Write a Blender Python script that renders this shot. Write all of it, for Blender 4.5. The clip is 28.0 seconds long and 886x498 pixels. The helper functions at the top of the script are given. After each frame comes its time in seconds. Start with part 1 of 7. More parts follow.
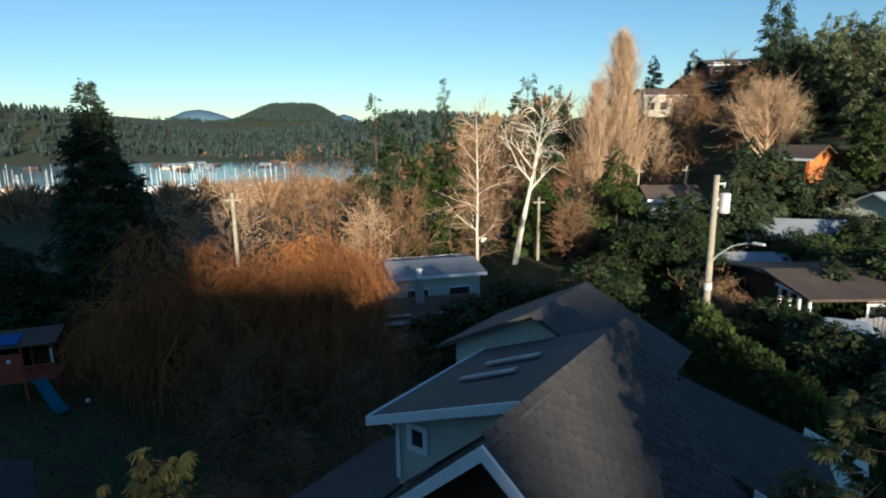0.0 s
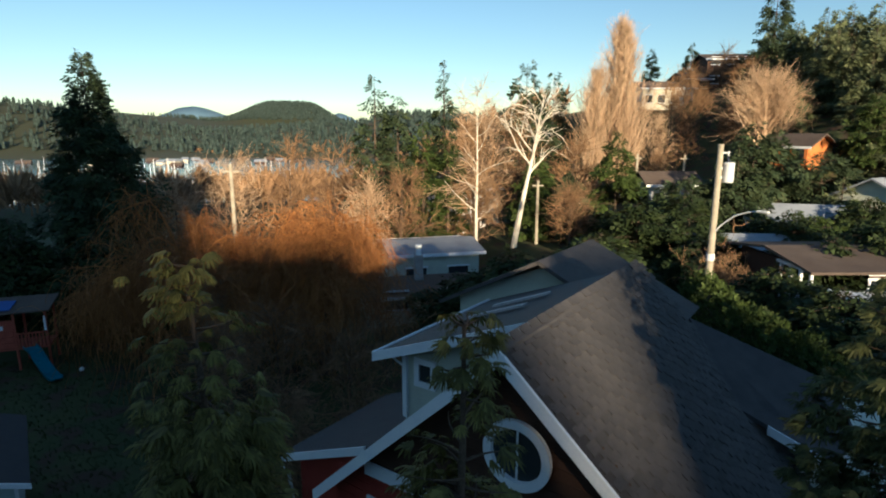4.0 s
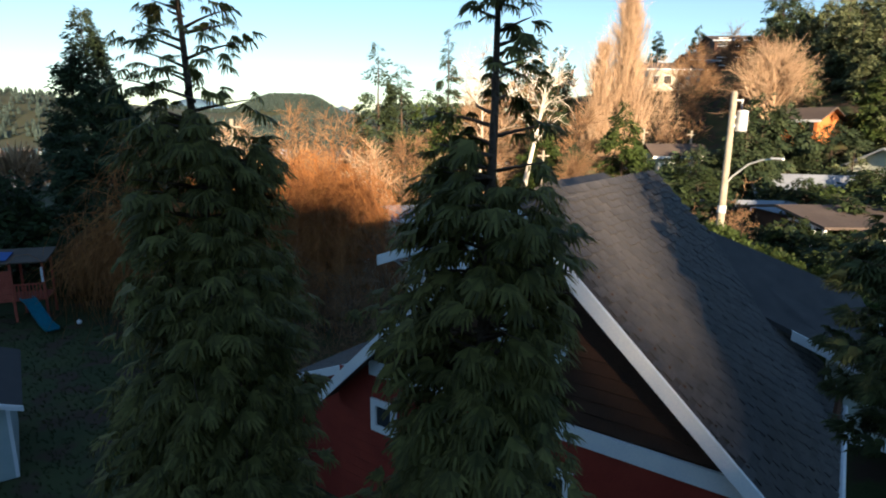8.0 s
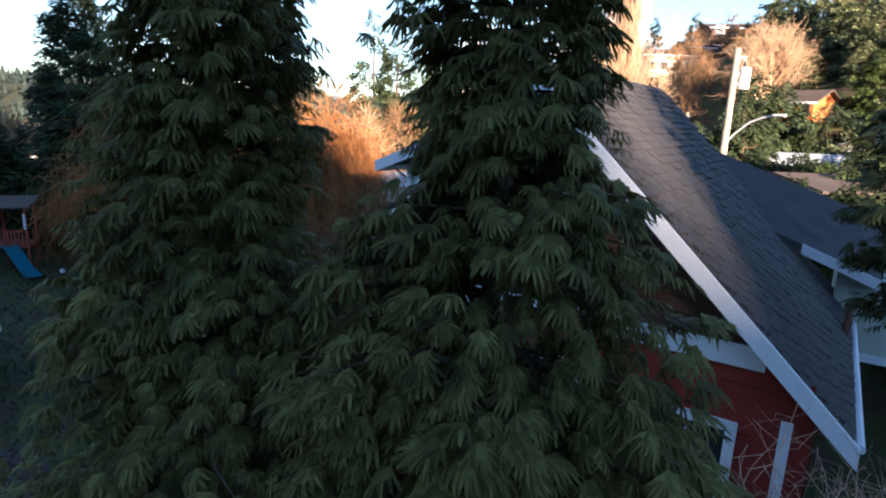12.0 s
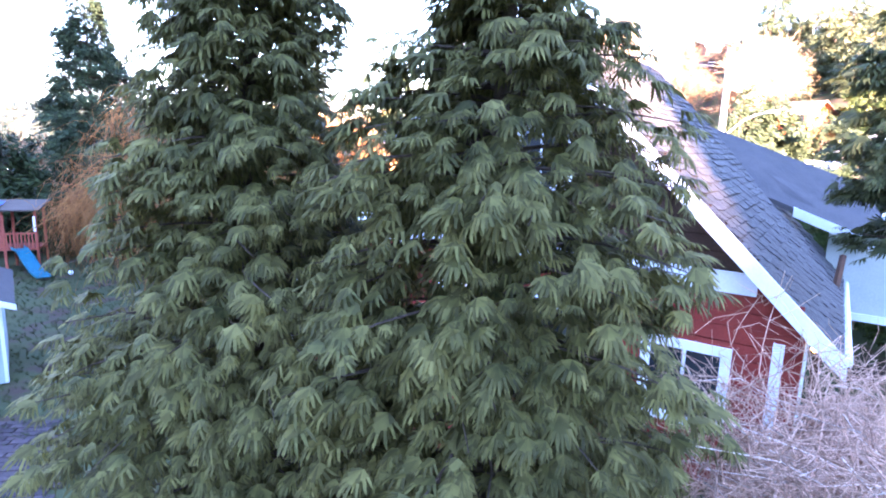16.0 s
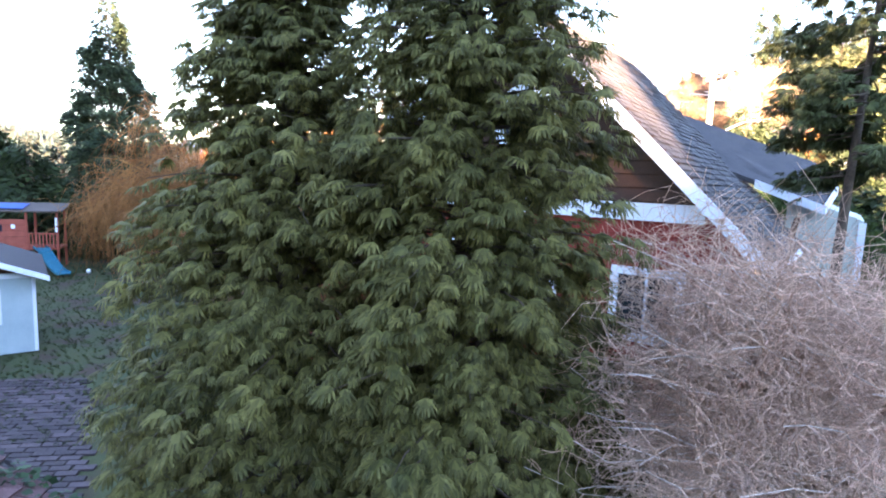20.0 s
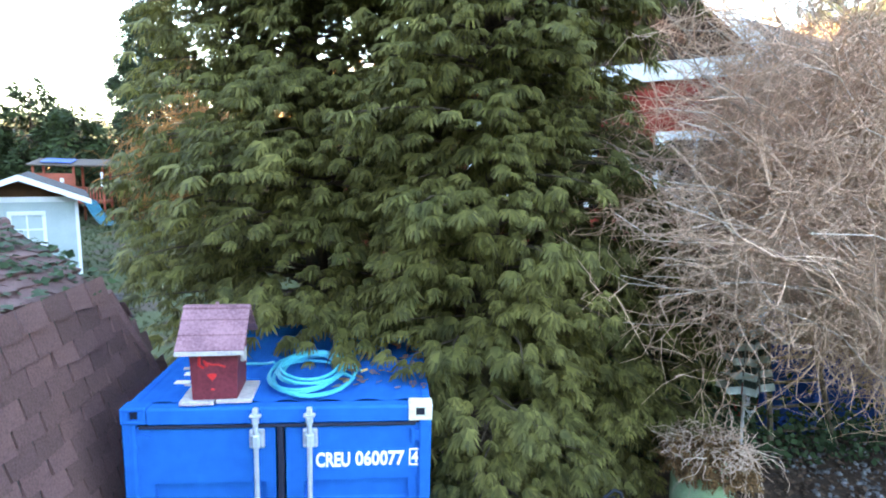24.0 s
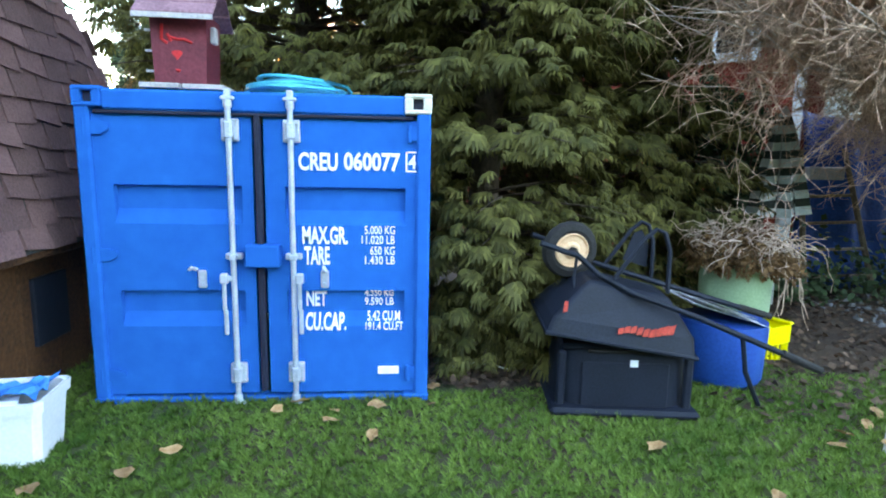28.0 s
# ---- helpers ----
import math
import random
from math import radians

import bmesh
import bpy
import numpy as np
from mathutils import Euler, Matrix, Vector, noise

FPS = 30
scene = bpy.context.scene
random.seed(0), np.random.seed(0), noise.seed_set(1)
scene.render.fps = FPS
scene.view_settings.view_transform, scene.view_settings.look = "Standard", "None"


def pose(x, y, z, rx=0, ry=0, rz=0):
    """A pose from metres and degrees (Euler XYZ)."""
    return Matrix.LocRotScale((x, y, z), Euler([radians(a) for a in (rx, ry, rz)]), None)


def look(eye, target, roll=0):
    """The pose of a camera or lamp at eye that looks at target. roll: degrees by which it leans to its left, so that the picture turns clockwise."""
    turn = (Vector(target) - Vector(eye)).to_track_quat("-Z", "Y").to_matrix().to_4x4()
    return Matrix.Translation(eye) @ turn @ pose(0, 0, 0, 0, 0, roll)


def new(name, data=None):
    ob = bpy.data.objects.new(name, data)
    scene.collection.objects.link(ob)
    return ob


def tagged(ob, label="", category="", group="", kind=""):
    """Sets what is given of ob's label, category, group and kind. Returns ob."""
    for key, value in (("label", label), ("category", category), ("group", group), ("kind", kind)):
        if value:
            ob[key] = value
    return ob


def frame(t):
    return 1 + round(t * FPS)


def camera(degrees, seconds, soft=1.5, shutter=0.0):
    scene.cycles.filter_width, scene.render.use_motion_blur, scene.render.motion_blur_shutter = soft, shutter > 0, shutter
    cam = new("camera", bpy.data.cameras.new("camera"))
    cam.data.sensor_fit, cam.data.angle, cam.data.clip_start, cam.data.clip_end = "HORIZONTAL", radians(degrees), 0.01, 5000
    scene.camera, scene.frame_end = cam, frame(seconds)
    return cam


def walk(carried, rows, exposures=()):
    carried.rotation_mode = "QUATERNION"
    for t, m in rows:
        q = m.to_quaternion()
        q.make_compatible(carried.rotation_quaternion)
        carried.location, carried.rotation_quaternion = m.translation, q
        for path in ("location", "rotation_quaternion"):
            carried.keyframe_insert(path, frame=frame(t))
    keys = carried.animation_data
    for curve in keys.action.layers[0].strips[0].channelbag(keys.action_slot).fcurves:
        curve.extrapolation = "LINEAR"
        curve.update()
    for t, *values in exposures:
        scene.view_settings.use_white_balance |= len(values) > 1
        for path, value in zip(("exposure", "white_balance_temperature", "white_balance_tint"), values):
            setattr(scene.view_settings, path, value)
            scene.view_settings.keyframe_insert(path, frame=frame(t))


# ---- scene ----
cam = camera(76.0, 28.0, soft=2.0)
PATH = [
    (0, (1.353, -1.863, 12.41), (1.633, 0.077, 12.01), -0.7),
    (0.5, (1.285, -1.933, 12.172), (1.57, 0.006, 11.775), -0.5),
    (1, (1.25, -1.941, 11.959), (1.538, -0.002, 11.561), -0.4),
    (1.5, (1.215, -1.917, 11.743), (1.507, 0.022, 11.347), -0.3),
    (2, (1.176, -1.924, 11.587), (1.47, 0.014, 11.189), -0.2),
    (2.5, (1.123, -1.966, 11.452), (1.418, -0.029, 11.054), -0.1),
    (3, (1.093, -1.907, 11.284), (1.39, 0.03, 10.885), -0.0),
    (3.5, (1.062, -1.875, 11.135), (1.361, 0.062, 10.736), -0.0),
    (5.5, (0.915, -1.768, 10.378), (1.22, 0.168, 9.981), 0.3),
    (6, (0.891, -1.742, 10.088), (1.194, 0.195, 9.694), 0.3),
    (6.5, (0.861, -1.716, 9.813), (1.164, 0.22, 9.413), 0.4),
    (7, (0.863, -1.687, 9.527), (1.164, 0.248, 9.122), 0.4),
    (7.5, (0.887, -1.692, 9.279), (1.185, 0.243, 8.871), 0.4),
    (8, (0.914, -1.696, 9.052), (1.209, 0.237, 8.634), 0.5),
    (8.5, (0.926, -1.724, 8.837), (1.221, 0.208, 8.413), 0.6),
    (9, (0.917, -1.714, 8.668), (1.217, 0.217, 8.241), 0.8),
    (9.5, (0.911, -1.711, 8.494), (1.216, 0.218, 8.063), 1.0),
    (10, (0.913, -1.733, 8.285), (1.22, 0.2, 7.871), 0.9),
    (10.5, (0.898, -1.811, 8.066), (1.204, 0.126, 7.672), 0.5),
    (11, (0.907, -1.746, 7.919), (1.218, 0.188, 7.514), 0.5),
    (11.5, (0.876, -1.986, 7.694), (1.181, -0.055, 7.269), 0.8),
    (12, (0.773, -1.603, 7.373), (1.102, 0.319, 6.931), 2.1),
    (12.5, (0.804, -1.602, 7.059), (1.123, 0.322, 6.616), 1.9),
    (13, (0.814, -1.649, 6.736), (1.125, 0.281, 6.312), 2.3),
    (13.5, (0.805, -1.68, 6.422), (1.124, 0.253, 6.019), 2.8),
    (15.5, (0.674, -1.886, 6.318), (0.998, 0.058, 5.978), 1.7),
    (16, (0.63, -2.186, 6.405), (0.956, -0.246, 6.042), 1.7),
    (16.5, (0.569, -2.595, 6.411), (0.918, -0.659, 6.049), 2.0),
    (17, (0.507, -3.15, 6.36), (0.87, -1.216, 6.0), 2.1),
    (17.5, (0.488, -3.455, 6.312), (0.847, -1.52, 5.955), 2.2),
    (18, (0.532, -3.495, 6.231), (0.866, -1.555, 5.883), 2.3),
    (18.5, (0.52, -3.532, 6.018), (0.855, -1.587, 5.697), 2.2),
    (19, (0.516, -3.547, 5.774), (0.848, -1.598, 5.476), 2.2),
    (19.5, (0.527, -3.576, 5.508), (0.854, -1.621, 5.236), 2.2),
    (20, (0.556, -3.598, 5.268), (0.87, -1.639, 5.015), 2.1),
    (20.5, (0.569, -3.615, 5.04), (0.872, -1.653, 4.798), 2.1),
    (22.5, (0.642, -3.495, 4.282), (0.871, -1.533, 3.972), 1.7),
    (23, (0.668, -3.503, 4.037), (0.875, -1.539, 3.724), 1.6),
    (23.5, (0.684, -3.491, 3.805), (0.876, -1.525, 3.487), 1.4),
    (24, (0.696, -3.494, 3.498), (0.879, -1.525, 3.198), 1.4),
    (24.5, (0.694, -3.473, 3.254), (0.881, -1.507, 2.942), 1.5),
    (25, (0.718, -3.453, 3.016), (0.898, -1.488, 2.694), 1.5),
    (25.5, (0.74, -3.436, 2.801), (0.913, -1.471, 2.469), 1.5),
    (26, (0.757, -3.41, 2.558), (0.925, -1.445, 2.225), 1.4),
    (26.5, (0.768, -3.388, 2.315), (0.932, -1.421, 1.989), 1.2),
    (27, (0.77, -3.348, 2.077), (0.935, -1.381, 1.755), 1.2),
    (27.5, (0.78, -3.317, 1.848), (0.942, -1.35, 1.528), 1.1),
    (28, (0.793, -3.288, 1.589), (0.949, -1.32, 1.272), 1.1),
]
walk(cam, [(t, look(e, a, r)) for t, e, a, r in PATH],
     [(0, 1.0, 5000, 0), (5.5, 1.4, 5800, 4), (8, 1.75, 5850, 9), (11, 2.4, 5500, 16), (13.5, 3.35, 5600, 26), (15.5, 5.65, 5550, 44), (17, 5.1, 5900, 38), (20, 5.0, 6500, 30), (22.5, 5.65, 7300, 22), (28, 5.48, 8200, 14)])


# ---- world ----
SUN_EL, SUN_AZ = radians(10.5), radians(7.0)          # behind the camera, a little to its right
sun_from = Vector((math.sin(SUN_AZ) * math.cos(SUN_EL), -math.cos(SUN_AZ) * math.cos(SUN_EL), math.sin(SUN_EL)))
world = bpy.data.worlds.new("world")
scene.world = world
world.use_nodes = True
wn = world.node_tree.nodes
sky = wn.new("ShaderNodeTexSky")
sky.sky_type, sky.sun_disc = "NISHITA", False
sky.sun_elevation, sky.sun_rotation = SUN_EL, math.pi - SUN_AZ
sky.air_density, sky.dust_density, sky.ozone_density = 1.0, 0.0, 1.6
wn["Background"].inputs[1].default_value = 0.062
world.node_tree.links.new(sky.outputs[0], wn["Background"].inputs[0])
sun_data = bpy.data.lights.new("sun", "SUN")
sun_data.energy, sun_data.angle, sun_data.color = 5.0, radians(1.4), (1.0, 0.72, 0.44)
sun = new("sun", sun_data)
sun.matrix_world = look(tuple(sun_from * 50), (0, 0, 0))

# ---- materials ----
def mat(name, c1, c2, rough=0.8, scale=6.0, fine=60.0, bump=0.2, metal=0.0, spec=0.4, random_tint=0.0, island=0.0, coat=0.0, sheet=None, dist=0.02):
    """Two colours mixed by a coarse and a fine noise, with fine relief."""
    m = bpy.data.materials.new(name)
    m.use_nodes = True
    nt = m.node_tree
    n, l = nt.nodes, nt.links
    b = n["Principled BSDF"]
    co = n.new("ShaderNodeTexCoord")
    n1, n2 = n.new("ShaderNodeTexNoise"), n.new("ShaderNodeTexNoise")
    n1.inputs["Scale"].default_value, n1.inputs["Detail"].default_value = scale, 5
    n2.inputs["Scale"].default_value, n2.inputs["Detail"].default_value = fine, 4
    for k in (n1, n2):
        l.new(co.outputs["Object"], k.inputs["Vector"])
    add = n.new("ShaderNodeMath")
    add.operation = "ADD"
    l.new(n1.outputs["Fac"], add.inputs[0])
    l.new(n2.outputs["Fac"], add.inputs[1])
    ramp = n.new("ShaderNodeMapRange")
    ramp.inputs["From Min"].default_value, ramp.inputs["From Max"].default_value = 0.72, 1.28
    l.new(add.outputs[0], ramp.inputs["Value"])
    mix = n.new("ShaderNodeMix")
    mix.data_type = "RGBA"
    mix.inputs["A"].default_value, mix.inputs["B"].default_value = (*c1, 1), (*c2, 1)
    l.new(ramp.outputs[0], mix.inputs["Factor"])
    out = mix.outputs["Result"]
    if random_tint or island:
        hsv = n.new("ShaderNodeHueSaturation")
        src = n.new("ShaderNodeObjectInfo").outputs["Random"] if random_tint else n.new("ShaderNodeNewGeometry").outputs["Random Per Island"]
        amount = random_tint or island
        if random_tint and island:
            both = n.new("ShaderNodeMath")
            both.operation = "PINGPONG"
            both.inputs[1].default_value = 1.0
            total = n.new("ShaderNodeMath")
            l.new(src, total.inputs[0])
            l.new(n.new("ShaderNodeNewGeometry").outputs["Random Per Island"], total.inputs[1])
            l.new(total.outputs[0], both.inputs[0])
            src = both.outputs[0]
        r = n.new("ShaderNodeMapRange")
        r.inputs["To Min"].default_value, r.inputs["To Max"].default_value = 1 - amount, 1 + amount
        l.new(src, r.inputs["Value"])
        l.new(r.outputs[0], hsv.inputs["Value"])
        l.new(out, hsv.inputs["Color"])
        out = hsv.outputs["Color"]
    l.new(out, b.inputs["Base Color"])
    rr = n.new("ShaderNodeMapRange")
    rr.inputs["To Min"].default_value, rr.inputs["To Max"].default_value = max(0.02, rough - 0.1), min(1.0, rough + 0.1)
    l.new(n1.outputs["Fac"], rr.inputs["Value"])
    l.new(rr.outputs[0], b.inputs["Roughness"])
    b.inputs["Metallic"].default_value = metal
    b.inputs["Specular IOR Level"].default_value = spec
    if coat:
        b.inputs["Coat Weight"].default_value = coat
    if bump:
        bp = n.new("ShaderNodeBump")
        bp.inputs["Strength"].default_value, bp.inputs["Distance"].default_value = bump, dist
        l.new(n2.outputs["Fac"], bp.inputs["Height"])
        l.new(bp.outputs[0], b.inputs["Normal"])
    return m


def leafy(name, c1, c2, amount=0.35, through_light=0.25, scale=0.8):
    """Foliage: colour varies from leaf to leaf and from limb to limb; some light passes through."""
    m = mat(name, c1, c2, 0.65, scale, 7.0, 0.0, spec=0.25, island=amount)
    b = m.node_tree.nodes["Principled BSDF"]
    if through_light:
        b.inputs["Subsurface Weight"].default_value = 0.0
        b.inputs["Transmission Weight"].default_value = 0.0
        tr = m.node_tree.nodes.new("ShaderNodeBsdfTranslucent")
        ms = m.node_tree.nodes.new("ShaderNodeMixShader")
        ms.inputs[0].default_value = through_light
        out = m.node_tree.nodes["Material Output"]
        m.node_tree.links.new(b.inputs["Base Color"].links[0].from_socket, tr.inputs["Color"])
        m.node_tree.links.new(b.outputs[0], ms.inputs[1])
        m.node_tree.links.new(tr.outputs[0], ms.inputs[2])
        m.node_tree.links.new(ms.outputs[0], out.inputs["Surface"])
    return m


def glass(name, tint=(0.03, 0.035, 0.04)):
    m = bpy.data.materials.new(name)
    m.use_nodes = True
    b = m.node_tree.nodes["Principled BSDF"]
    b.inputs["Base Color"].default_value = (*tint, 1)
    b.inputs["Roughness"].default_value = 0.05
    b.inputs["Specular IOR Level"].default_value = 0.8
    return m


M_BLUE = mat("container_blue", (0.0, 0.11, 0.42), (0.0001, 0.138, 0.49), 0.6, 1.2, 9, 0.02, spec=0.0)
M_BLUE_DARK = mat("gasket_dark", (0.006, 0.011, 0.03), (0.012, 0.018, 0.04), 0.7, 8, 80)
M_GALV = mat("galvanised", (0.36, 0.42, 0.50), (0.55, 0.60, 0.66), 0.5, 14, 90, 0.1, metal=0.35)
M_RUST = mat("worn_corner", (0.55, 0.5, 0.34), (0.82, 0.82, 0.78), 0.7, 12, 90)
M_WHITE = mat("white_lettering", (0.75, 0.78, 0.8), (0.85, 0.86, 0.86), 0.6, 10, 90, 0.02)
M_TRIM = mat("white_trim", (0.68, 0.72, 0.78), (0.8, 0.82, 0.84), 0.6, 2.5, 40, 0.06)
M_SHINGLE = mat("asphalt_shingle", (0.031, 0.03, 0.034), (0.07, 0.065, 0.064), 0.7, 3, 160, 0.5, island=0.45, random_tint=0.3)
M_ROOF_DARK = mat("roof_felt", (0.032, 0.03, 0.034), (0.056, 0.052, 0.052), 0.9, 3, 120, 0.4)
M_CEDARSHAKE = mat("brown_shingle", (0.1, 0.05, 0.048), (0.2, 0.105, 0.1), 0.85, 2.2, 70, 0.6, random_tint=0.22)
M_BROWN_WALL = mat("brown_gable_boards", (0.035, 0.017, 0.011), (0.075, 0.036, 0.022), 0.8, 3, 60)
M_RED_WALL = mat("red_siding", (0.20, 0.022, 0.014), (0.29, 0.04, 0.024), 0.75, 3, 60)
M_PALE_WALL = mat("pale_siding", (0.42, 0.46, 0.40), (0.55, 0.58, 0.5), 0.8, 1.5, 40)
M_SHED_WALL = mat("shed_stucco", (0.33, 0.41, 0.42), (0.42, 0.5, 0.5), 0.85, 2, 60, 0.2)
M_GLASS = glass("window_glass")
M_WOOD = mat("weathered_wood", (0.10, 0.07, 0.05), (0.22, 0.17, 0.12), 0.85, 8, 60, 0.3)
M_DARKWOOD = mat("dark_stained_wood", (0.035, 0.013, 0.005), (0.110, 0.043, 0.015), 0.8, 2.2, 40, 0.3)
M_BARK = mat("bark", (0.05, 0.035, 0.025), (0.12, 0.085, 0.06), 0.9, 8, 50, 0.6)
M_BIRCH = mat("birch_bark", (0.5, 0.46, 0.38), (0.78, 0.72, 0.6), 0.8, 3, 20, 0.3)
M_TWIG = mat("grey_pink_twigs", (0.4, 0.22, 0.14), (0.74, 0.49, 0.36), 0.85, 1.2, 20, 0.0, island=0.4)
M_STEM = mat("pale_grey_stems", (0.42, 0.32, 0.26), (0.72, 0.6, 0.52), 0.85, 1.5, 20, 0.1, island=0.3)
M_WILLOW = mat("orange_willow_twigs", (0.22, 0.085, 0.025), (0.42, 0.18, 0.05), 0.8, 0.5, 8, 0.0, island=0.35)
M_POPLAR = mat("poplar_twigs", (0.36, 0.235, 0.14), (0.56, 0.4, 0.26), 0.85, 0.3, 5, 0.0, island=0.3)
M_BRUSH = mat("brown_brush", (0.14, 0.08, 0.042), (0.32, 0.19, 0.095), 0.85, 0.4, 5, 0.0, island=0.4)
M_CEDAR = leafy("cedar_fronds", (0.064, 0.066, 0.018), (0.185, 0.164, 0.048), 0.45, 0.3, 1.3)
M_CEDAR2 = leafy("dark_cedar_fronds", (0.02, 0.035, 0.014), (0.05, 0.07, 0.02), 0.4, 0.2)
M_FIR = leafy("fir_needles", (0.024, 0.045, 0.024), (0.07, 0.09, 0.036), 0.4, 0.12)
# paler copy of the fir needles: sunlight and haze put into the colour
M_FIR_HAZED = leafy("hazed_fir_needles", (0.07, 0.1, 0.05), (0.19, 0.2, 0.09), 0.45, 0.0, 0.1)
M_HEDGE = leafy("hedge_leaves", (0.03, 0.055, 0.014), (0.08, 0.11, 0.025), 0.4, 0.15)
M_IVY = leafy("ivy_leaves", (0.018, 0.04, 0.016), (0.05, 0.09, 0.035), 0.4, 0.1)
M_GRASS = leafy("grass_blades", (0.055, 0.125, 0.018), (0.18, 0.27, 0.054), 0.4, 0.3, 1.5)
M_LITTER = mat("dead_leaves", (0.3, 0.15, 0.055), (0.52, 0.31, 0.15), 0.8, 9, 40, 0.1, random_tint=0.3)
M_BLACK = mat("black_plastic", (0.005, 0.008, 0.015), (0.012, 0.017, 0.03), 0.6, 5, 90, 0.12, spec=0.25)
M_RUBBER = mat("tyre_rubber", (0.012, 0.011, 0.011), (0.028, 0.026, 0.026), 0.85, 9, 80, 0.2)
M_RIM = mat("cream_rim", (0.72, 0.4, 0.22), (0.86, 0.58, 0.37), 0.6, 8, 60)
M_REDPAINT = mat("worn_red_paint", (0.35, 0.03, 0.02), (0.65, 0.08, 0.05), 0.7, 20, 90)
M_BARREL = mat("blue_plastic", (0.002, 0.05, 0.25), (0.004, 0.085, 0.36), 0.45, 4, 50, 0.05)
M_NEWS = mat("wet_newspaper", (0.2, 0.21, 0.25), (0.85, 0.85, 0.86), 0.8, 22, 60, 0.2)
M_GREENBIN = mat("pale_green_plastic", (0.22, 0.34, 0.2), (0.32, 0.45, 0.28), 0.5, 3, 50, 0.05)
M_YELLOW = mat("yellow_plastic", (0.75, 0.62, 0.0), (0.9, 0.78, 0.01), 0.4, 6, 60, 0.03)
M_TARP = mat("blue_tarp", (0.002, 0.035, 0.19), (0.006, 0.075, 0.33), 0.5, 3, 30, 0.5)
M_BUCKET = mat("white_plastic", (0.72, 0.76, 0.8), (0.85, 0.87, 0.88), 0.45, 3, 60, 0.04)
M_BLUECLOTH = mat("bright_blue_plastic", (0.0, 0.12, 0.5), (0.01, 0.3, 0.72), 0.5, 9, 60, 0.2)
M_STRIPE_D = mat("dark_green_canvas", (0.02, 0.03, 0.025), (0.045, 0.06, 0.05), 0.85, 9, 70, 0.2)
M_STRIPE_W = mat("off_white_canvas", (0.42, 0.48, 0.46), (0.6, 0.66, 0.62), 0.85, 9, 70, 0.2)
M_HOSE = mat("turquoise_hose", (0.0, 0.33, 0.46), (0.02, 0.5, 0.62), 0.4, 9, 60, 0.05)
M_BRASS = mat("brass_fitting", (0.5, 0.36, 0.1), (0.7, 0.52, 0.2), 0.4, 9, 60, 0.05, metal=0.8)
M_BH = mat("maroon_paint", (0.11, 0.012, 0.022), (0.2, 0.03, 0.045), 0.6, 8, 60, 0.15)
M_BHROOF = mat("faded_maroon_roof", (0.16, 0.07, 0.09), (0.34, 0.17, 0.2), 0.7, 7, 60, 0.2)
M_BHRED = mat("bright_red_paint", (0.5, 0.01, 0.015), (0.7, 0.03, 0.03), 0.6, 9, 60)
M_PLANK = mat("grey_weathered_plank", (0.33, 0.31, 0.32), (0.55, 0.52, 0.5), 0.85, 9, 60, 0.3)
M_CONCRETE = mat("concrete", (0.26, 0.25, 0.25), (0.4, 0.39, 0.38), 0.9, 3, 50, 0.3)
M_PLAYRED = mat("red_painted_boards", (0.25, 0.05, 0.03), (0.42, 0.1, 0.06), 0.75, 4, 50)
M_SLIDE = mat("teal_plastic", (0.0, 0.1, 0.16), (0.01, 0.18, 0.25), 0.4, 5, 50, 0.03)
M_ORANGE = mat("orange_siding", (0.42, 0.12, 0.03), (0.58, 0.2, 0.05), 0.8, 1, 20)
M_CREAM = mat("cream_siding", (0.5, 0.46, 0.36), (0.65, 0.6, 0.48), 0.8, 1, 20)
M_GREYROOF = mat("grey_roofing", (0.18, 0.2, 0.24), (0.31, 0.34, 0.38), 0.7, 0.7, 30)
M_BROWNROOF = mat("brown_roofing", (0.07, 0.05, 0.04), (0.13, 0.1, 0.08), 0.85, 0.7, 30)
M_POLE = mat("utility_pole_wood", (0.25, 0.22, 0.17), (0.4, 0.36, 0.28), 0.85, 4, 40, 0.3)
M_STEEL = mat("grey_painted_steel", (0.5, 0.52, 0.54), (0.66, 0.68, 0.68), 0.5, 4, 40, 0.03)
M_MAST = mat("white_hull", (0.65, 0.66, 0.66), (0.8, 0.8, 0.8), 0.5, 4, 40, 0)


def glow_mat(name, colour, strength):
    m = bpy.data.materials.new(name)
    m.use_nodes = True
    b = m.node_tree.nodes["Principled BSDF"]
    b.inputs["Emission Color"].default_value = (*colour, 1)
    b.inputs["Emission Strength"].default_value = strength
    return m


M_BULB = glow_mat("lit_bulb", (1.0, 0.5, 0.12), 0.7)


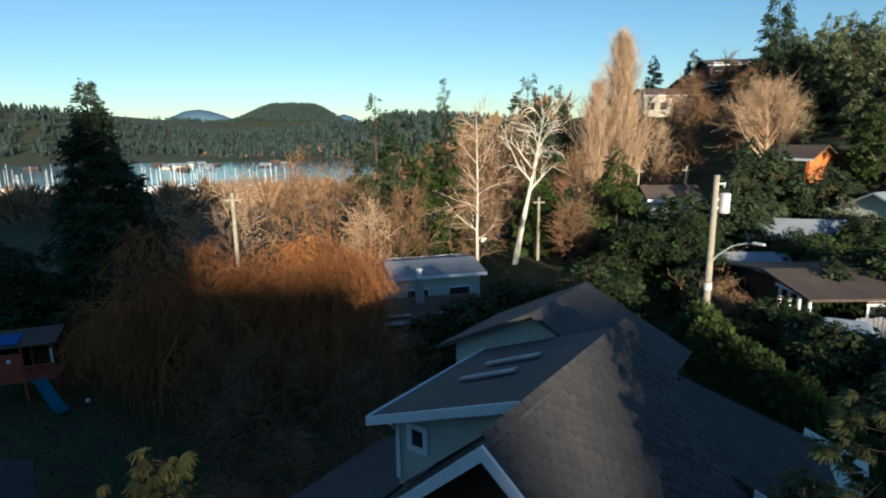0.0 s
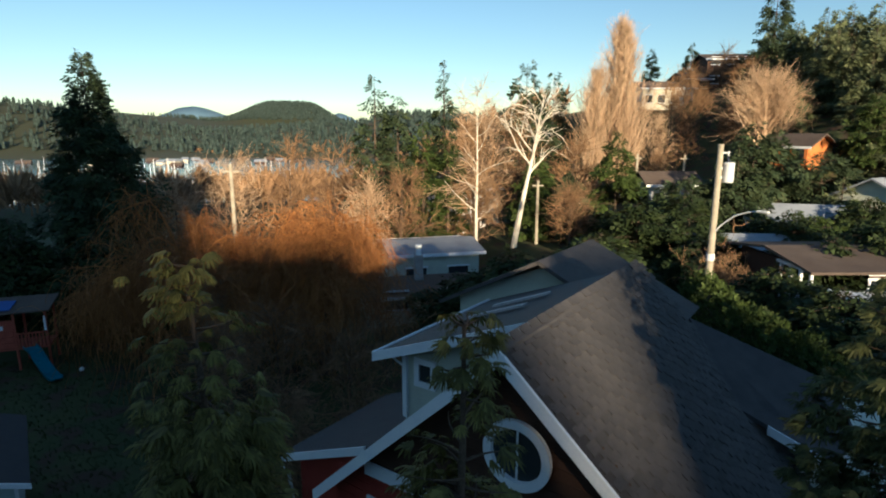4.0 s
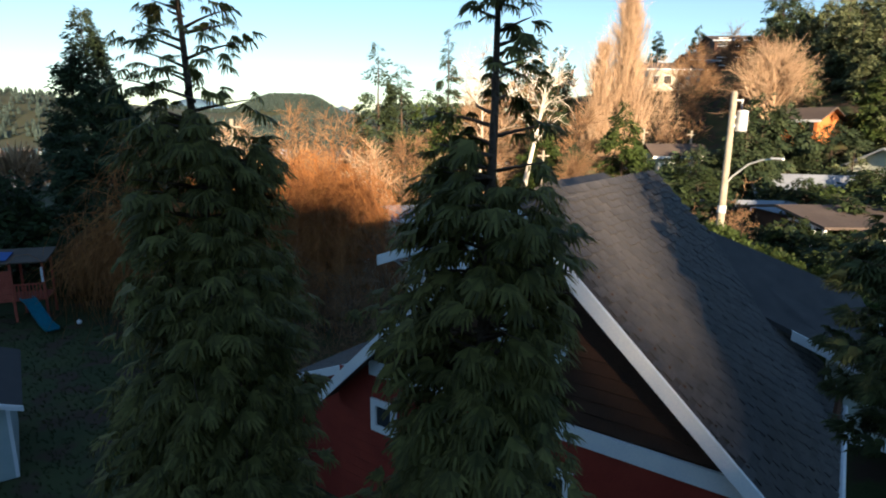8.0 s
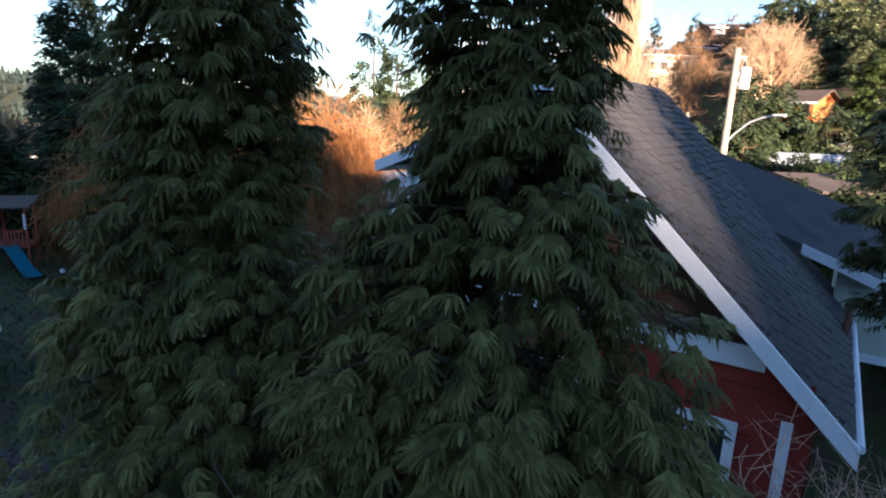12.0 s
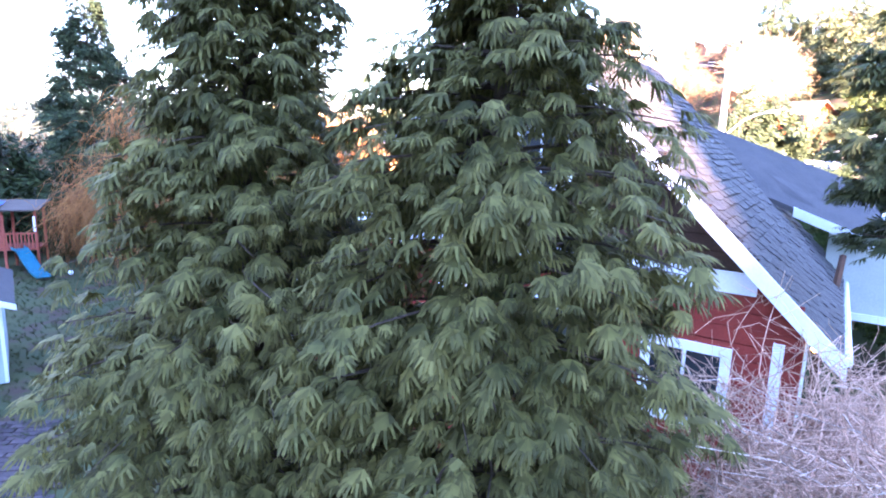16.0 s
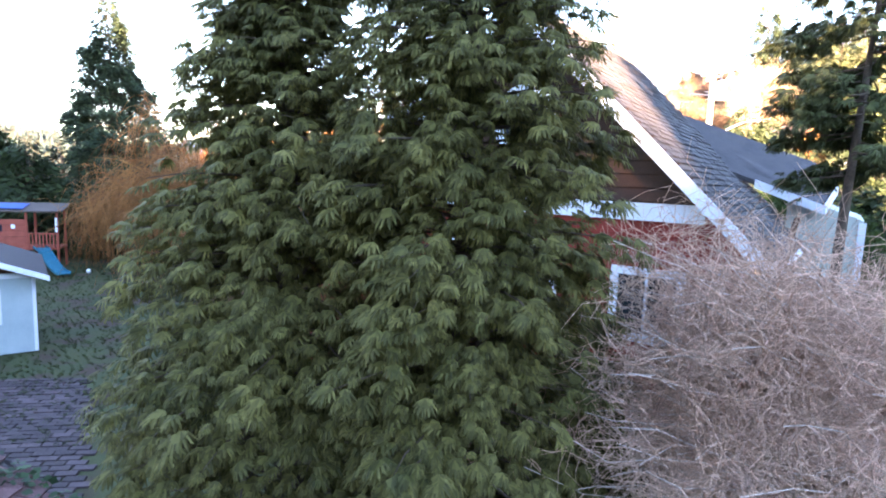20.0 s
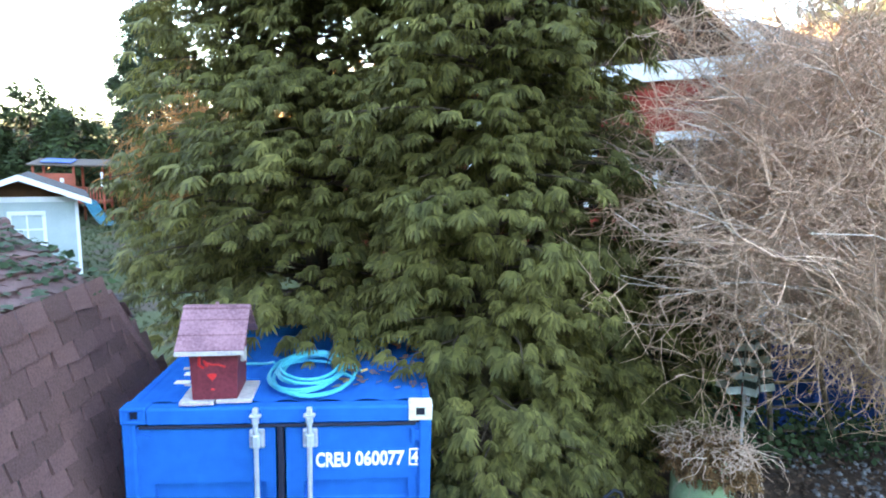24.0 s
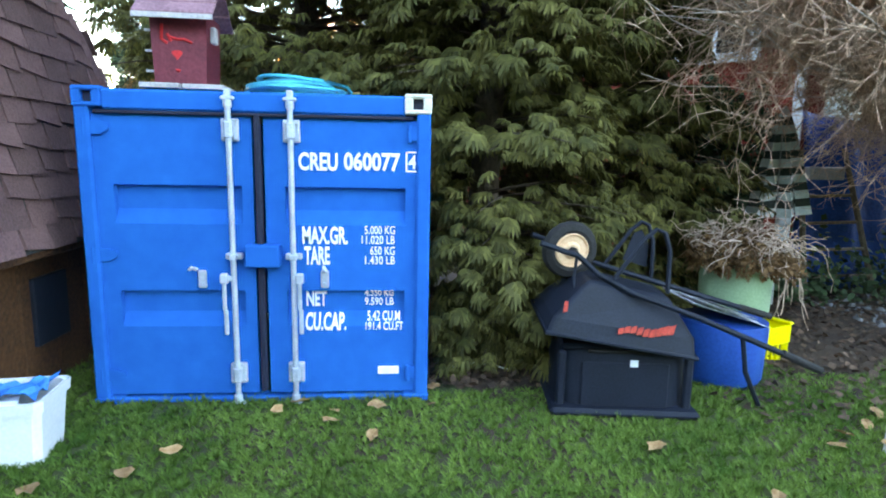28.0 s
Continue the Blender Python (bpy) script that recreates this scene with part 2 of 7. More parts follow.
# ---- mesh tools ----
class Build:
    """Collects vertices and faces for one mesh."""

    def __init__(self):
        self.v, self.f = [], []

    def add(self, verts, faces):
        k = len(self.v)
        self.v += [tuple(p) for p in verts]
        self.f += [tuple(i + k for i in f) for f in faces]
        return self

    def box(self, c, s, b=0.0, rot=None):
        """A box at its centre c with sizes s and chamfered edges b."""
        x, y, z = (h / 2 for h in s)
        b = min(b, 0.45 * min(s))
        if b <= 0:
            vs = [(i * x, j * y, k * z) for i in (-1, 1) for j in (-1, 1) for k in (-1, 1)]
            fs = [(0, 1, 3, 2), (4, 6, 7, 5), (0, 4, 5, 1), (2, 3, 7, 6), (0, 2, 6, 4), (1, 5, 7, 3)]
        else:
            bm = bmesh.new()
            bmesh.ops.create_cube(bm, size=1.0)
            bmesh.ops.scale(bm, vec=s, verts=bm.verts)
            bmesh.ops.bevel(bm, geom=list(bm.edges), offset=b, segments=1, affect="EDGES")
            bm.verts.index_update()
            vs = [tuple(p.co) for p in bm.verts]
            fs = [[q.index for q in f.verts] for f in bm.faces]
            bm.free()
        c = Vector(c)
        if rot is not None:
            vs = [rot @ Vector(p) for p in vs]
        return self.add([Vector(p) + c for p in vs], fs)

    def cyl(self, p, q, r0, r1=None, n=12, caps=True):
        p, q = Vector(p), Vector(q)
        r1 = r0 if r1 is None else r1
        d = (q - p).normalized()
        a = d.orthogonal().normalized()
        e = d.cross(a)
        vs = []
        for c, r in ((p, r0), (q, r1)):
            vs += [c + (a * math.cos(t) + e * math.sin(t)) * r for t in (2 * math.pi * i / n for i in range(n))]
        fs = [(i, (i + 1) % n, n + (i + 1) % n, n + i) for i in range(n)]
        if caps:
            fs += [tuple(range(n - 1, -1, -1)), tuple(range(n, 2 * n))]
        return self.add(vs, fs)

    def tube(self, pts, r, n=8, taper=1.0, closed=False):
        pts = [Vector(p) for p in pts]
        m = len(pts)
        vs, fs = [], []
        a = None
        for i, p in enumerate(pts):
            d = (pts[(i + 1) % m] - pts[i - 1]) if closed else (pts[min(i + 1, m - 1)] - pts[max(i - 1, 0)])
            d = d.normalized()
            a = d.orthogonal().normalized() if a is None else (a - d * a.dot(d)).normalized()
            e = d.cross(a)
            rr = r * (1 + (taper - 1) * i / max(1, m - 1))
            vs += [p + (a * math.cos(t) + e * math.sin(t)) * rr for t in (2 * math.pi * k / n for k in range(n))]
        for i in range(m if closed else m - 1):
            j = (i + 1) % m
            fs += [(i * n + k, i * n + (k + 1) % n, j * n + (k + 1) % n, j * n + k) for k in range(n)]
        if not closed:
            fs += [tuple(range(n - 1, -1, -1)), tuple((m - 1) * n + k for k in range(n))]
        return self.add(vs, fs)

    def prism(self, outline, depth):
        """Extrudes a closed outline of 3D points by the vector depth."""
        n, d = len(outline), Vector(depth)
        vs = [Vector(p) for p in outline] + [Vector(p) + d for p in outline]
        fs = [tuple(range(n - 1, -1, -1)), tuple(range(n, 2 * n))]
        fs += [(i, (i + 1) % n, n + (i + 1) % n, n + i) for i in range(n)]
        return self.add(vs, fs)

    def lathe(self, profile, c, n=24, axis="z", caps=True):
        """Turns (radius, height) pairs round an axis through c."""
        c = Vector(c)
        vs, fs = [], []
        for r, h in profile:
            for i in range(n):
                t = 2 * math.pi * i / n
                u, w = r * math.cos(t), r * math.sin(t)
                vs.append(c + Vector((u, w, h) if axis == "z" else ((h, u, w) if axis == "x" else (u, h, w))))
        for j in range(len(profile) - 1):
            fs += [(j * n + i, j * n + (i + 1) % n, (j + 1) * n + (i + 1) % n, (j + 1) * n + i) for i in range(n)]
        if caps:
            fs += [tuple(range(n - 1, -1, -1)), tuple((len(profile) - 1) * n + i for i in range(n))]
        return self.add(vs, fs)

    def mesh(self, name, material, smooth=False):
        me = bpy.data.meshes.new(name)
        me.from_pydata([tuple(p) for p in self.v], [], self.f)
        bm = bmesh.new()
        bm.from_mesh(me)
        bmesh.ops.recalc_face_normals(bm, faces=bm.faces)
        bm.to_mesh(me)
        bm.free()
        me.materials.append(material)
        if smooth:
            me.shade_smooth()
            me.set_sharp_from_angle(angle=radians(38))
        return me


def part(name, build, material, parent=None, label="", smooth=False, kind=""):
    """Links what was built as one mesh object under a thing or a part."""
    ob = new(name, build if isinstance(build, bpy.types.Mesh) else build.mesh(name, material, smooth))
    ob.parent = parent
    return tagged(ob, label, kind=kind)


def thing(name, label, category, group="", kind="", at=None):
    ob = new(name)
    if at is not None:
        ob.matrix_world = at if isinstance(at, Matrix) else Matrix.Translation(at)
    return tagged(ob, label, category, group, kind)


def fast_mesh(name, verts, faces, material, smooth=False):
    """A mesh from numpy arrays; every face has as many corners as faces has columns."""
    me = bpy.data.meshes.new(name)
    verts = np.ascontiguousarray(verts, dtype=np.float32)
    faces = np.ascontiguousarray(faces, dtype=np.int32)
    n, k = faces.shape
    me.vertices.add(len(verts))
    me.vertices.foreach_set("co", verts.ravel())
    me.loops.add(n * k)
    me.loops.foreach_set("vertex_index", faces.ravel())
    me.polygons.add(n)
    me.polygons.foreach_set("loop_start", np.arange(0, n * k, k, dtype=np.int32))
    me.update(calc_edges=True)
    me.materials.append(material)
    if smooth:
        me.shade_smooth()
    return me


def scatter(template, places, axes, sizes):
    """Copies a template (verts, faces) to places, with 3x3 axes (columns) and sizes."""
    tv, tf = template
    v = np.einsum("nij,kj->nki", axes, tv) * np.asarray(sizes)[:, None, None] + np.asarray(places)[:, None, :]
    f = tf[None] + (np.arange(len(places)) * len(tv))[:, None, None]
    return v.reshape(-1, 3), f.reshape(-1, tf.shape[1])


def frames_from(x_dir, up_hint):
    """Right-handed axes (columns x, y, z) with x along x_dir."""
    x = x_dir / np.linalg.norm(x_dir, axis=1, keepdims=True)
    y = np.cross(up_hint, x)
    y /= np.maximum(1e-6, np.linalg.norm(y, axis=1, keepdims=True))
    z = np.cross(x, y)
    return np.stack([x, y, z], axis=2)


def sticks(lines, sides=3):
    """Thin tapering tubes: lines is a list of (points Nx3, radius at start, radius at end)."""
    vs, fs, k = [], [], 0
    ang = np.arange(sides) * 2 * np.pi / sides
    ring = np.stack([np.cos(ang), np.sin(ang)], 1)
    for n in sorted({len(p) for p, _, _ in lines}):
        same = [q for q in lines if len(q[0]) == n]
        p = np.stack([q[0] for q in same])
        r0, r1 = np.array([q[1] for q in same]), np.array([q[2] for q in same])
        d = np.gradient(p, axis=1)
        d /= np.maximum(1e-9, np.linalg.norm(d, axis=2, keepdims=True))
        h = np.where(np.abs(d[:, :, 2:3]) > 0.9, [[[1.0, 0, 0]]], [[[0, 0, 1.0]]])
        a = np.cross(d, h)
        a /= np.maximum(1e-9, np.linalg.norm(a, axis=2, keepdims=True))
        e = np.cross(d, a)
        r = (r0[:, None] + (r1 - r0)[:, None] * np.linspace(0, 1, n)[None])[:, :, None, None]
        v = p[:, :, None, :] + r * (ring[:, :1] * a[:, :, None, :] + ring[:, 1:] * e[:, :, None, :])
        vs.append(v.reshape(-1, 3))
        i = (np.arange(n - 1)[:, None] * sides + np.arange(sides)[None]).ravel()
        j = (np.arange(n - 1)[:, None] * sides + (np.arange(sides)[None] + 1) % sides).ravel()
        f = np.stack([i, j, j + sides, i + sides], 1)
        fs.append((f[None] + (np.arange(len(same)) * n * sides)[:, None, None]).reshape(-1, 4) + k)
        k += len(same) * n * sides
    return np.concatenate(vs), np.concatenate(fs)


def smooth01(t):
    t = np.clip(t, 0, 1)
    return t * t * (3 - 2 * t)

# ---- ground ----
def height(x, y):
    """The lie of the land: level yard, a hill to the right, a fall to the bay, far wooded hills, an unseen ridge behind
    to cast shade.
    """
    x, y = np.asarray(x, float), np.asarray(y, float)
    z = 0.12 + 0.05 * np.sin(x * 0.7 + 1.3) * np.sin(y * 0.6) * smooth01((np.hypot(x, y - 1) - 3) / 6)
    s = (x - 30 + 0.35 * (y - 45)) / 36
    z = z + 16.2 * smooth01(s) * smooth01((230 - y) / 120) * smooth01((y + 30) / 30)
    z = z + 3.0 * smooth01((x - 7) / 8) * smooth01((y - 2) / 10) * (1 - 0.6 * smooth01((y - 19) / 8)) * smooth01((120 - y) / 60)
    z = z + 1.0 * smooth01((y - 24) / 12) * smooth01((90 - y) / 40) * smooth01((x + 2) / 10)
    z = z + 3.3 * np.exp(-((x - 40) / 9) ** 2 - ((y - 45) / 8) ** 2)
    z = z - 17.5 * smooth01((y - 70) / 190) * smooth01((90 - x) / 60)
    z = z + 42 * smooth01((y - 560) / 900) + 48 * smooth01((y - 520) / 700) * smooth01((-x - 250) / 500)
    z = z + 14 * smooth01((y - 560) / 300) * np.sin(x * 0.006 + 1.0)
    z = z + 138 * np.exp(-(((x + 310) / 230) ** 2) ** 1.6 - ((y - 3000) / 400) ** 2)
    # unseen ridge behind the camera: its heights and notch shape the sun's shadow line
    z = z + np.interp(x, [-4, 5, 6, 13, 14.5, 15.7, 17.7, 23, 26, 34, 48, 60, 150], [39, 30, 25.5, 25.5, 21.3, 21.3, 25.2, 25.2, 21.0, 22.4, 22.4, 20.5, 14]) * smooth01((-35 - y) / 45) * smooth01((y + 330) / 200)
    return z


def grid_sheet(name, xs, ys, material):
    gx, gy = np.meshgrid(xs, ys)
    v = np.stack([gx, gy, height(gx, gy)], 2).reshape(-1, 3)
    nx, ny = len(xs), len(ys)
    i = (np.arange(ny - 1)[:, None] * nx + np.arange(nx - 1)[None]).ravel()
    return fast_mesh(name, v, np.stack([i, i + 1, i + 1 + nx, i + nx], 1), material, True)


def ground_material():
    m = mat("ground_soil_and_grass", (0.026, 0.042, 0.012), (0.062, 0.07, 0.022), 0.95, 0.5, 30, 0.5)
    nt = m.node_tree
    n, l = nt.nodes, nt.links
    b = n["Principled BSDF"]
    src = b.inputs["Base Color"].links[0].from_socket
    co = n.new("ShaderNodeTexCoord")
    big = n.new("ShaderNodeTexNoise")
    big.inputs["Scale"].default_value, big.inputs["Detail"].default_value = 0.9, 6
    l.new(co.outputs["Object"], big.inputs["Vector"])
    r = n.new("ShaderNodeMapRange")
    r.inputs["From Min"].default_value, r.inputs["From Max"].default_value = 0.5, 0.62
    l.new(big.outputs["Fac"], r.inputs["Value"])
    mix = n.new("ShaderNodeMix")
    mix.data_type = "RGBA"
    mix.inputs["B"].default_value = (0.055, 0.035, 0.022, 1)
    l.new(r.outputs[0], mix.inputs["Factor"])
    l.new(src, mix.inputs["A"])
    l.new(mix.outputs["Result"], b.inputs["Base Color"])
    return m


M_GROUND = ground_material()
near = np.concatenate([np.linspace(-4900, -1200, 12), np.linspace(-1000, -120, 30), np.linspace(-110, -16, 40), np.linspace(-15, 24, 105), np.linspace(25, 120, 58), np.linspace(130, 900, 40), np.linspace(1000, 4900, 12)])
deep = np.concatenate([np.linspace(-900, -120, 10), np.linspace(-100, -8, 40), np.linspace(-7, 30, 95), np.linspace(31, 140, 60), np.linspace(145, 700, 60), np.linspace(720, 4800, 60)])
tagged(new("ground", grid_sheet("ground", near, deep, M_GROUND)), "damp mossy ground of lawn, soil and wooded slopes", "ground", kind="structure")

water_m = mat("bay_water", (0.03, 0.06, 0.09), (0.05, 0.085, 0.12), 0.12, 0.05, 0.6, 0.15, dist=0.3)
wb = Build().add([(-900, 200, -15), (400, 200, -15), (400, 640, -15), (-900, 640, -15)], [(0, 1, 2, 3)])
tagged(part("water", wb, water_m), "calm blue-grey water of a sheltered bay", "water", kind="structure")

# blue mountains at the end of the view; distance haze is put into their colour
for k, (mx, my, mw, mh, lab) in enumerate(((-90, 4300, 330, 165, "hazy blue pointed mountain far away"), (330, 4500, 300, 160, "hazy blue mountain ridge far away"), (-1180, 4600, 620, 215, "snow-dusted blue mountain ridge far away"))):
    xs = np.linspace(-1.6, 1.6, 60)
    rows = []
    rng = np.random.default_rng(k)
    rough = np.cumsum(rng.normal(0, 0.018, 60))
    for depth, f in ((-300, 0.0), (-120, 0.55), (0, 1.0), (250, 0.0)):
        prof = np.exp(-np.abs(xs) ** 1.5 * 1.6) * (1 + rough * 0.6) * f
        rows.append(np.stack([mx + xs * mw, np.full(60, my + depth), -20 + (mh + 20) * prof], 1))
    v = np.concatenate(rows)
    i = (np.arange(3)[:, None] * 60 + np.arange(59)[None]).ravel()
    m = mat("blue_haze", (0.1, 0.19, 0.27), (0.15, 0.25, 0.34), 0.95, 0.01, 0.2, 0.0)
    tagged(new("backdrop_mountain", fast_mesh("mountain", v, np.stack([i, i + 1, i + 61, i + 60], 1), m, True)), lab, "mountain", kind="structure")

# ---- plants ----
def spray(pairs=6, length=1.0, width=0.5, droop=0.35, slim=0.13):
    """A flat drooping spray: a stem with leaflets on both sides, along +x, z up."""
    v, f = [], []
    for i in range(pairs):
        t = (i + 0.6) / pairs
        x, z = t * length, -droop * t * t * length
        reach = width * (1.05 - 0.85 * t) * (0.55 + 0.45 * min(1, t * 4))
        for side in (-1, 1):
            k = len(v)
            tip = (x + reach * 0.75, side * reach, z - droop * 0.55 * reach)
            v += [(x - slim * 0.5, 0, z), (x + slim * 0.7 + reach * 0.3, side * (reach * 0.3), z - 0.01), tip, (x + reach * 0.12 + slim * 0.2, side * (reach * 0.62), z - droop * 0.25 * reach)]
            f.append((k, k + 1, k + 2, k + 3))
    k = len(v)
    v += [((pairs - 1) / pairs * length, -slim * 0.5, -droop * length * 0.8), (length * 1.12, 0, -droop * 1.2 * length), ((pairs - 1) / pairs * length, slim * 0.5, -droop * length * 0.8), (length * 0.75, 0, -droop * 0.6 * length)]
    f.append((k, k + 1, k + 2, k + 3))
    return np.array(v, float), np.array(f)


SPRAY = spray()
SPRAY_BIG = spray(4, 1.0, 0.55, 0.3, 0.2)
SPRAY_FAR = spray(2, 1.0, 0.6, 0.3, 0.3)


def conifer(name, x, y, z0, h, r, material, label, seed, limbs=150, per=26, leaf=0.36, bare=0.06, top_thin=0.22, template=SPRAY, trunk_r=None, sway=(0, 0), profile=0.8, rise=0.25, envelope=None, sparse=2.0, hang=0.0, fan=0.0, clear=None):
    """A trunk with limbs that carry drooping sprays; the outline is uneven and thins out towards the leader."""
    rng = np.random.default_rng(seed)
    root = thing(name, label, "tree", at=(x, y, z0))
    tr = trunk_r or 0.014 * h
    zz = np.linspace(-0.2, h * 0.985, 14)
    line = np.stack([sway[0] * (zz / h) ** 2 + 0.03 * np.sin(zz * 1.1 + seed), sway[1] * (zz / h) ** 2 + 0.03 * np.cos(zz * 0.9 + seed), zz], 1)
    v, f = sticks([(line, tr, 0.012)], 7)
    part("trunk", fast_mesh("trunk", v, f, M_BARK, True), None, root)
    t = bare + (1 - bare) * (np.arange(limbs) + rng.uniform(0, 1, limbs)) / limbs
    t = np.clip(t, 0, 0.985)
    ang = rng.uniform(0, 2 * np.pi, limbs) + np.arange(limbs) * 2.4
    env = np.minimum(1.0, (1 - t) / (1 - profile + 1e-6)) ** 0.85 if profile < 1 else (1 - t)
    if envelope is not None:
        env = envelope(t)
    lump = 1 + 0.16 * np.sin(3 * ang + t * 9 + seed) + rng.normal(0, 0.12, limbs)
    reach = np.maximum(0.08 * r, r * env * lump)
    pos, dirs, lines, size = [], [], [], []
    for i in range(limbs):
        if t[i] > sparse and i % 3:
            continue
        base = np.array([np.interp(t[i] * h, zz, line[:, 0]), np.interp(t[i] * h, zz, line[:, 1]), t[i] * h])
        out = np.array([np.cos(ang[i]), np.sin(ang[i]), 0.0])
        side = np.array([-out[1], out[0], 0])
        s = np.linspace(0, 1, 6)
        up = rise * reach[i] * (s - 0.9 * s ** 2.2) + (0.35 * reach[i] * s * s * max(0, t[i] - 0.75) * 4)
        pl = base + out * (reach[i] * s)[:, None] + side * (0.12 * reach[i] * np.sin(s * 3 + i))[:, None] + np.array([0, 0, 1.0]) * up[:, None]
        lines.append((pl, 0.012 + 0.006 * reach[i], 0.003))
        n = max(3, int(per * (0.35 + reach[i] / r) * (1 if t[i] < 1 - top_thin else 0.62 if t[i] < 0.87 else 0.42)))
        u = rng.uniform(0.18, 1.02, n) ** 0.7
        p = np.stack([np.interp(u, s, pl[:, k]) for k in range(3)], 1)
        spread = (0.32 * reach[i] * (1.05 - u) + 0.05 * r)[:, None]
        off = rng.normal(0, 1, (n, 1)) * spread * (0.6 + 0.5 * fan)
        p = p + side * off + np.array([0, 0, 1.0]) * rng.normal(-0.02, 0.05 * r, (n, 1))
        d = out + side * (np.sign(off) * rng.uniform(0.1, 0.9, (n, 1))) + rng.normal(0, 0.22, (n, 3)) + np.array([0, 0, -1.0]) * (rng.uniform(0.05, 0.75, (n, 1)) * (1 - 0.6 * fan) + hang)
        pos.append(p), dirs.append(d), size.append(leaf * rng.uniform(0.55, 1.25, n) * (1 if t[i] < 0.9 else 0.75))
    if clear is not None:
        lines = [q for q in lines if not np.any(np.all((q[0] + [x, y, z0] > clear[0]) & (q[0] + [x, y, z0] < clear[1]), axis=1))]
    v, f = sticks(lines, 3)
    part("limb_mass", fast_mesh("limb_mass", v, f, M_BARK), None, root, kind="stuff")
    pos, dirs, size = np.concatenate(pos), np.concatenate(dirs), np.concatenate(size)
    if clear is not None:
        at = pos + [x, y, z0] + 0.5 * size[:, None] * dirs / np.linalg.norm(dirs, axis=1, keepdims=True)
        keep = ~np.all((at > clear[0]) & (at < clear[1]), axis=1)
        pos, dirs, size = pos[keep], dirs[keep], size[keep]
    hint = np.tile([0, 0, 1.0], (len(pos), 1)) + (0.3 if fan else 0.55 if hang else 0.0) * np.concatenate([pos[:, :2] / np.maximum(0.2, np.hypot(pos[:, :1], pos[:, 1:2])), np.zeros((len(pos), 1))], 1) + rng.normal(0, 0.45 - 0.2 * fan, (len(pos), 3))
    v, f = scatter(template, pos, frames_from(dirs, hint), size)
    part("crown", fast_mesh("crown", v, f, material), None, root, kind="stuff")
    return root


def wander(rng, p, d, length, n, droop=0.0, wob=0.25):
    """A bent line of n points from p along d."""
    pts, d = [p], d / np.linalg.norm(d)
    for _ in range(n - 1):
        d = d + rng.normal(0, wob, 3) / n * 2 + np.array([0, 0, -droop]) / n
        d = d / np.linalg.norm(d)
        pts.append(pts[-1] + d * length / (n - 1))
    return np.array(pts)


def bare_tree(name, x, y, z0, h, label, seed, twig_m, trunk_m=None, trunk_r=0.15, first=0.25, limbs=24, limb_len=0.4, angle=0.8, subs=9, twigs=6, twig_len=0.9, droop=0.0, twig_droop=0.0, twig_r=0.008, lean=(0.0, 0.0), limb_r=0.4, fine_from=0.2, taper=0.75, flare=1.0):
    """A leafless tree: trunk, limbs, branches and fine twigs."""
    rng = np.random.default_rng(seed)
    root = thing(name, label, "tree", at=(x, y, z0))
    tl = wander(rng, np.array([0, 0, -0.2]), np.array([lean[0], lean[1], 1.0]), h, 12, 0, 0.12)
    v, f = sticks([(tl, trunk_r, trunk_r * 0.12)], 8)
    part("trunk", fast_mesh("trunk", v, f, trunk_m or M_BARK, True), None, root)
    big, fine = [], []
    for i in range(limbs):
        t = first + (1 - first) * (i + rng.uniform(0, 1)) / limbs
        k = min(t, 0.98) * 11
        p = tl[int(k)] + (tl[min(11, int(k) + 1)] - tl[int(k)]) * (k % 1)
        a = i * 2.4 + rng.uniform(-0.5, 0.5)
        L = h * limb_len * rng.uniform(0.6, 1.15) * (1.1 - taper * t)
        d = np.array([np.cos(a) * np.sin(angle), np.sin(a) * np.sin(angle), np.cos(angle)])
        ln = wander(rng, p, d, L, 8, droop, 0.35)
        big.append((ln, trunk_r * limb_r * (1.15 - t), 0.012))
        for _ in range(subs):
            u = rng.uniform(fine_from, 1)
            q = ln[int(u * 6.99)]
            e = (ln[min(7, int(u * 6.99) + 1)] - q)
            e = e / np.linalg.norm(e) + rng.normal(0, 0.55 * flare, 3)
            sl = wander(rng, q, e, L * rng.uniform(0.25, 0.55), 5, droop + twig_droop * 0.4, 0.4)
            fine.append((sl, twig_r * 2.2, twig_r))
            for _ in range(twigs):
                w = sl[rng.integers(1, 5)]
                g = (sl[-1] - sl[0])
                g = g / np.linalg.norm(g) + rng.normal(0, 0.5 * flare, 3)
                fine.append((wander(rng, w, g, twig_len * rng.uniform(0.5, 1.3), 3, twig_droop, 0.4), twig_r, twig_r * 0.5))
    v, f = sticks(big, 5)
    part("limb_mass", fast_mesh("limb_mass", v, f, trunk_m or M_BARK, True), None, root, kind="stuff")
    v, f = sticks(fine, 3)
    part("twig_mass", fast_mesh("twig_mass", v, f, twig_m), None, root, kind="stuff")
    return root


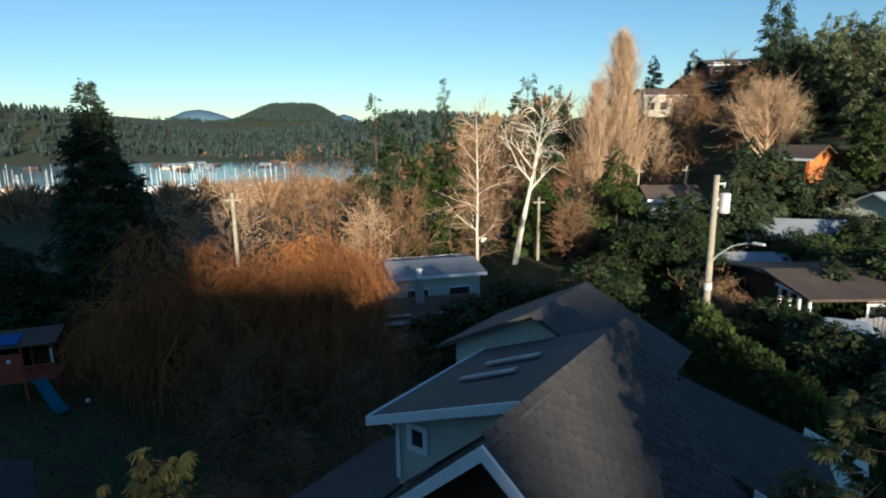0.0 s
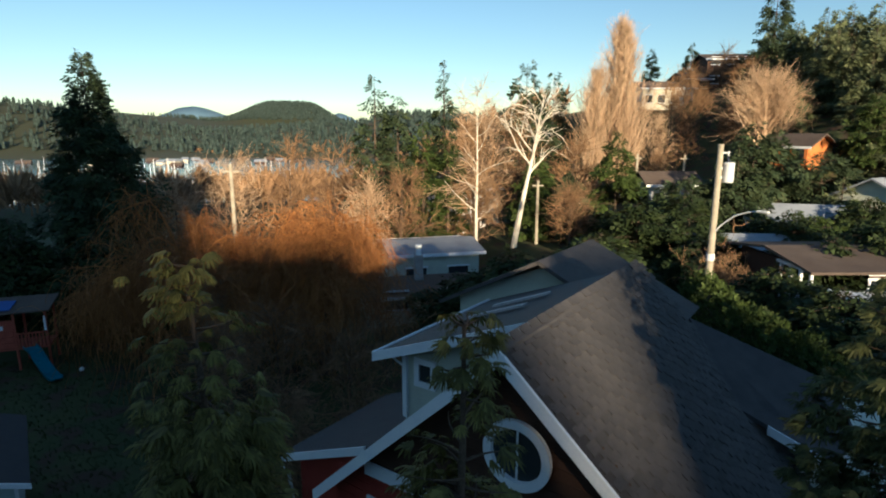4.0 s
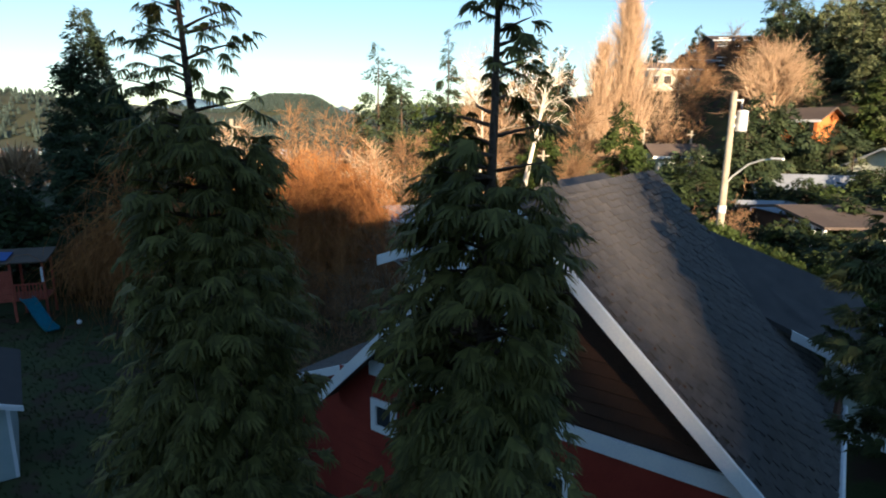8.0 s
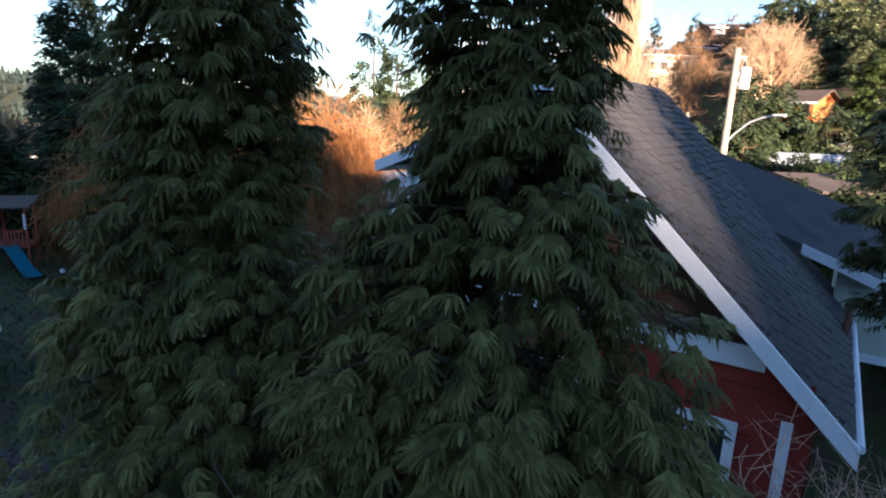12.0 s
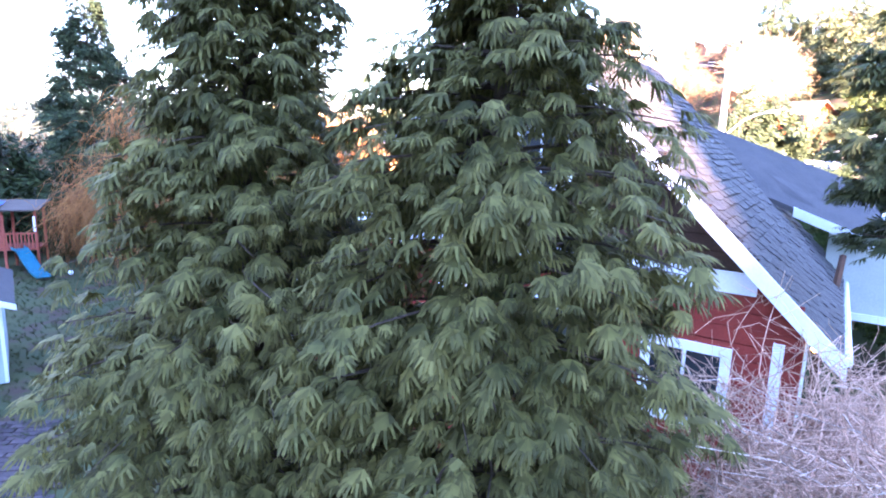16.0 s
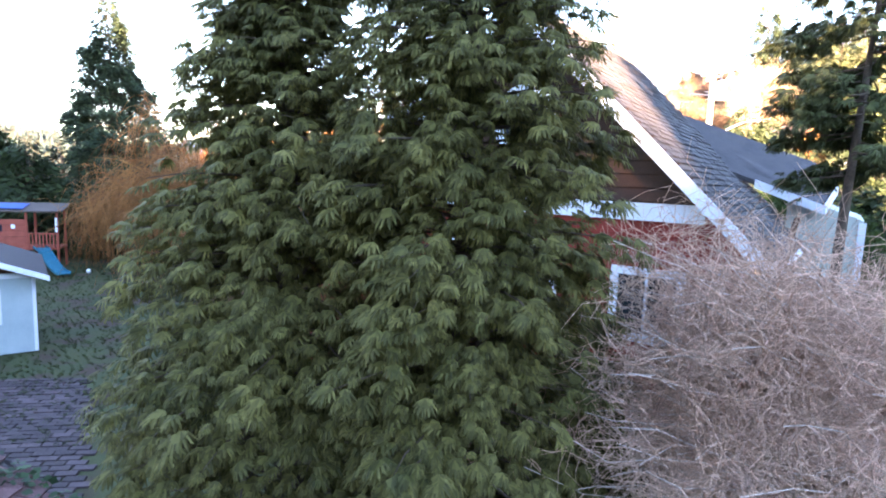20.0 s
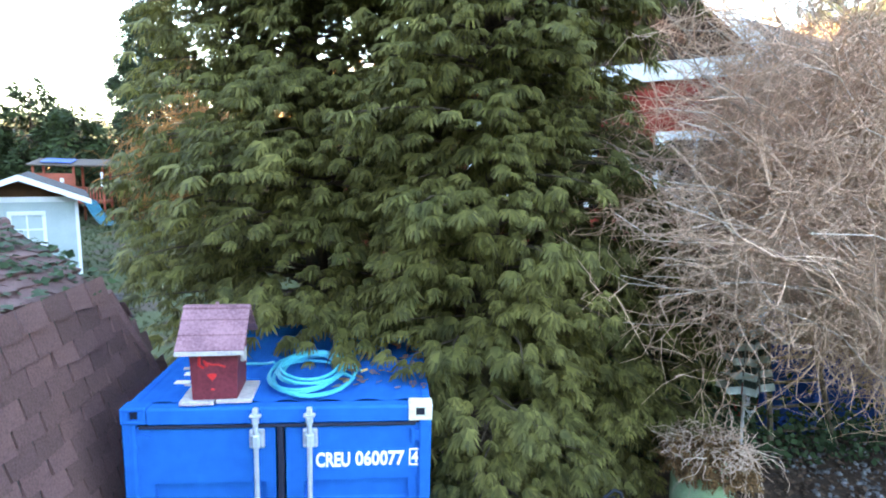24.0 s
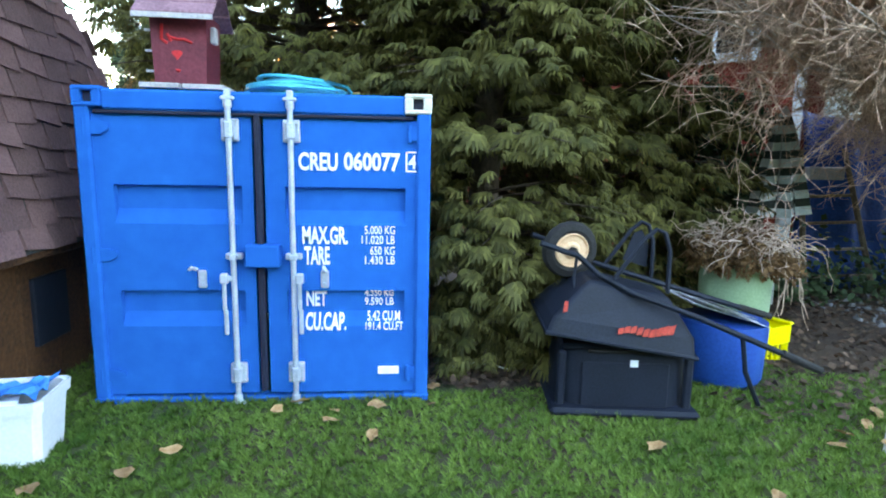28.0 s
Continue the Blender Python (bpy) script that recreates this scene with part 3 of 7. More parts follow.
def fan_spray(fingers=7, spread=56, droop=0.5):
    """A cedar frond along +x: an arched fan, closed in the middle, that ends in short pointed hanging tips."""
    v, f = [], []
    for i in range(fingers):
        c = i / (fingers - 1) * 2 - 1
        a = radians(spread) * c
        reach = (1.0 - 0.34 * abs(c)) * (1 + 0.1 * math.sin(7 * i + 1))
        fall = droop * (0.85 + 0.25 * math.sin(5 * i + 2))
        d, n = np.array([math.cos(a), math.sin(a), 0.0]), np.array([-math.sin(a), math.cos(a), 0.0])
        p0 = np.array([0.1 * (1 - abs(c)), 0.0, 0.0])

        def along(u, off, drop=0.0):
            return p0 + d * reach * u + n * off + np.array([0, 0, 0.16 * u - fall * u ** 2.4 - drop])

        k = len(v)
        v += [along(0.0, -0.02), along(0.0, 0.02), along(0.52, 0.098), along(0.52, -0.098)]
        f.append((k, k + 1, k + 2, k + 3))
        for side in (-1, 1):
            k = len(v)
            v += [along(0.52, side * 0.098), along(0.5, 0.0), along(0.8 + 0.06 * side, side * 0.035), along(0.97 + 0.07 * side * (1 - 2 * (i % 2)), side * 0.11, 0.04)]
            f.append((k, k + 1, k + 2, k + 3))
    return np.array(v, float), np.array(f)


CEDAR_SPRAY = fan_spray()


def profile_of(h, r, zs, rs):
    """Crown reach by height, from heights and radii in metres."""
    return lambda t: np.interp(t * h, zs, rs) / r


CLEAR = (np.array([-0.99, -0.03, -1.0]), np.array([0.99, 2.0, 1.99]))     # the container's room
conifer("cedar_tree", 1.47, 1.22, 0, 10.05, 1.3, M_CEDAR, "tall green cedar with drooping flat sprays beside the container", 11, limbs=520, per=27, leaf=0.155, bare=0.015, template=CEDAR_SPRAY, sway=(0.16, 0.0), sparse=0.88, hang=0.3, fan=1.0, clear=CLEAR,
        envelope=profile_of(10.05, 1.3, [0, 1.2, 2.2, 3.2, 4.2, 5.0, 6.2, 6.7, 7.2, 8.0, 8.5, 8.9, 9.3, 9.7, 10.05], [0.9, 1.08, 1.02, 1.02, 1.06, 1.08, 0.98, 0.7, 0.46, 0.42, 0.38, 0.32, 0.25, 0.16, 0.03]))
conifer("cedar_tree", -0.06, 2.2, 0, 10.25, 1.6, M_CEDAR, "tall green cedar with drooping flat sprays behind the container", 12, limbs=580, per=29, leaf=0.16, bare=0.06, template=CEDAR_SPRAY, sway=(-0.05, -0.05), sparse=0.88, hang=0.3, fan=1.0, clear=CLEAR,
        envelope=profile_of(10.25, 1.6, [0, 1.6, 2.4, 3.0, 3.6, 4.3, 5.4, 6.0, 6.6, 7.3, 7.7, 8.3, 8.7, 9.2, 9.6, 10.0, 10.25], [1.3, 1.4, 1.5, 1.52, 1.36, 1.26, 1.08, 0.82, 0.6, 0.56, 0.52, 0.44, 0.37, 0.32, 0.24, 0.14, 0.03]))
conifer("cedar_tree", 2.7, 2.35, 0, 4.9, 1.15, M_CEDAR, "low young cedar beside the tall ones", 13, limbs=190, per=28, leaf=0.155, bare=0.02, template=CEDAR_SPRAY, profile=0.55, hang=0.3, fan=1.0)

# ---- shipping container ----
def text_mesh(words, x0, z0, x1, z1, bold=0.022, depth=0.004):
    """Raised letters of the built-in font that fill the upright rectangle x0..x1, z0..z1."""
    cu = bpy.data.curves.new("letters", "FONT")
    cu.body, cu.size, cu.extrude, cu.offset, cu.resolution_u = words, 1.0, 0.01, bold, 3
    tmp = bpy.data.objects.new("letters", cu)
    scene.collection.objects.link(tmp)
    me = bpy.data.meshes.new_from_object(tmp.evaluated_get(bpy.context.evaluated_depsgraph_get()))
    scene.collection.objects.unlink(tmp)
    bpy.data.objects.remove(tmp)
    co = np.array([v.co for v in me.vertices])
    lo, hi = co.min(0), co.max(0)
    new_co = np.stack([x0 + (co[:, 0] - lo[0]) / (hi[0] - lo[0]) * (x1 - x0), -depth * (co[:, 2] - lo[2]) / (hi[2] - lo[2]), z0 + (co[:, 1] - lo[1]) / (hi[1] - lo[1]) * (z1 - z0)], 1)
    me.vertices.foreach_set("co", new_co.astype(np.float32).ravel())
    me.materials.clear()
    me.materials.append(M_WHITE)
    me.update()
    return me


box = thing("shipping_container", "bright blue steel mini shipping container with white lettering, standing in grass", "container", at=(0, 0, 0))
ZB, ZT, HX, LY = 0.05, 1.94, 0.975, 1.98
for sx in (-1, 1):
    for y0 in (0.055, LY - 0.055):
        part("corner_post", Build().box((sx * (HX - 0.042), y0, (ZB + ZT) / 2), (0.08, 0.11, ZT - ZB - 0.2), 0.012), M_BLUE, box)
        for z0 in (ZB + 0.055, ZT - 0.055):
            b = Build()
            worn = sx > 0 and y0 < 1 and z0 > 1
            cx, w, h = sx * (HX - 0.075), 0.155, 0.112
            # a hollow casting: four bars round an oval hole in the front, a core behind
            b.box((cx, y0, z0 + 0.043), (w, 0.12, 0.026), 0.008).box((cx, y0, z0 - 0.043), (w, 0.12, 0.026), 0.008)
            b.box((cx - 0.053, y0, z0), (0.048, 0.118, 0.07), 0.006).box((cx + 0.053, y0, z0), (0.048, 0.118, 0.07), 0.006)
            cast = part("corner_casting", b, M_RUST if worn else M_BLUE, box, "corner casting worn down to bare cream metal" if worn else "")
            # near-black core: the shade inside the hole as a colour
            part("dark_hole_core", Build().box((cx, y0 + 0.012, z0), (0.06, 0.07, 0.062)), M_BLUE_DARK, cast)
part("header_beam", Build().box((0, 0.06, 1.872), (1.66, 0.1, 0.112), 0.012), M_BLUE, box)
part("header_gutter", Build().box((0, 0.018, 1.805), (1.74, 0.03, 0.018), 0.004), M_BLUE_DARK, box)
part("sill_beam", Build().box((0, 0.07, 0.1), (1.66, 0.1, 0.1), 0.012), M_BLUE, box)
for sx in (-1, 1):
    for z0 in (ZB + 0.06, ZT - 0.05):
        part("side_rail", Build().box((sx * (HX - 0.035), LY / 2, z0), (0.06, LY - 0.24, 0.09), 0.01), M_BLUE, box)
    b = Build()
    n = 9
    ys = np.linspace(0.11, LY - 0.11, n * 4 + 1)
    off = [0, 0, 0.036, 0.036]
    outline = [(sx * (HX - 0.02 - off[i % 4]), float(y), 0) for i, y in enumerate(ys)]
    k = len(outline)
    b.add([(x, y, ZB + 0.1) for x, y, _ in outline] + [(x, y, ZT - 0.09) for x, y, _ in outline], [(i, i + 1, k + i + 1, k + i) for i in range(k - 1)])
    part("side_wall", b, M_BLUE, box, "corrugated steel side")
b = Build()
xs = np.linspace(-HX + 0.06, HX - 0.06, 29)
vs = [(float(x), y, ZT - 0.016 + (0.0, 0.0, 0.012, 0.012)[i % 4]) for y in (0.11, LY - 0.11) for i, x in enumerate(xs)]
b.add(vs, [(i, i + 1, 29 + i + 1, 29 + i) for i in range(28)])
roof_panel = part("roof_panel", b, M_BLUE, box, "ribbed steel roof")
part("back_wall", Build().box((0, LY - 0.06, (ZB + ZT) / 2), (1.78, 0.05, 1.7), 0.005), M_BLUE, box)
for i in range(5):   # markings on the roof that cannot be read
    part("roof_marking", Build().box((-0.74 + 0.012 * i, 0.42 + 0.16 * i, ZT + 0.003), (0.1, 0.055, 0.006)), M_WHITE, box)
for sx in (-1, 1):
    part("door_gasket", Build().box((sx * 0.875, 0.062, 1.0), (0.085, 0.03, 1.62), 0.006), M_BLUE_DARK, box)
part("centre_gasket", Build().box((0.0, 0.02, 1.0), (0.036, 0.05, 1.62), 0.008), M_BLUE_DARK, box)


def door(sx):
    """One door leaf: a flat sheet with two pressed-in troughs."""
    b = Build()
    x0, x1 = (-0.905, -0.035) if sx < 0 else (0.03, 0.9)
    t0, t1 = (-0.80, -0.1) if sx < 0 else (0.14, 0.83)
    z0, z1, yf = 0.17, 1.795, 0.03
    prof = [(z0, yf), (0.585, yf), (0.668, yf + 0.042), (0.79, yf + 0.042), (0.8, yf), (1.19, yf), (1.272, yf + 0.042), (1.4, yf + 0.042), (1.41, yf), (z1, yf)]
    for xa, xb in ((x0, t0), (t1, x1)):
        b.add([(xa, yf, z0), (xb, yf, z0), (xb, yf, z1), (xa, yf, z1)], [(0, 1, 2, 3)])
    n = len(prof)
    b.add([(t0, y, z) for z, y in prof] + [(t1, y, z) for z, y in prof], [(i, n + i, n + i + 1, i + 1) for i in range(n - 1)])
    for x in (t0, t1):
        b.add([(x, prof[i][1], prof[i][0]) for i in (1, 2, 3, 4)], [(0, 1, 2, 3)])
        b.add([(x, prof[i][1], prof[i][0]) for i in (5, 6, 7, 8)], [(0, 1, 2, 3)])
    # returns of the sheet round its edge
    d = part("door", b, M_BLUE, box, "pressed steel door leaf with two troughs")
    weld = bmesh.new()
    weld.from_mesh(d.data)
    bmesh.ops.remove_doubles(weld, verts=weld.verts, dist=0.0005)
    weld.to_mesh(d.data)
    weld.free()
    for c, s_ in (((x0 + x1) / 2, z0 + 0.01), (x1 - x0, 0.02)), (((x0 + x1) / 2, z1 - 0.01), (x1 - x0, 0.02)), ((x0 + 0.01, 0.9825), (0.02, 1.585)), ((x1 - 0.01, 0.9825), (0.02, 1.585)):
        part("door_edge", Build().box((c[0], yf + 0.024, c[1]), (s_[0], 0.04, s_[1])), M_BLUE, d)
    rx = -0.146 if sx < 0 else 0.19
    part("locking_rod", Build().cyl((rx, -0.025, 0.15), (rx, -0.025, 1.86), 0.0165, n=12), M_GALV, d, "galvanised locking rod", True)
    for zc in (1.72, 0.305):
        b = Build().box((rx, 0.012, zc), (0.095, 0.03, 0.125), 0.006).box((rx, -0.024, zc), (0.05, 0.045, 0.1), 0.012)
        for ox in (-0.036, 0.036):
            for oz in (-0.045, 0.045):
                b.cyl((rx + ox, -0.004, zc + oz), (rx + ox, -0.012, zc + oz), 0.008, n=6)
        part("rod_bracket", b, M_GALV, d)
    part("rod_guide", Build().box((rx, 0.005, 1.01), (0.095, 0.04, 0.036), 0.006).box((rx, -0.03, 1.01), (0.05, 0.03, 0.04), 0.008), M_GALV, d)
    for zc, s in ((1.86, 1), (0.16, -1)):
        b = Build().box((rx, -0.024, zc + s * 0.03), (0.075, 0.035, 0.022), 0.006).box((rx, -0.02, zc + s * 0.055), (0.034, 0.04, 0.05), 0.006)
        b.cyl((rx, -0.025, zc - s * 0.02), (rx, -0.025, zc + s * 0.02), 0.024, n=10)
        part("cam_lock", b, M_GALV, d)
    hx = -0.198 if sx < 0 else 0.226
    b = Build().box((hx, -0.035, 0.885), (0.046, 0.04, 0.062), 0.008).box((hx, -0.045, 0.78), (0.024, 0.014, 0.16), 0.005)
    b.box((hx + 0.006, -0.045, 0.63), (0.026, 0.016, 0.15), 0.006).box(((hx + rx) / 2, -0.03, 0.885), (abs(hx - rx), 0.02, 0.03), 0.005)
    part("handle", b, M_GALV, d, "galvanised hinged handle")
    kx = -0.336 if sx < 0 else 0.362
    b = Build().box((kx, 0.018, 0.872), (0.048, 0.024, 0.105), 0.006).cyl((kx, 0.0, 0.845), (kx, -0.02, 0.845), 0.014, n=8)
    b.tube([(kx - 0.02, 0.0, 0.93), (kx - 0.05, -0.02, 0.945), (kx - 0.06, -0.02, 0.93)] if sx < 0 else [(kx, 0, 0.92), (kx, -0.02, 0.95), (kx + 0.01, -0.022, 0.93)], 0.012, 6)
    part("handle_retainer", b, M_GALV, d)
    hxs = (-0.87,) if sx < 0 else (0.905,)
    for zc in (1.72, 1.01, 0.29):
        if sx > 0 and zc == 1.01:
            continue
        c = hxs[0]
        b = Build().prism([(c - 0.06, 0.012, zc - 0.036), (c + 0.03, 0.012, zc - 0.036), (c + 0.07, 0.012, zc - 0.01), (c + 0.07, 0.012, zc + 0.02), (c + 0.02, 0.012, zc + 0.036), (c - 0.06, 0.012, zc + 0.036)], (0, 0.02, 0))
        b.cyl((c - 0.055, 0.01, zc - 0.05), (c - 0.055, 0.01, zc + 0.05), 0.013, n=8)
        part("hinge", b, M_BLUE, d)
    return d


left_door, right_door = door(-1), door(1)
part("lock_box", Build().box((0.02, -0.015, 1.016), (0.192, 0.09, 0.128), 0.008), M_BLUE, box, "blue welded steel lock box")
for words, x0, z0, x1, z1, bold in (
        ("CREU", 0.221, 1.503, 0.443, 1.607, 0.03), ("060077", 0.477, 1.506, 0.8, 1.613, 0.03), ("MAX.GR.", 0.236, 1.078, 0.496, 1.184, 0.03), ("TARE", 0.245, 0.957, 0.391, 1.066, 0.03),
        ("5.000 KG", 0.594, 1.14, 0.771, 1.19, 0.012), ("11.020 LB", 0.577, 1.082, 0.771, 1.132, 0.012), ("650 KG", 0.626, 1.017, 0.771, 1.068, 0.012), ("1.430 LB", 0.596, 0.961, 0.772, 1.01, 0.012),
        ("NET", 0.245, 0.697, 0.366, 0.791, 0.03), ("CU.CAP.", 0.242, 0.557, 0.484, 0.661, 0.03), ("4.350 KG", 0.592, 0.758, 0.766, 0.804, 0.012), ("9.590 LB", 0.592, 0.702, 0.766, 0.75, 0.012),
        ("5.42 CU.M", 0.608, 0.613, 0.804, 0.668, 0.012), ("191.4 CU.FT", 0.598, 0.558, 0.824, 0.608, 0.012)):
    me = text_mesh(words, x0, z0, x1, z1, bold)
    fold = bmesh.new()          # the letters follow the pressed sheet
    fold.from_mesh(me)
    for zk in (0.585, 0.668, 0.79, 0.8):
        if z0 < zk < z1:
            bmesh.ops.bisect_plane(fold, geom=fold.verts[:] + fold.edges[:] + fold.faces[:], dist=0.0002, plane_co=(0, 0, zk), plane_no=(0, 0, 1))
    for vert in fold.verts:
        vert.co.y += float(np.interp(vert.co.z, (0.585, 0.668, 0.79, 0.8), (0.0, 0.042, 0.042, 0.0)))
    fold.to_mesh(me)
    fold.free()
    ob = part("lettering", me, None, right_door, "white stencilled lettering")
    ob.location = (0, 0.0275, 0)
b = Build()
for c, s in (((0.869, 0.0275, 1.617), (0.078, 0.004, 0.01)), ((0.869, 0.0275, 1.508), (0.078, 0.004, 0.01)), ((0.835, 0.0275, 1.5625), (0.01, 0.004, 0.118)), ((0.903, 0.0275, 1.5625), (0.01, 0.004, 0.118))):
    b.box(c, s)
part("check_digit_frame", b, M_WHITE, right_door)
ob = part("lettering", text_mesh("4", 0.846, 1.522, 0.892, 1.603, 0.03), None, right_door, "white check digit")
ob.location = (0, 0.0285, 0)
part("rating_plate", Build().box((0.735, 0.026, 0.306), (0.127, 0.006, 0.05), 0.002), M_WHITE, right_door, "small blank white plate")

# ---- things on and round the container ----
G0 = 0.12     # level of the yard beside the container

nest = thing("birdhouse", "maroon painted wooden birdhouse with worn roof on the container", "birdhouse", at=pose(-0.42, 0.2, ZT, 0, 0, 3))
b = Build().box((-0.11, 0, 0.014), (0.21, 0.34, 0.028), 0.004).box((0.115, 0.01, 0.014), (0.22, 0.32, 0.028), 0.004)
part("base_board", b, M_PLANK, nest, "grey weathered base boards")
w, d = 0.145, 0.13
for sx in (-1, 1):
    b = Build().prism([(sx * w * 0.92, -d, 0.028), (sx * w * 1.05, -d, 0.4), (sx * w * 1.05 - sx * 0.02, -d, 0.4), (sx * w * 0.92 - sx * 0.02, -d, 0.028)], (0, 2 * d, 0))
    part("side_board", b, M_BH, nest)
part("front_board", Build().prism([(-w * 0.94, -d - 0.014, 0.03), (w * 0.94, -d - 0.014, 0.03), (w * 1.03, -d - 0.014, 0.4), (-w * 1.03, -d - 0.014, 0.4)], (0, 0.016, 0)), M_BH, nest)
part("back_board", Build().prism([(-w * 0.94, d - 0.002, 0.03), (w * 0.94, d - 0.002, 0.03), (w * 1.03, d - 0.002, 0.4), (-w * 1.03, d - 0.002, 0.4)], (0, 0.016, 0)), M_BH, nest)
for sy in (-1, 1):
    b = Build()
    rows = 3
    for i in range(rows):
        f0, f1 = i / rows, (i + 1) / rows + 0.04
        y0, y1 = sy * 0.235 * (1 - f0), sy * 0.235 * (1 - f1)
        z0, z1 = 0.36 + 0.23 * f0 + 0.012, 0.36 + 0.23 * f1
        b.prism([(-0.205, y0, z0), (-0.205, y1, z1), (-0.205, y1, z1 + 0.016), (-0.205, y0, z0 + 0.016)], (0.41, 0, 0))
    part("roof_slope", b, M_BHROOF, nest, "peeling faded maroon roof boards")
part("ridge_board", Build().box((0, 0, 0.6), (0.42, 0.045, 0.02), 0.005).box((0.0, 0, 0.62), (0.02, 0.02, 0.03)), M_BHROOF, nest)
part("fascia_strip", Build().box((0, -0.238, 0.366), (0.41, 0.012, 0.026)), M_PLANK, nest)
for i in range(3):
    part("perch", Build().box((-0.17, -0.06, 0.1 + 0.11 * i), (0.07, 0.018, 0.012)), M_PLANK, nest)
part("side_block", Build().box((0.165, -0.06, 0.3), (0.03, 0.06, 0.09), 0.006), M_PLANK, nest)
b = Build()
b.prism([(-0.012 + 0.03 * math.sin(2 * math.pi * i / 14) ** 3, -d - 0.0165, 0.185 + 0.026 * (math.cos(2 * math.pi * i / 14) - 0.32 * math.cos(4 * math.pi * i / 14))) for i in range(14)], (0, 0.002, 0))
part("painted_heart", b, M_BHRED, nest, "bright red painted heart")
b = Build().tube([(-0.085, -d - 0.015, 0.34), (-0.09, -d - 0.015, 0.26), (-0.06, -d - 0.015, 0.24)], 0.009, 5)
part("brush_stroke", b, M_BHRED, nest, "smudged red brush stroke")
for stroke in ([(-0.05, -d - 0.015, 0.275), (-0.01, -d - 0.015, 0.262), (0.03, -d - 0.015, 0.262), (0.07, -d - 0.015, 0.245)], [(-0.06, -d - 0.015, 0.29), (-0.04, -d - 0.015, 0.25)], [(-0.02, -d - 0.015, 0.1), (0.0, -d - 0.015, 0.095)]):
    part("brush_stroke", Build().tube(stroke, 0.008, 5), M_BHRED, nest, "smudged red brush stroke")

hose = thing("garden_hose", "coiled turquoise garden hose lying on the container roof", "hose", at=(0.13, 0.47, ZT + 0.02))
rng = np.random.default_rng(5)
pts = []
for i in range(8 * 26):
    a = 2 * math.pi * i / 26
    turn = i // 26
    r = 0.3 - 0.014 * turn + 0.02 * math.sin(a * 1.07 + turn) - (0.05 if turn % 3 == 2 else 0)
    pts.append((r * math.cos(a) + 0.02 * math.sin(turn * 2.1), (r * 1.35) * math.sin(a) + 0.02 * math.cos(turn * 1.7), 0.008 + 0.011 * turn + 0.008 * math.sin(a * 2 + turn)))
pts = pts[4:] + [(0.33, 0.0, 0.06), (0.36, 0.03, 0.02)]
part("coil", Build().tube(pts, 0.0105, 7), M_HOSE, hose, smooth=True)
part("loose_end", Build().tube([(-0.28, 0.12, 0.06), (-0.36, 0.2, 0.02), (-0.45, 0.24, 0.008), (-0.55, 0.23, 0.008)], 0.0105, 7), M_HOSE, hose, smooth=True)
part("nozzle", Build().cyl((0.355, 0.025, 0.02), (0.405, 0.05, 0.03), 0.012, 0.009, 8), M_BRASS, hose, "brass hose end")


def bucket():
    b = thing("bucket", "white plastic square bucket filled with bright blue plastic", "bucket", at=pose(-1.06, -0.56, G0 - 0.01, 0, 0, 8))
    h, w0, w1 = 0.33, 0.16, 0.19
    m = Build()
    ring = lambda w, z, r=0.03: [(sx * (w - (r if k == 0 else 0)) if True else 0, sy * (w * 0.9 - (0 if k == 0 else r)), z) for sx, sy, ks in ((1, 1, (1, 0)), (-1, 1, (0, 1)), (-1, -1, (1, 0)), (1, -1, (0, 1))) for k in ks]
    rows = [ring(w0, 0), ring((w0 + w1) / 2, h * 0.55), ring(w1, h), ring(w1 - 0.012, h), ring(w0, 0.02)]
    vs = [p for r in rows for p in r]
    n = len(rows[0])
    m.add(vs, [(j * n + i, j * n + (i + 1) % n, (j + 1) * n + (i + 1) % n, (j + 1) * n + i) for j in range(4) for i in range(n)] + [tuple(range(n)), tuple(4 * n + i for i in range(n))])
    part("tub", m, M_BUCKET, b, smooth=True)
    m = Build()
    r0, r1 = ring(w1 + 0.008, h - 0.05), ring(w1 + 0.012, h + 0.004)
    m.add(r0 + r1, [(i, (i + 1) % n, n + (i + 1) % n, n + i) for i in range(n)])
    part("rim", m, M_BUCKET, b, smooth=True)
    rng = np.random.default_rng(9)
    gx, gy = np.meshgrid(np.linspace(-0.165, 0.165, 9), np.linspace(-0.14, 0.14, 8))
    vz = h - 0.03 + 0.05 * rng.uniform(0, 1, gx.shape) + 0.03 * (gx > 0)
    k = (np.arange(7)[:, None] * 9 + np.arange(8)[None]).ravel()
    m = Build().add([tuple(q) for q in np.stack([gx, gy, vz], 2).reshape(-1, 3)], [(int(q), int(q) + 1, int(q) + 10, int(q) + 9) for q in k])
    part("contents", m, M_BLUECLOTH, b, "crumpled bright blue plastic")
    m = Build().add([(-0.13, -0.135, h + 0.01), (-0.02, -0.15, h + 0.015), (0.1, -0.15, h + 0.01), (-0.1, -0.158, h - 0.1), (0.0, -0.165, h - 0.13), (0.09, -0.16, h - 0.09), (-0.1, -0.05, h - 0.01), (0.06, -0.04, h)], [(0, 1, 4, 3), (1, 2, 5, 4), (6, 7, 2, 1), (6, 1, 0)])
    part("hanging_cloth", m, M_BUCKET, b, "white rag over the rim")


bucket()

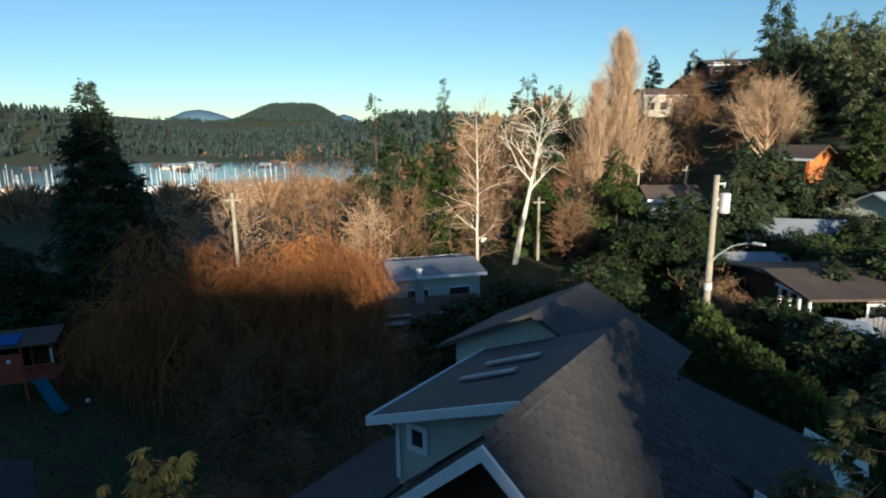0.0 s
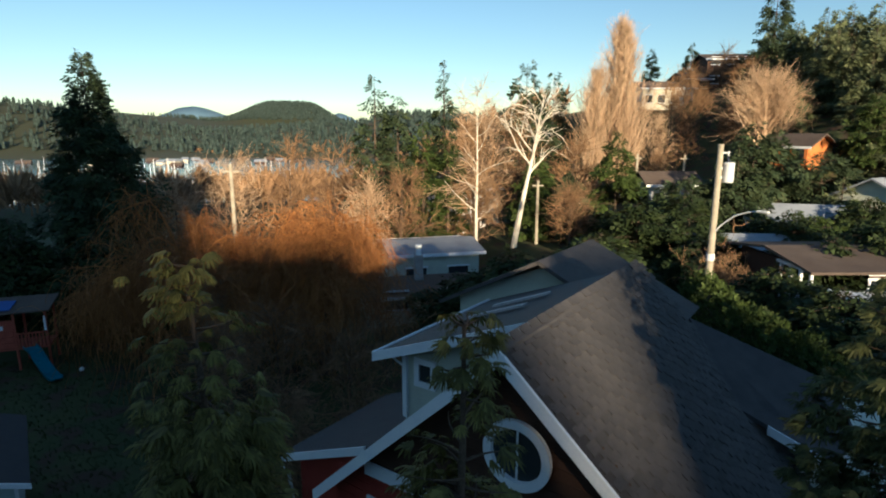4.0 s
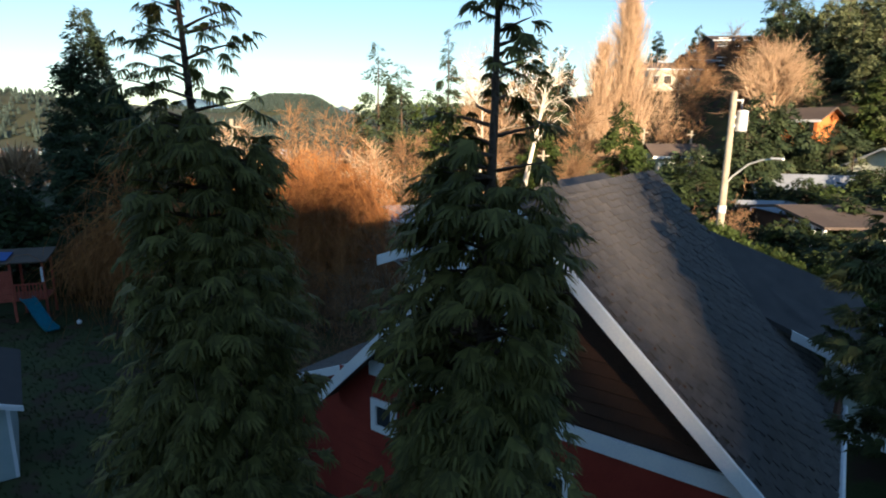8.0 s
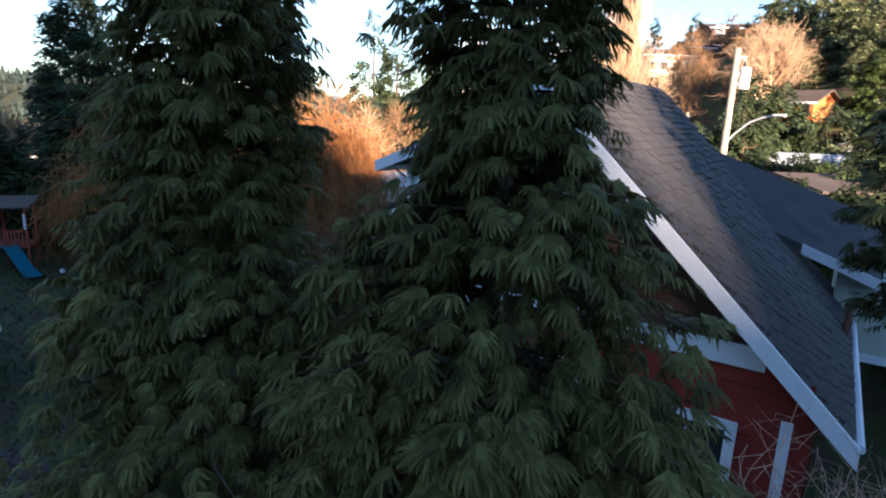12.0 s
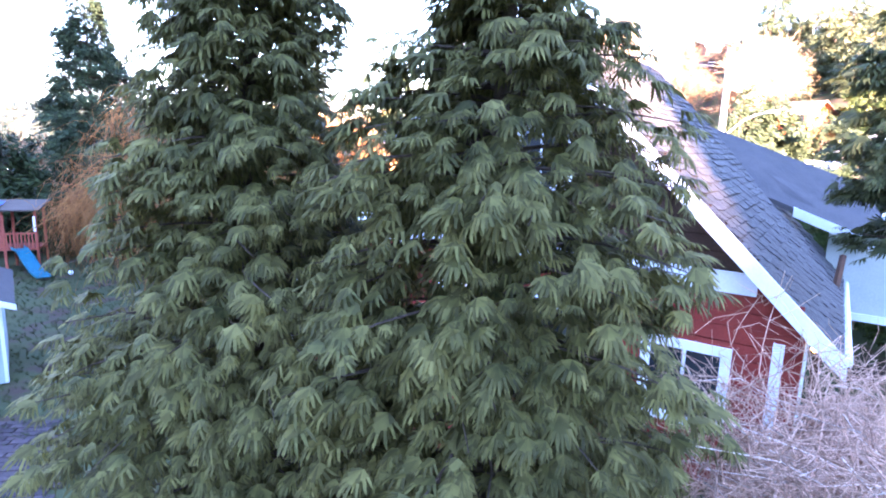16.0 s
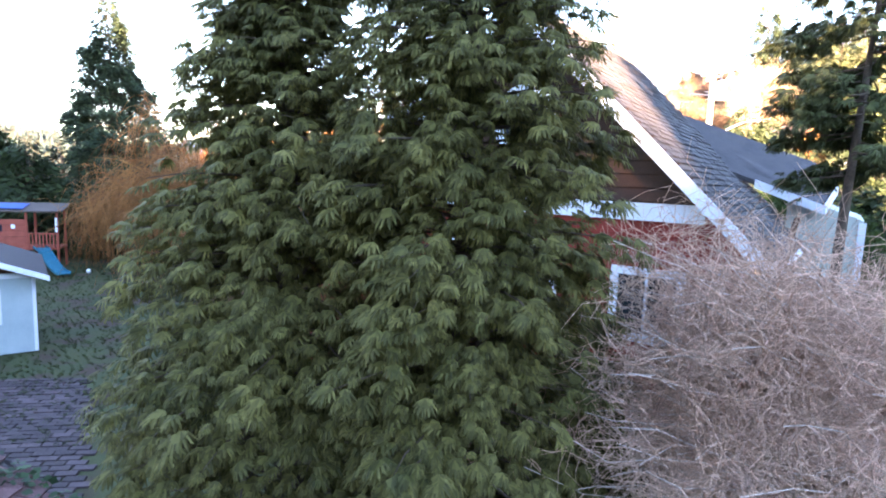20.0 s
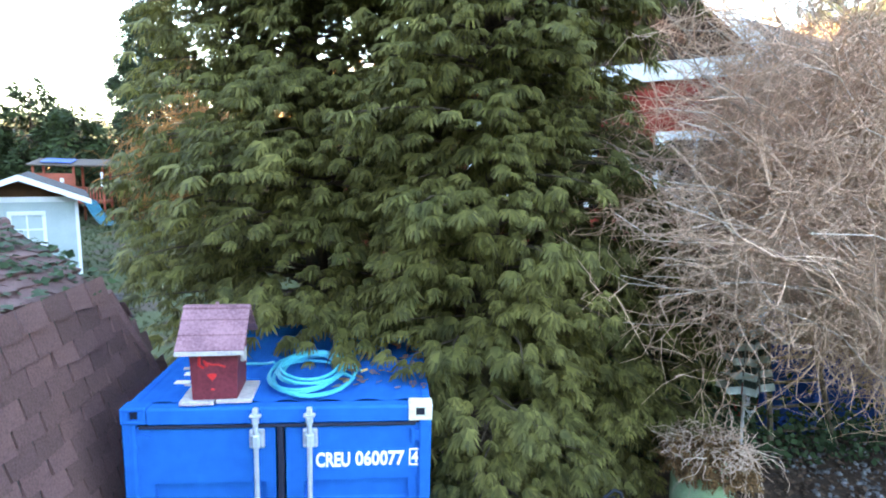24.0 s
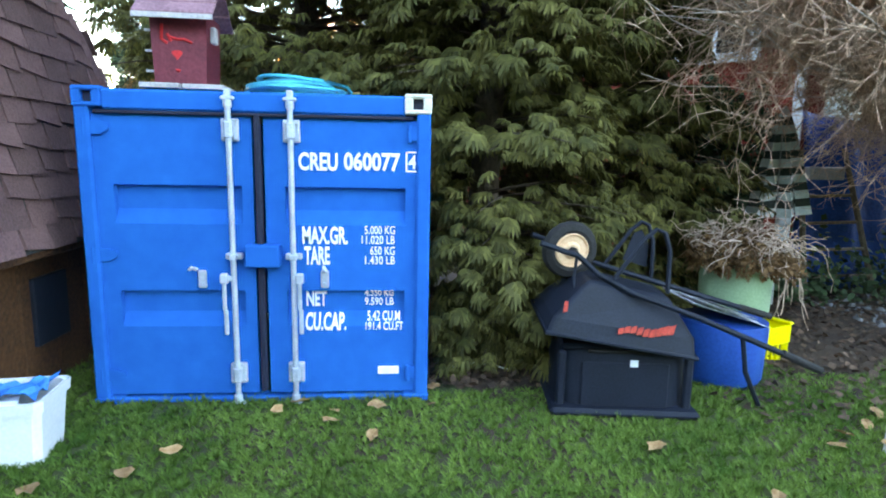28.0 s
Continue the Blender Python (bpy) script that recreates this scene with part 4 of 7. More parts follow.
bin_ = thing("compost_bin", "black ribbed plastic compost bin standing in the grass", "compost bin", at=pose(2.14, 0.03, G0, 0, 0, -7))
b = Build()
prof = [(0.42, 0.0), (0.42, 0.04), (0.385, 0.05), (0.375, 0.3), (0.36, 0.4)]
vs = []
for r, z in prof:
    for i in range(40):
        a = 2 * math.pi * i / 40
        c, s = math.cos(a), math.sin(a)
        k = (abs(c) ** 6 + abs(s) ** 6) ** (-1 / 6)
        rib = 0.006 if (i % 2 and 0.05 <= z <= 0.35) else 0
        vs.append((c * k * (r - rib), s * k * (r * 0.72 - rib), z))
b.add(vs, [(j * 40 + i, j * 40 + (i + 1) % 40, (j + 1) * 40 + (i + 1) % 40, (j + 1) * 40 + i) for j in range(4) for i in range(40)] + [tuple(160 + i for i in range(40))])
part("tub", b, M_BLACK, bin_, smooth=True)
part("base_lip", Build().box((0, -0.02, 0.03), (0.86, 0.66, 0.05), 0.02), M_BLACK, bin_)
part("lid_band", Build().box((0, -0.0, 0.4), (0.74, 0.54, 0.04), 0.015), M_BLACK, bin_)
for sx in (-1, 1):
    part("corner_rib", Build().box((sx * 0.365, -0.265, 0.2), (0.05, 0.04, 0.36), 0.012), M_BLACK, bin_)
part("door_panel", Build().box((0.0, -0.282, 0.18), (0.5, 0.012, 0.28), 0.005), M_BLACK, bin_)
part("sticker", Build().box((0.045, -0.292, 0.32), (0.045, 0.006, 0.04)), M_WHITE, bin_, "small white sticker with unreadable marks")
part("handle_slot", Build().box((-0.05, -0.284, 0.385), (0.34, 0.014, 0.02), 0.004), M_RUBBER, bin_)

# wheelbarrow, upside down on the compost bin, its handles pointing to the ground
barrow = thing("wheelbarrow", "black steel wheelbarrow lying upside down on the compost bin", "wheelbarrow", at=(0, 0, 0))
rim_pts = [(1.60, -0.36, 0.66), (2.47, -0.36, 0.50), (2.55, 0.22, 0.53), (1.66, 0.26, 0.68)]
mid_pts = [(1.64, -0.34, 0.74), (2.47, -0.33, 0.6), (2.53, 0.2, 0.62), (1.7, 0.24, 0.75)]
top_pts = [(1.86, -0.25, 0.93), (2.36, -0.2, 0.82), (2.4, 0.08, 0.83), (1.9, 0.12, 0.94)]
b = Build()
vs = rim_pts + mid_pts + top_pts
b.add(vs, [(j * 4 + i, j * 4 + (i + 1) % 4, (j + 1) * 4 + (i + 1) % 4, (j + 1) * 4 + i) for j in range(2) for i in range(4)] + [(8, 9, 10, 11)])
tray = part("tray", b, M_BLACK, barrow, "dark steel tray with worn red paint")
mod = tray.modifiers.new("round", "BEVEL")
mod.width, mod.segments = 0.035, 3
part("tray_rim", Build().tube(rim_pts, 0.013, 7, closed=True), M_BLACK, barrow)
b = Build()
rng = np.random.default_rng(3)
for i in range(9):   # smeared remains of red lettering
    f = i / 8
    p = Vector((2.0 + 0.29 * f, -0.352 + 0.006 * f, 0.648 - 0.02 * f + 0.01 * math.sin(i)))
    b.prism([p + Vector((0.0, -0.003, 0)), p + Vector((0.032, -0.003, 0.002)), p + Vector((0.038 + 0.01 * f, -0.0 + 0.002, 0.035 + 0.022 * f)), p + Vector((0.01, 0.002, 0.03 + 0.014 * f))], (0, -0.003, 0))
part("worn_lettering", b, M_REDPAINT, barrow, "worn red lettering smear")
part("paint_patch", Build().prism([(1.69, -0.343, 0.77), (1.715, -0.343, 0.775), (1.72, -0.335, 0.83), (1.7, -0.335, 0.83)], (0, -0.004, 0)), M_REDPAINT, barrow, "chip of red paint")
wheel = part("wheel", Build().lathe([(0.103, -0.036), (0.125, -0.048), (0.16, -0.036), (0.174, 0.0), (0.16, 0.036), (0.125, 0.048), (0.103, 0.036)], (0, 0, 0), 28, "y", False), M_RUBBER, barrow, "black pneumatic tyre", True)
wheel.matrix_world = pose(1.82, 0.02, 1.06, 4, 0, 6)
b = Build().lathe([(0.012, -0.046), (0.04, -0.05), (0.055, -0.034), (0.09, -0.034), (0.1, -0.046), (0.106, -0.04), (0.104, 0.03)], (0, 0, 0), 28, "y")
part("rim", b, M_RIM, wheel, "cream painted wheel rim", True)
part("axle", Build().cyl((0, -0.12, 0), (0, 0.12, 0), 0.013, n=8), M_RUBBER, wheel)
part("hub", Build().cyl((0, -0.07, 0), (0, 0.07, 0), 0.026, n=12), M_RUBBER, wheel)
part("handle_bar", Build().tube([(1.60, -0.14, 1.12), (1.72, -0.14, 1.08), (1.82, -0.15, 1.05), (1.93, -0.2, 0.95), (2.1, -0.26, 0.86), (2.45, -0.33, 0.74), (2.85, -0.4, 0.58), (3.14, -0.44, 0.46)], 0.017, 8), M_BLACK, barrow, smooth=True)
part("handle_bar", Build().tube([(1.62, 0.16, 1.13), (1.82, 0.17, 1.06), (1.95, 0.15, 0.98), (2.15, 0.1, 0.92), (2.5, 0.06, 0.82), (2.85, 0.04, 0.72), (3.13, 0.03, 0.64)], 0.017, 8), M_BLACK, barrow, smooth=True)
part("grip", Build().tube([(2.93, -0.413, 0.55), (3.15, -0.442, 0.455)], 0.022, 10), M_RUBBER, barrow, "black rubber grip")
part("grip", Build().tube([(2.94, 0.038, 0.694), (3.15, 0.03, 0.633)], 0.022, 10), M_RUBBER, barrow, "black rubber grip")
for y0, x0 in ((-0.29, 2.14), (0.1, 2.22)):
    part("leg", Build().tube([(x0 + 0.16, y0, 0.86), (x0 + 0.16, y0 + 0.01, 1.1), (x0 + 0.13, y0 + 0.02, 1.2), (x0 + 0.08, y0 + 0.02, 1.22), (x0 + 0.02, y0 + 0.02, 1.17), (x0 - 0.14, y0 + 0.03, 0.94)], 0.013, 7), M_BLACK, barrow, "bent steel leg", True)
part("leg_plate", Build().prism([(2.2, 0.13, 0.98), (2.36, 0.13, 0.93), (2.36, 0.13, 1.08), (2.31, 0.13, 1.17), (2.26, 0.13, 1.15)], (0, 0.006, 0)), M_BLACK, barrow)
part("brace", Build().tube([(1.82, -0.13, 1.05), (1.8, -0.16, 0.92), (1.8, -0.2, 0.8)], 0.009, 6), M_BLACK, barrow)
part("brace", Build().tube([(2.72, -0.37, 0.62), (2.76, -0.36, 0.42), (2.86, -0.36, 0.22)], 0.014, 6), M_BLACK, barrow)

barrel = thing("barrel", "blue plastic barrel covered with wet newspaper", "barrel", at=(3.02, 0.33, G0))
part("tub", Build().lathe([(0.25, 0), (0.27, 0.04), (0.275, 0.2), (0.285, 0.38), (0.28, 0.42)], (0, 0, 0), 28), M_BARREL, barrel, smooth=True)
b = Build()
rng = np.random.default_rng(8)
for i in range(6):
    a = i * 1.05
    b = Build().box((0.06 * math.cos(a) - 0.09, 0.06 * math.sin(a), 0.49 + 0.011 * i), (0.46 - 0.02 * i, 0.44, 0.006), 0, Euler((rng.uniform(-0.05, 0.05), 0.3 + rng.uniform(-0.05, 0.05), 0.25 * math.sin(3 * a))).to_matrix())
    part("newspaper", b, M_NEWS, barrel, "sodden grey-white newspaper sheet")

crate = thing("crate", "bright yellow plastic crate with open lattice sides", "crate", at=pose(3.58, 0.72, G0, 0, 0, 24))
for sx in (-1, 1):
    part("side_panel", Build().box((sx * 0.15, 0, 0.2), (0.02, 0.24, 0.14), 0.006), M_YELLOW, crate)
    part("side_panel", Build().box((0, sx * 0.13, 0.2), (0.3, 0.02, 0.14), 0.006), M_YELLOW, crate)
    for i in range(5):
        part("slat", Build().box((sx * 0.15, -0.1 + 0.05 * i, 0.075), (0.016, 0.012, 0.12)), M_YELLOW, crate)
        part("slat", Build().box((-0.125 + 0.0625 * i, sx * 0.13, 0.075), (0.012, 0.016, 0.12)), M_YELLOW, crate)
    part("rim", Build().box((sx * 0.14, 0, 0.28), (0.05, 0.29, 0.02), 0.005), M_YELLOW, crate)
part("floor", Build().box((0, 0, 0.008), (0.31, 0.27, 0.016), 0.004), M_YELLOW, crate)

gbin = thing("garden_bin", "pale green plastic bin heaped with dry cuttings", "bin", at=(3.66, 1.25, G0 - 0.02))
part("tub", Build().lathe([(0.25, 0), (0.27, 0.05), (0.285, 0.5), (0.29, 0.72), (0.31, 0.73), (0.31, 0.76), (0.28, 0.76)], (0, 0, 0), 32), M_GREENBIN, gbin, smooth=True)
heap = thing("cuttings_heap", "heap of dry bramble stems on the green bin", "plant cuttings", at=(3.66, 1.2, G0 + 0.74))
rng = np.random.default_rng(21)
lines = []
for i in range(190):
    a, r = rng.uniform(0, 6.28), 0.38 * rng.uniform(0, 1) ** 0.5
    p = np.array([r * np.cos(a), r * np.sin(a), 0.02 + 0.28 * (1 - (r / 0.5) ** 2) * rng.uniform(0.2, 1)])
    d = np.array([np.cos(a + rng.normal(0, 1.2)), np.sin(a + rng.normal(0, 1.2)), rng.normal(0, 0.25)])
    lines.append((wander(rng, p, d, rng.uniform(0.12, 0.42), 7, 0.5, 1.7), 0.005, 0.0025))
for i in range(22):
    a = rng.uniform(-1.1, 0.7) if i < 14 else rng.uniform(0.7, 5.0)
    p = np.array([0.26 * np.cos(a), 0.26 * np.sin(a), 0.1])
    lines.append((wander(rng, p, np.array([np.cos(a), np.sin(a), -0.1]), rng.uniform(0.35, 0.85) if i < 14 else rng.uniform(0.2, 0.4), 9, 4.0, 1.4), 0.006, 0.003))
v, f = sticks(lines, 4)
part("stem_mass", fast_mesh("stem_mass", v, f, mat("pale_dry_stems", (0.34, 0.2, 0.14), (0.68, 0.5, 0.4), 0.85, 6, 40, 0.1, island=0.3)), None, heap, kind="stuff")
n = 900
a, r = rng.uniform(0, 6.28, n), 0.4 * rng.uniform(0, 1, n) ** 0.5
pos = np.stack([r * np.cos(a), r * np.sin(a), -0.1 + 0.3 * (1 - (r / 0.45) ** 2) * rng.uniform(0, 1, n)], 1)
v, f = scatter(SPRAY_BIG, pos, frames_from(rng.normal(0, 1, (n, 3)) + [0, 0, -0.4], rng.normal(0, 1, (n, 3))), rng.uniform(0.06, 0.14, n))
part("dead_foliage", fast_mesh("dead_foliage", v, f, mat("brown_dead_foliage", (0.1, 0.05, 0.02), (0.26, 0.14, 0.06), 0.85, 8, 40, 0, island=0.5)), None, heap, kind="stuff")

umb = thing("garden_umbrella", "closed green and white striped garden umbrella leaning among twigs", "umbrella", at=pose(4.75, 2.3, G0, 4, -5, 0))
part("pole", Build().cyl((0, 0, 0), (0, 0, 2.05), 0.018, n=8), M_PLANK, umb)
for i in range(6):     # folded canopy gores
    a0 = 2 * math.pi * i / 6
    for j in range(13):
        t0, t1 = j / 13, (j + 1) / 13
        def ring_pt(t, a):
            r = 0.03 + 0.30 * t ** 0.8
            return Vector((r * math.cos(a), 0.7 * r * math.sin(a), 2.02 - 1.05 * t))
        a1, am = a0 + 0.95, a0 + 0.48
        m = Build()
        pts = [ring_pt(t0, a0), ring_pt(t0, am) * 1.0, ring_pt(t0, a1), ring_pt(t1, a1), ring_pt(t1, am), ring_pt(t1, a0)]
        for k in (0, 2, 3, 5):
            pts[k].x *= 0.62
            pts[k].y *= 0.62
        m.prism(pts, (0, 0, 0.006))
        part("canopy_stripe", m, M_STRIPE_D if j % 2 else M_STRIPE_W, umb, "dark green stripe" if j % 2 else "off-white stripe")
ladder = thing("ladder", "grey weathered wooden ladder leaning in front of a blue tarpaulin", "ladder", at=(0, 0, 0))
for p, q in (((5.35, 2.6, 0.1), (5.25, 2.8, 1.75)), ((6.28, 2.7, 0.1), (5.8, 2.85, 1.78))):
    part("rail", Build().cyl(p, q, 0.035, 0.03, 6), M_WOOD, ladder)
for i in range(5):
    f = 0.15 + 0.18 * i
    p = Vector((5.35, 2.6, 0.1)).lerp(Vector((5.25, 2.8, 1.75)), f)
    q = Vector((6.28, 2.7, 0.1)).lerp(Vector((5.8, 2.85, 1.78)), f)
    part("rung", Build().cyl(p, q, 0.02, n=6), M_WOOD, ladder)
part("seat_board", Build().box((5.5, 2.72, 1.5), (0.42, 0.1, 0.14), 0.01), M_PLANK, ladder)
tarp = thing("tarpaulin", "dark blue tarpaulin draped over a stack behind twigs", "tarpaulin", at=(0, 0, 0))
xs, zs = np.linspace(5.45, 9.6, 40), np.linspace(0.0, 1, 14)
gx, gz = np.meshgrid(xs, zs)
gy = 3.0 + 0.05 * np.sin(gx * 7) + 0.04 * np.sin(gx * 13 + gz * 3) + 0.5 * np.maximum(0, gz - 0.8) + 0.12 * (gx - 5.3) * 0.3
v = np.stack([gx, gy, 0.1 + 2.1 * gz + 0.1 * np.sin(gx * 1.7) * gz], 2).reshape(-1, 3)
i = (np.arange(13)[:, None] * 40 + np.arange(39)[None]).ravel()
front = part("front_sheet", fast_mesh("front_sheet", v, np.stack([i, i + 1, i + 41, i + 40], 1), M_TARP, True), None, tarp)
mod = front.modifiers.new("thick", "SOLIDIFY")
mod.thickness = 0.02
part("covered_stack", Build().box((8.3, 4.0, 0.95), (2.6, 1.3, 1.8), 0.1), M_TARP, tarp)

# ---- the gabled house beyond the cedars ----
PK, U, W = Vector((2.93, 5.27, 0)), Vector((0.697, 0.718, 0)), Vector((0.718, -0.697, 0))
PEAK, SLOPE_R, SLOPE_L, W_R, W_L = 8.06, 1.02, 0.94, 3.82, -4.25


def hp(u, w, z):
    """A point of the house: u along the ridge from the front, w to the right of it, z up."""
    return PK + U * u + W * w + Vector((0, 0, z))


house = thing("house", "brown and red gabled house with grey roof and white fascia", "house")


def roof_plane(name, material, a, b, c, d, thick=0.1, parent=None, label=""):
    n = (b - a).cross(d - a).normalized()
    if n.z < 0:
        n = -n
    ob = part(name, Build().prism([a, b, c, d], -n * thick), material, parent or house, label)
    return ob, n


right_roof, nr = roof_plane("right_roof", M_ROOF_DARK, hp(0, 0, PEAK), hp(6.6, 0, PEAK - 0.1), hp(6.6, W_R, PEAK - 0.1 - W_R * SLOPE_R), hp(0.5, W_R, PEAK - W_R * SLOPE_R))
left_roof, nl = roof_plane("left_roof", M_ROOF_DARK, hp(0, 0, PEAK), hp(6.6, 0, PEAK - 0.1), hp(6.6, W_L, PEAK - 0.1 + W_L * SLOPE_L), hp(0.33, W_L, PEAK + W_L * SLOPE_L))


def board(name, p, q, width, thick, parent, material=M_TRIM, down=Vector((0, 0, -1)), out=None, label=""):
    """A board from p to q, hanging by its width along down, as thick as given along out."""
    out = (out if out is not None else -U) * thick
    dn = down.normalized() * width
    return part(name, Build().prism([p, q, q + dn, p + dn], out), material, parent, label)


dn = Vector((0, 0, -1))
board("fascia_board", hp(-0.02, 0, PEAK + 0.05), hp(0.47, W_R + 0.05, PEAK - W_R * SLOPE_R + 0.03), 0.25, 0.05, house, label="long white fascia board")
board("fascia_board", hp(-0.02, 0, PEAK + 0.05), hp(0.3, W_L - 0.05, PEAK + W_L * SLOPE_L + 0.03), 0.25, 0.05, house, label="long white fascia board")
# shell of the house, one face each
zr, zl = PEAK - 3.45 * SLOPE_R, PEAK - 4.0 * SLOPE_L
part("gable_wall", Build().prism([hp(0.62, 0, PEAK - 0.15), hp(0.62, 2.9, 4.9), hp(0.62, -3.2, 4.9)], U * 0.15), M_BROWN_WALL, house, "dark brown boarded gable")
part("front_wall", Build().prism([hp(0.62, 2.9, 4.9), hp(0.62, 3.45, zr), hp(0.62, 3.45, 0.05), hp(0.62, -4.0, 0.05), hp(0.62, -4.0, zl), hp(0.62, -3.2, 4.9)], U * 0.15), M_RED_WALL, house, "dark red sided lower front")
part("right_wall", Build().prism([hp(0.77, 3.45, 0.05), hp(6.4, 3.45, 0.05), hp(6.4, 3.45, zr), hp(0.77, 3.45, zr)], W * -0.15), M_PALE_WALL, house)
part("left_wall", Build().prism([hp(0.77, -4.0, 0.05), hp(6.4, -4.0, 0.05), hp(6.4, -4.0, zl), hp(0.77, -4.0, zl)], W * 0.15), M_PALE_WALL, house)
part("back_wall", Build().prism([hp(6.4, 3.3, 0.05), hp(6.4, -3.85, 0.05), hp(6.4, -3.85, zl), hp(6.4, 0, PEAK - 0.3), hp(6.4, 3.3, zr)], U * -0.15), M_PALE_WALL, house)
# board lines of the gable and the red siding
for i in range(14):
    z = 5.0 + 0.2 * i
    a, b_ = -(PEAK - z) / SLOPE_L + 0.12, (PEAK - z) / SLOPE_R - 0.12
    if b_ - a > 0.25:
        part("gable_board", Build().prism([hp(0.615, a, z), hp(0.615, b_, z), hp(0.6, b_, z + 0.02), hp(0.6, a, z + 0.02)], Vector((0, 0, 0.16))), M_BROWN_WALL, house)
for i in range(22):
    z = 0.3 + 0.2 * i
    part("siding_board", Build().prism([hp(0.615, -3.95, z), hp(0.615, 3.4, z), hp(0.6, 3.4, z + 0.01), hp(0.6, -3.95, z + 0.01)], Vector((0, 0, 0.18))), M_RED_WALL, house)
board("belt_board", hp(0.59, -3.15, 4.99), hp(0.59, 2.9, 4.99), 0.26, 0.05, house, label="white board across the gable")
# round window
b = Build()
n = 36
prof = [(0.57, 0.56), (0.57, 0.48), (0.43, 0.48), (0.43, 0.57)]
vs = [hp(u, 0.02 + r * math.cos(2 * math.pi * i / n), 6.24 + r * math.sin(2 * math.pi * i / n)) for r, u in prof for i in range(n)]
b.add(vs, [(j * n + i, j * n + (i + 1) % n, (j + 1) * n + (i + 1) % n, (j + 1) * n + i) for j in range(3) for i in range(n)])
rw = part("round_window", b, M_TRIM, house, "round window with a thick white frame", True)
part("pane", Build().prism([hp(0.565, 0.02 + 0.45 * math.cos(2 * math.pi * i / n), 6.24 + 0.45 * math.sin(2 * math.pi * i / n)) for i in range(n)], U * 0.02), M_GLASS, rw)
part("muntin", Build().prism([hp(0.53, 0.005, 5.82), hp(0.53, 0.035, 5.82), hp(0.53, 0.035, 6.66), hp(0.53, 0.005, 6.66)], U * 0.02), M_TRIM, rw)


def window(parent, u, w0, w1, z0, z1, trim=0.12, cross=True):
    win = part("window", Build().prism([hp(u, w0, z0), hp(u, w1, z0), hp(u, w1, z1), hp(u, w0, z1)], U * 0.02), M_GLASS, parent, "white framed window with dark glass")
    for a, c, e, f in ((w0 - trim, w1 + trim, z1, z1 + trim), (w0 - trim, w1 + trim, z0 - trim, z0), (w0 - trim, w0, z0, z1), (w1, w1 + trim, z0, z1)):
        part("window_frame", Build().prism([hp(u - 0.04, a, e), hp(u - 0.04, c, e), hp(u - 0.04, c, f), hp(u - 0.04, a, f)], U * 0.05), M_TRIM, win)
    if cross:
        m = (w0 + w1) / 2
        part("muntin", Build().prism([hp(u - 0.02, m - 0.02, z0), hp(u - 0.02, m + 0.02, z0), hp(u - 0.02, m + 0.02, z1), hp(u - 0.02, m - 0.02, z1)], U * 0.02), M_TRIM, win)
    return win


window(house, 0.595, -3.02, -2.67, 3.76, 4.15, 0.12, False)
window(house, 0.595, 1.75, 2.6, 3.0, 3.9, 0.12)
window(house, 0.595, -1.6, 0.6, 3.0, 4.1, 0.14)
# porch recess under the right eave with its lit lamp
part("porch_post", Build().prism([hp(0.56, 3.14, 0.1), hp(0.56, 3.26, 0.1), hp(0.56, 3.26, 4.2), hp(0.56, 3.14, 4.2)], U * 0.06), M_TRIM, house)
lamp_p = part("porch_lamp", Build().box(hp(1.15, 3.55, 4.19), (0.09, 0.09, 0.03), 0.01).box(hp(1.15, 3.55, 4.01), (0.07, 0.07, 0.02), 0.005), M_BLACK, house, "small lit porch lamp")
part("bulb", Build().lathe([(0.01, 4.02), (0.038, 4.05), (0.045, 4.1), (0.03, 4.16), (0.012, 4.18)], hp(1.15, 3.55, 0), 14), M_BULB, lamp_p, "glowing orange bulb", True)

# shed dormer on the left slope
dor = part("left_dormer", Build().prism([hp(2.2, -3.5, 4.9), hp(2.2, -3.5, 6.6), hp(2.2, -0.7, 7.66), hp(2.2, -0.65, 7.4)], U * 0.12), M_PALE_WALL, house, "pale dormer with low white-edged roof")
roof_plane("dormer_roof", M_SHINGLE, hp(1.74, -3.92, 6.56), hp(6.4, -3.92, 6.56), hp(6.4, -0.2, 7.96), hp(1.74, -0.2, 7.99), 0.08, dor)
board("dormer_fascia", hp(1.72, -3.95, 6.59), hp(1.72, -0.35, 7.96), 0.2, 0.04, dor)
board("dormer_fascia", hp(1.72, -3.94, 6.59), hp(6.4, -3.94, 6.59), 0.2, 0.04, dor, out=-W)
part("dormer_side", Build().prism([hp(2.25, -3.5, 4.9), hp(6.3, -3.5, 4.9), hp(6.3, -3.5, 6.62), hp(2.25, -3.5, 6.62)], W * 0.1), M_PALE_WALL, dor)
part("corner_board", Build().prism([hp(2.14, -3.53, 5.1), hp(2.14, -3.42, 5.1), hp(2.14, -3.42, 6.54), hp(2.14, -3.53, 6.54)], U * 0.08), M_TRIM, dor)
window(dor, 2.18, -3.1, -2.8, 6.0, 6.38, 0.12, False)
part("bracket", Build().tube([hp(2.1, -3.5, 6.28), hp(2.0, -3.8, 6.5)], 0.025, 6), M_TRIM, dor)
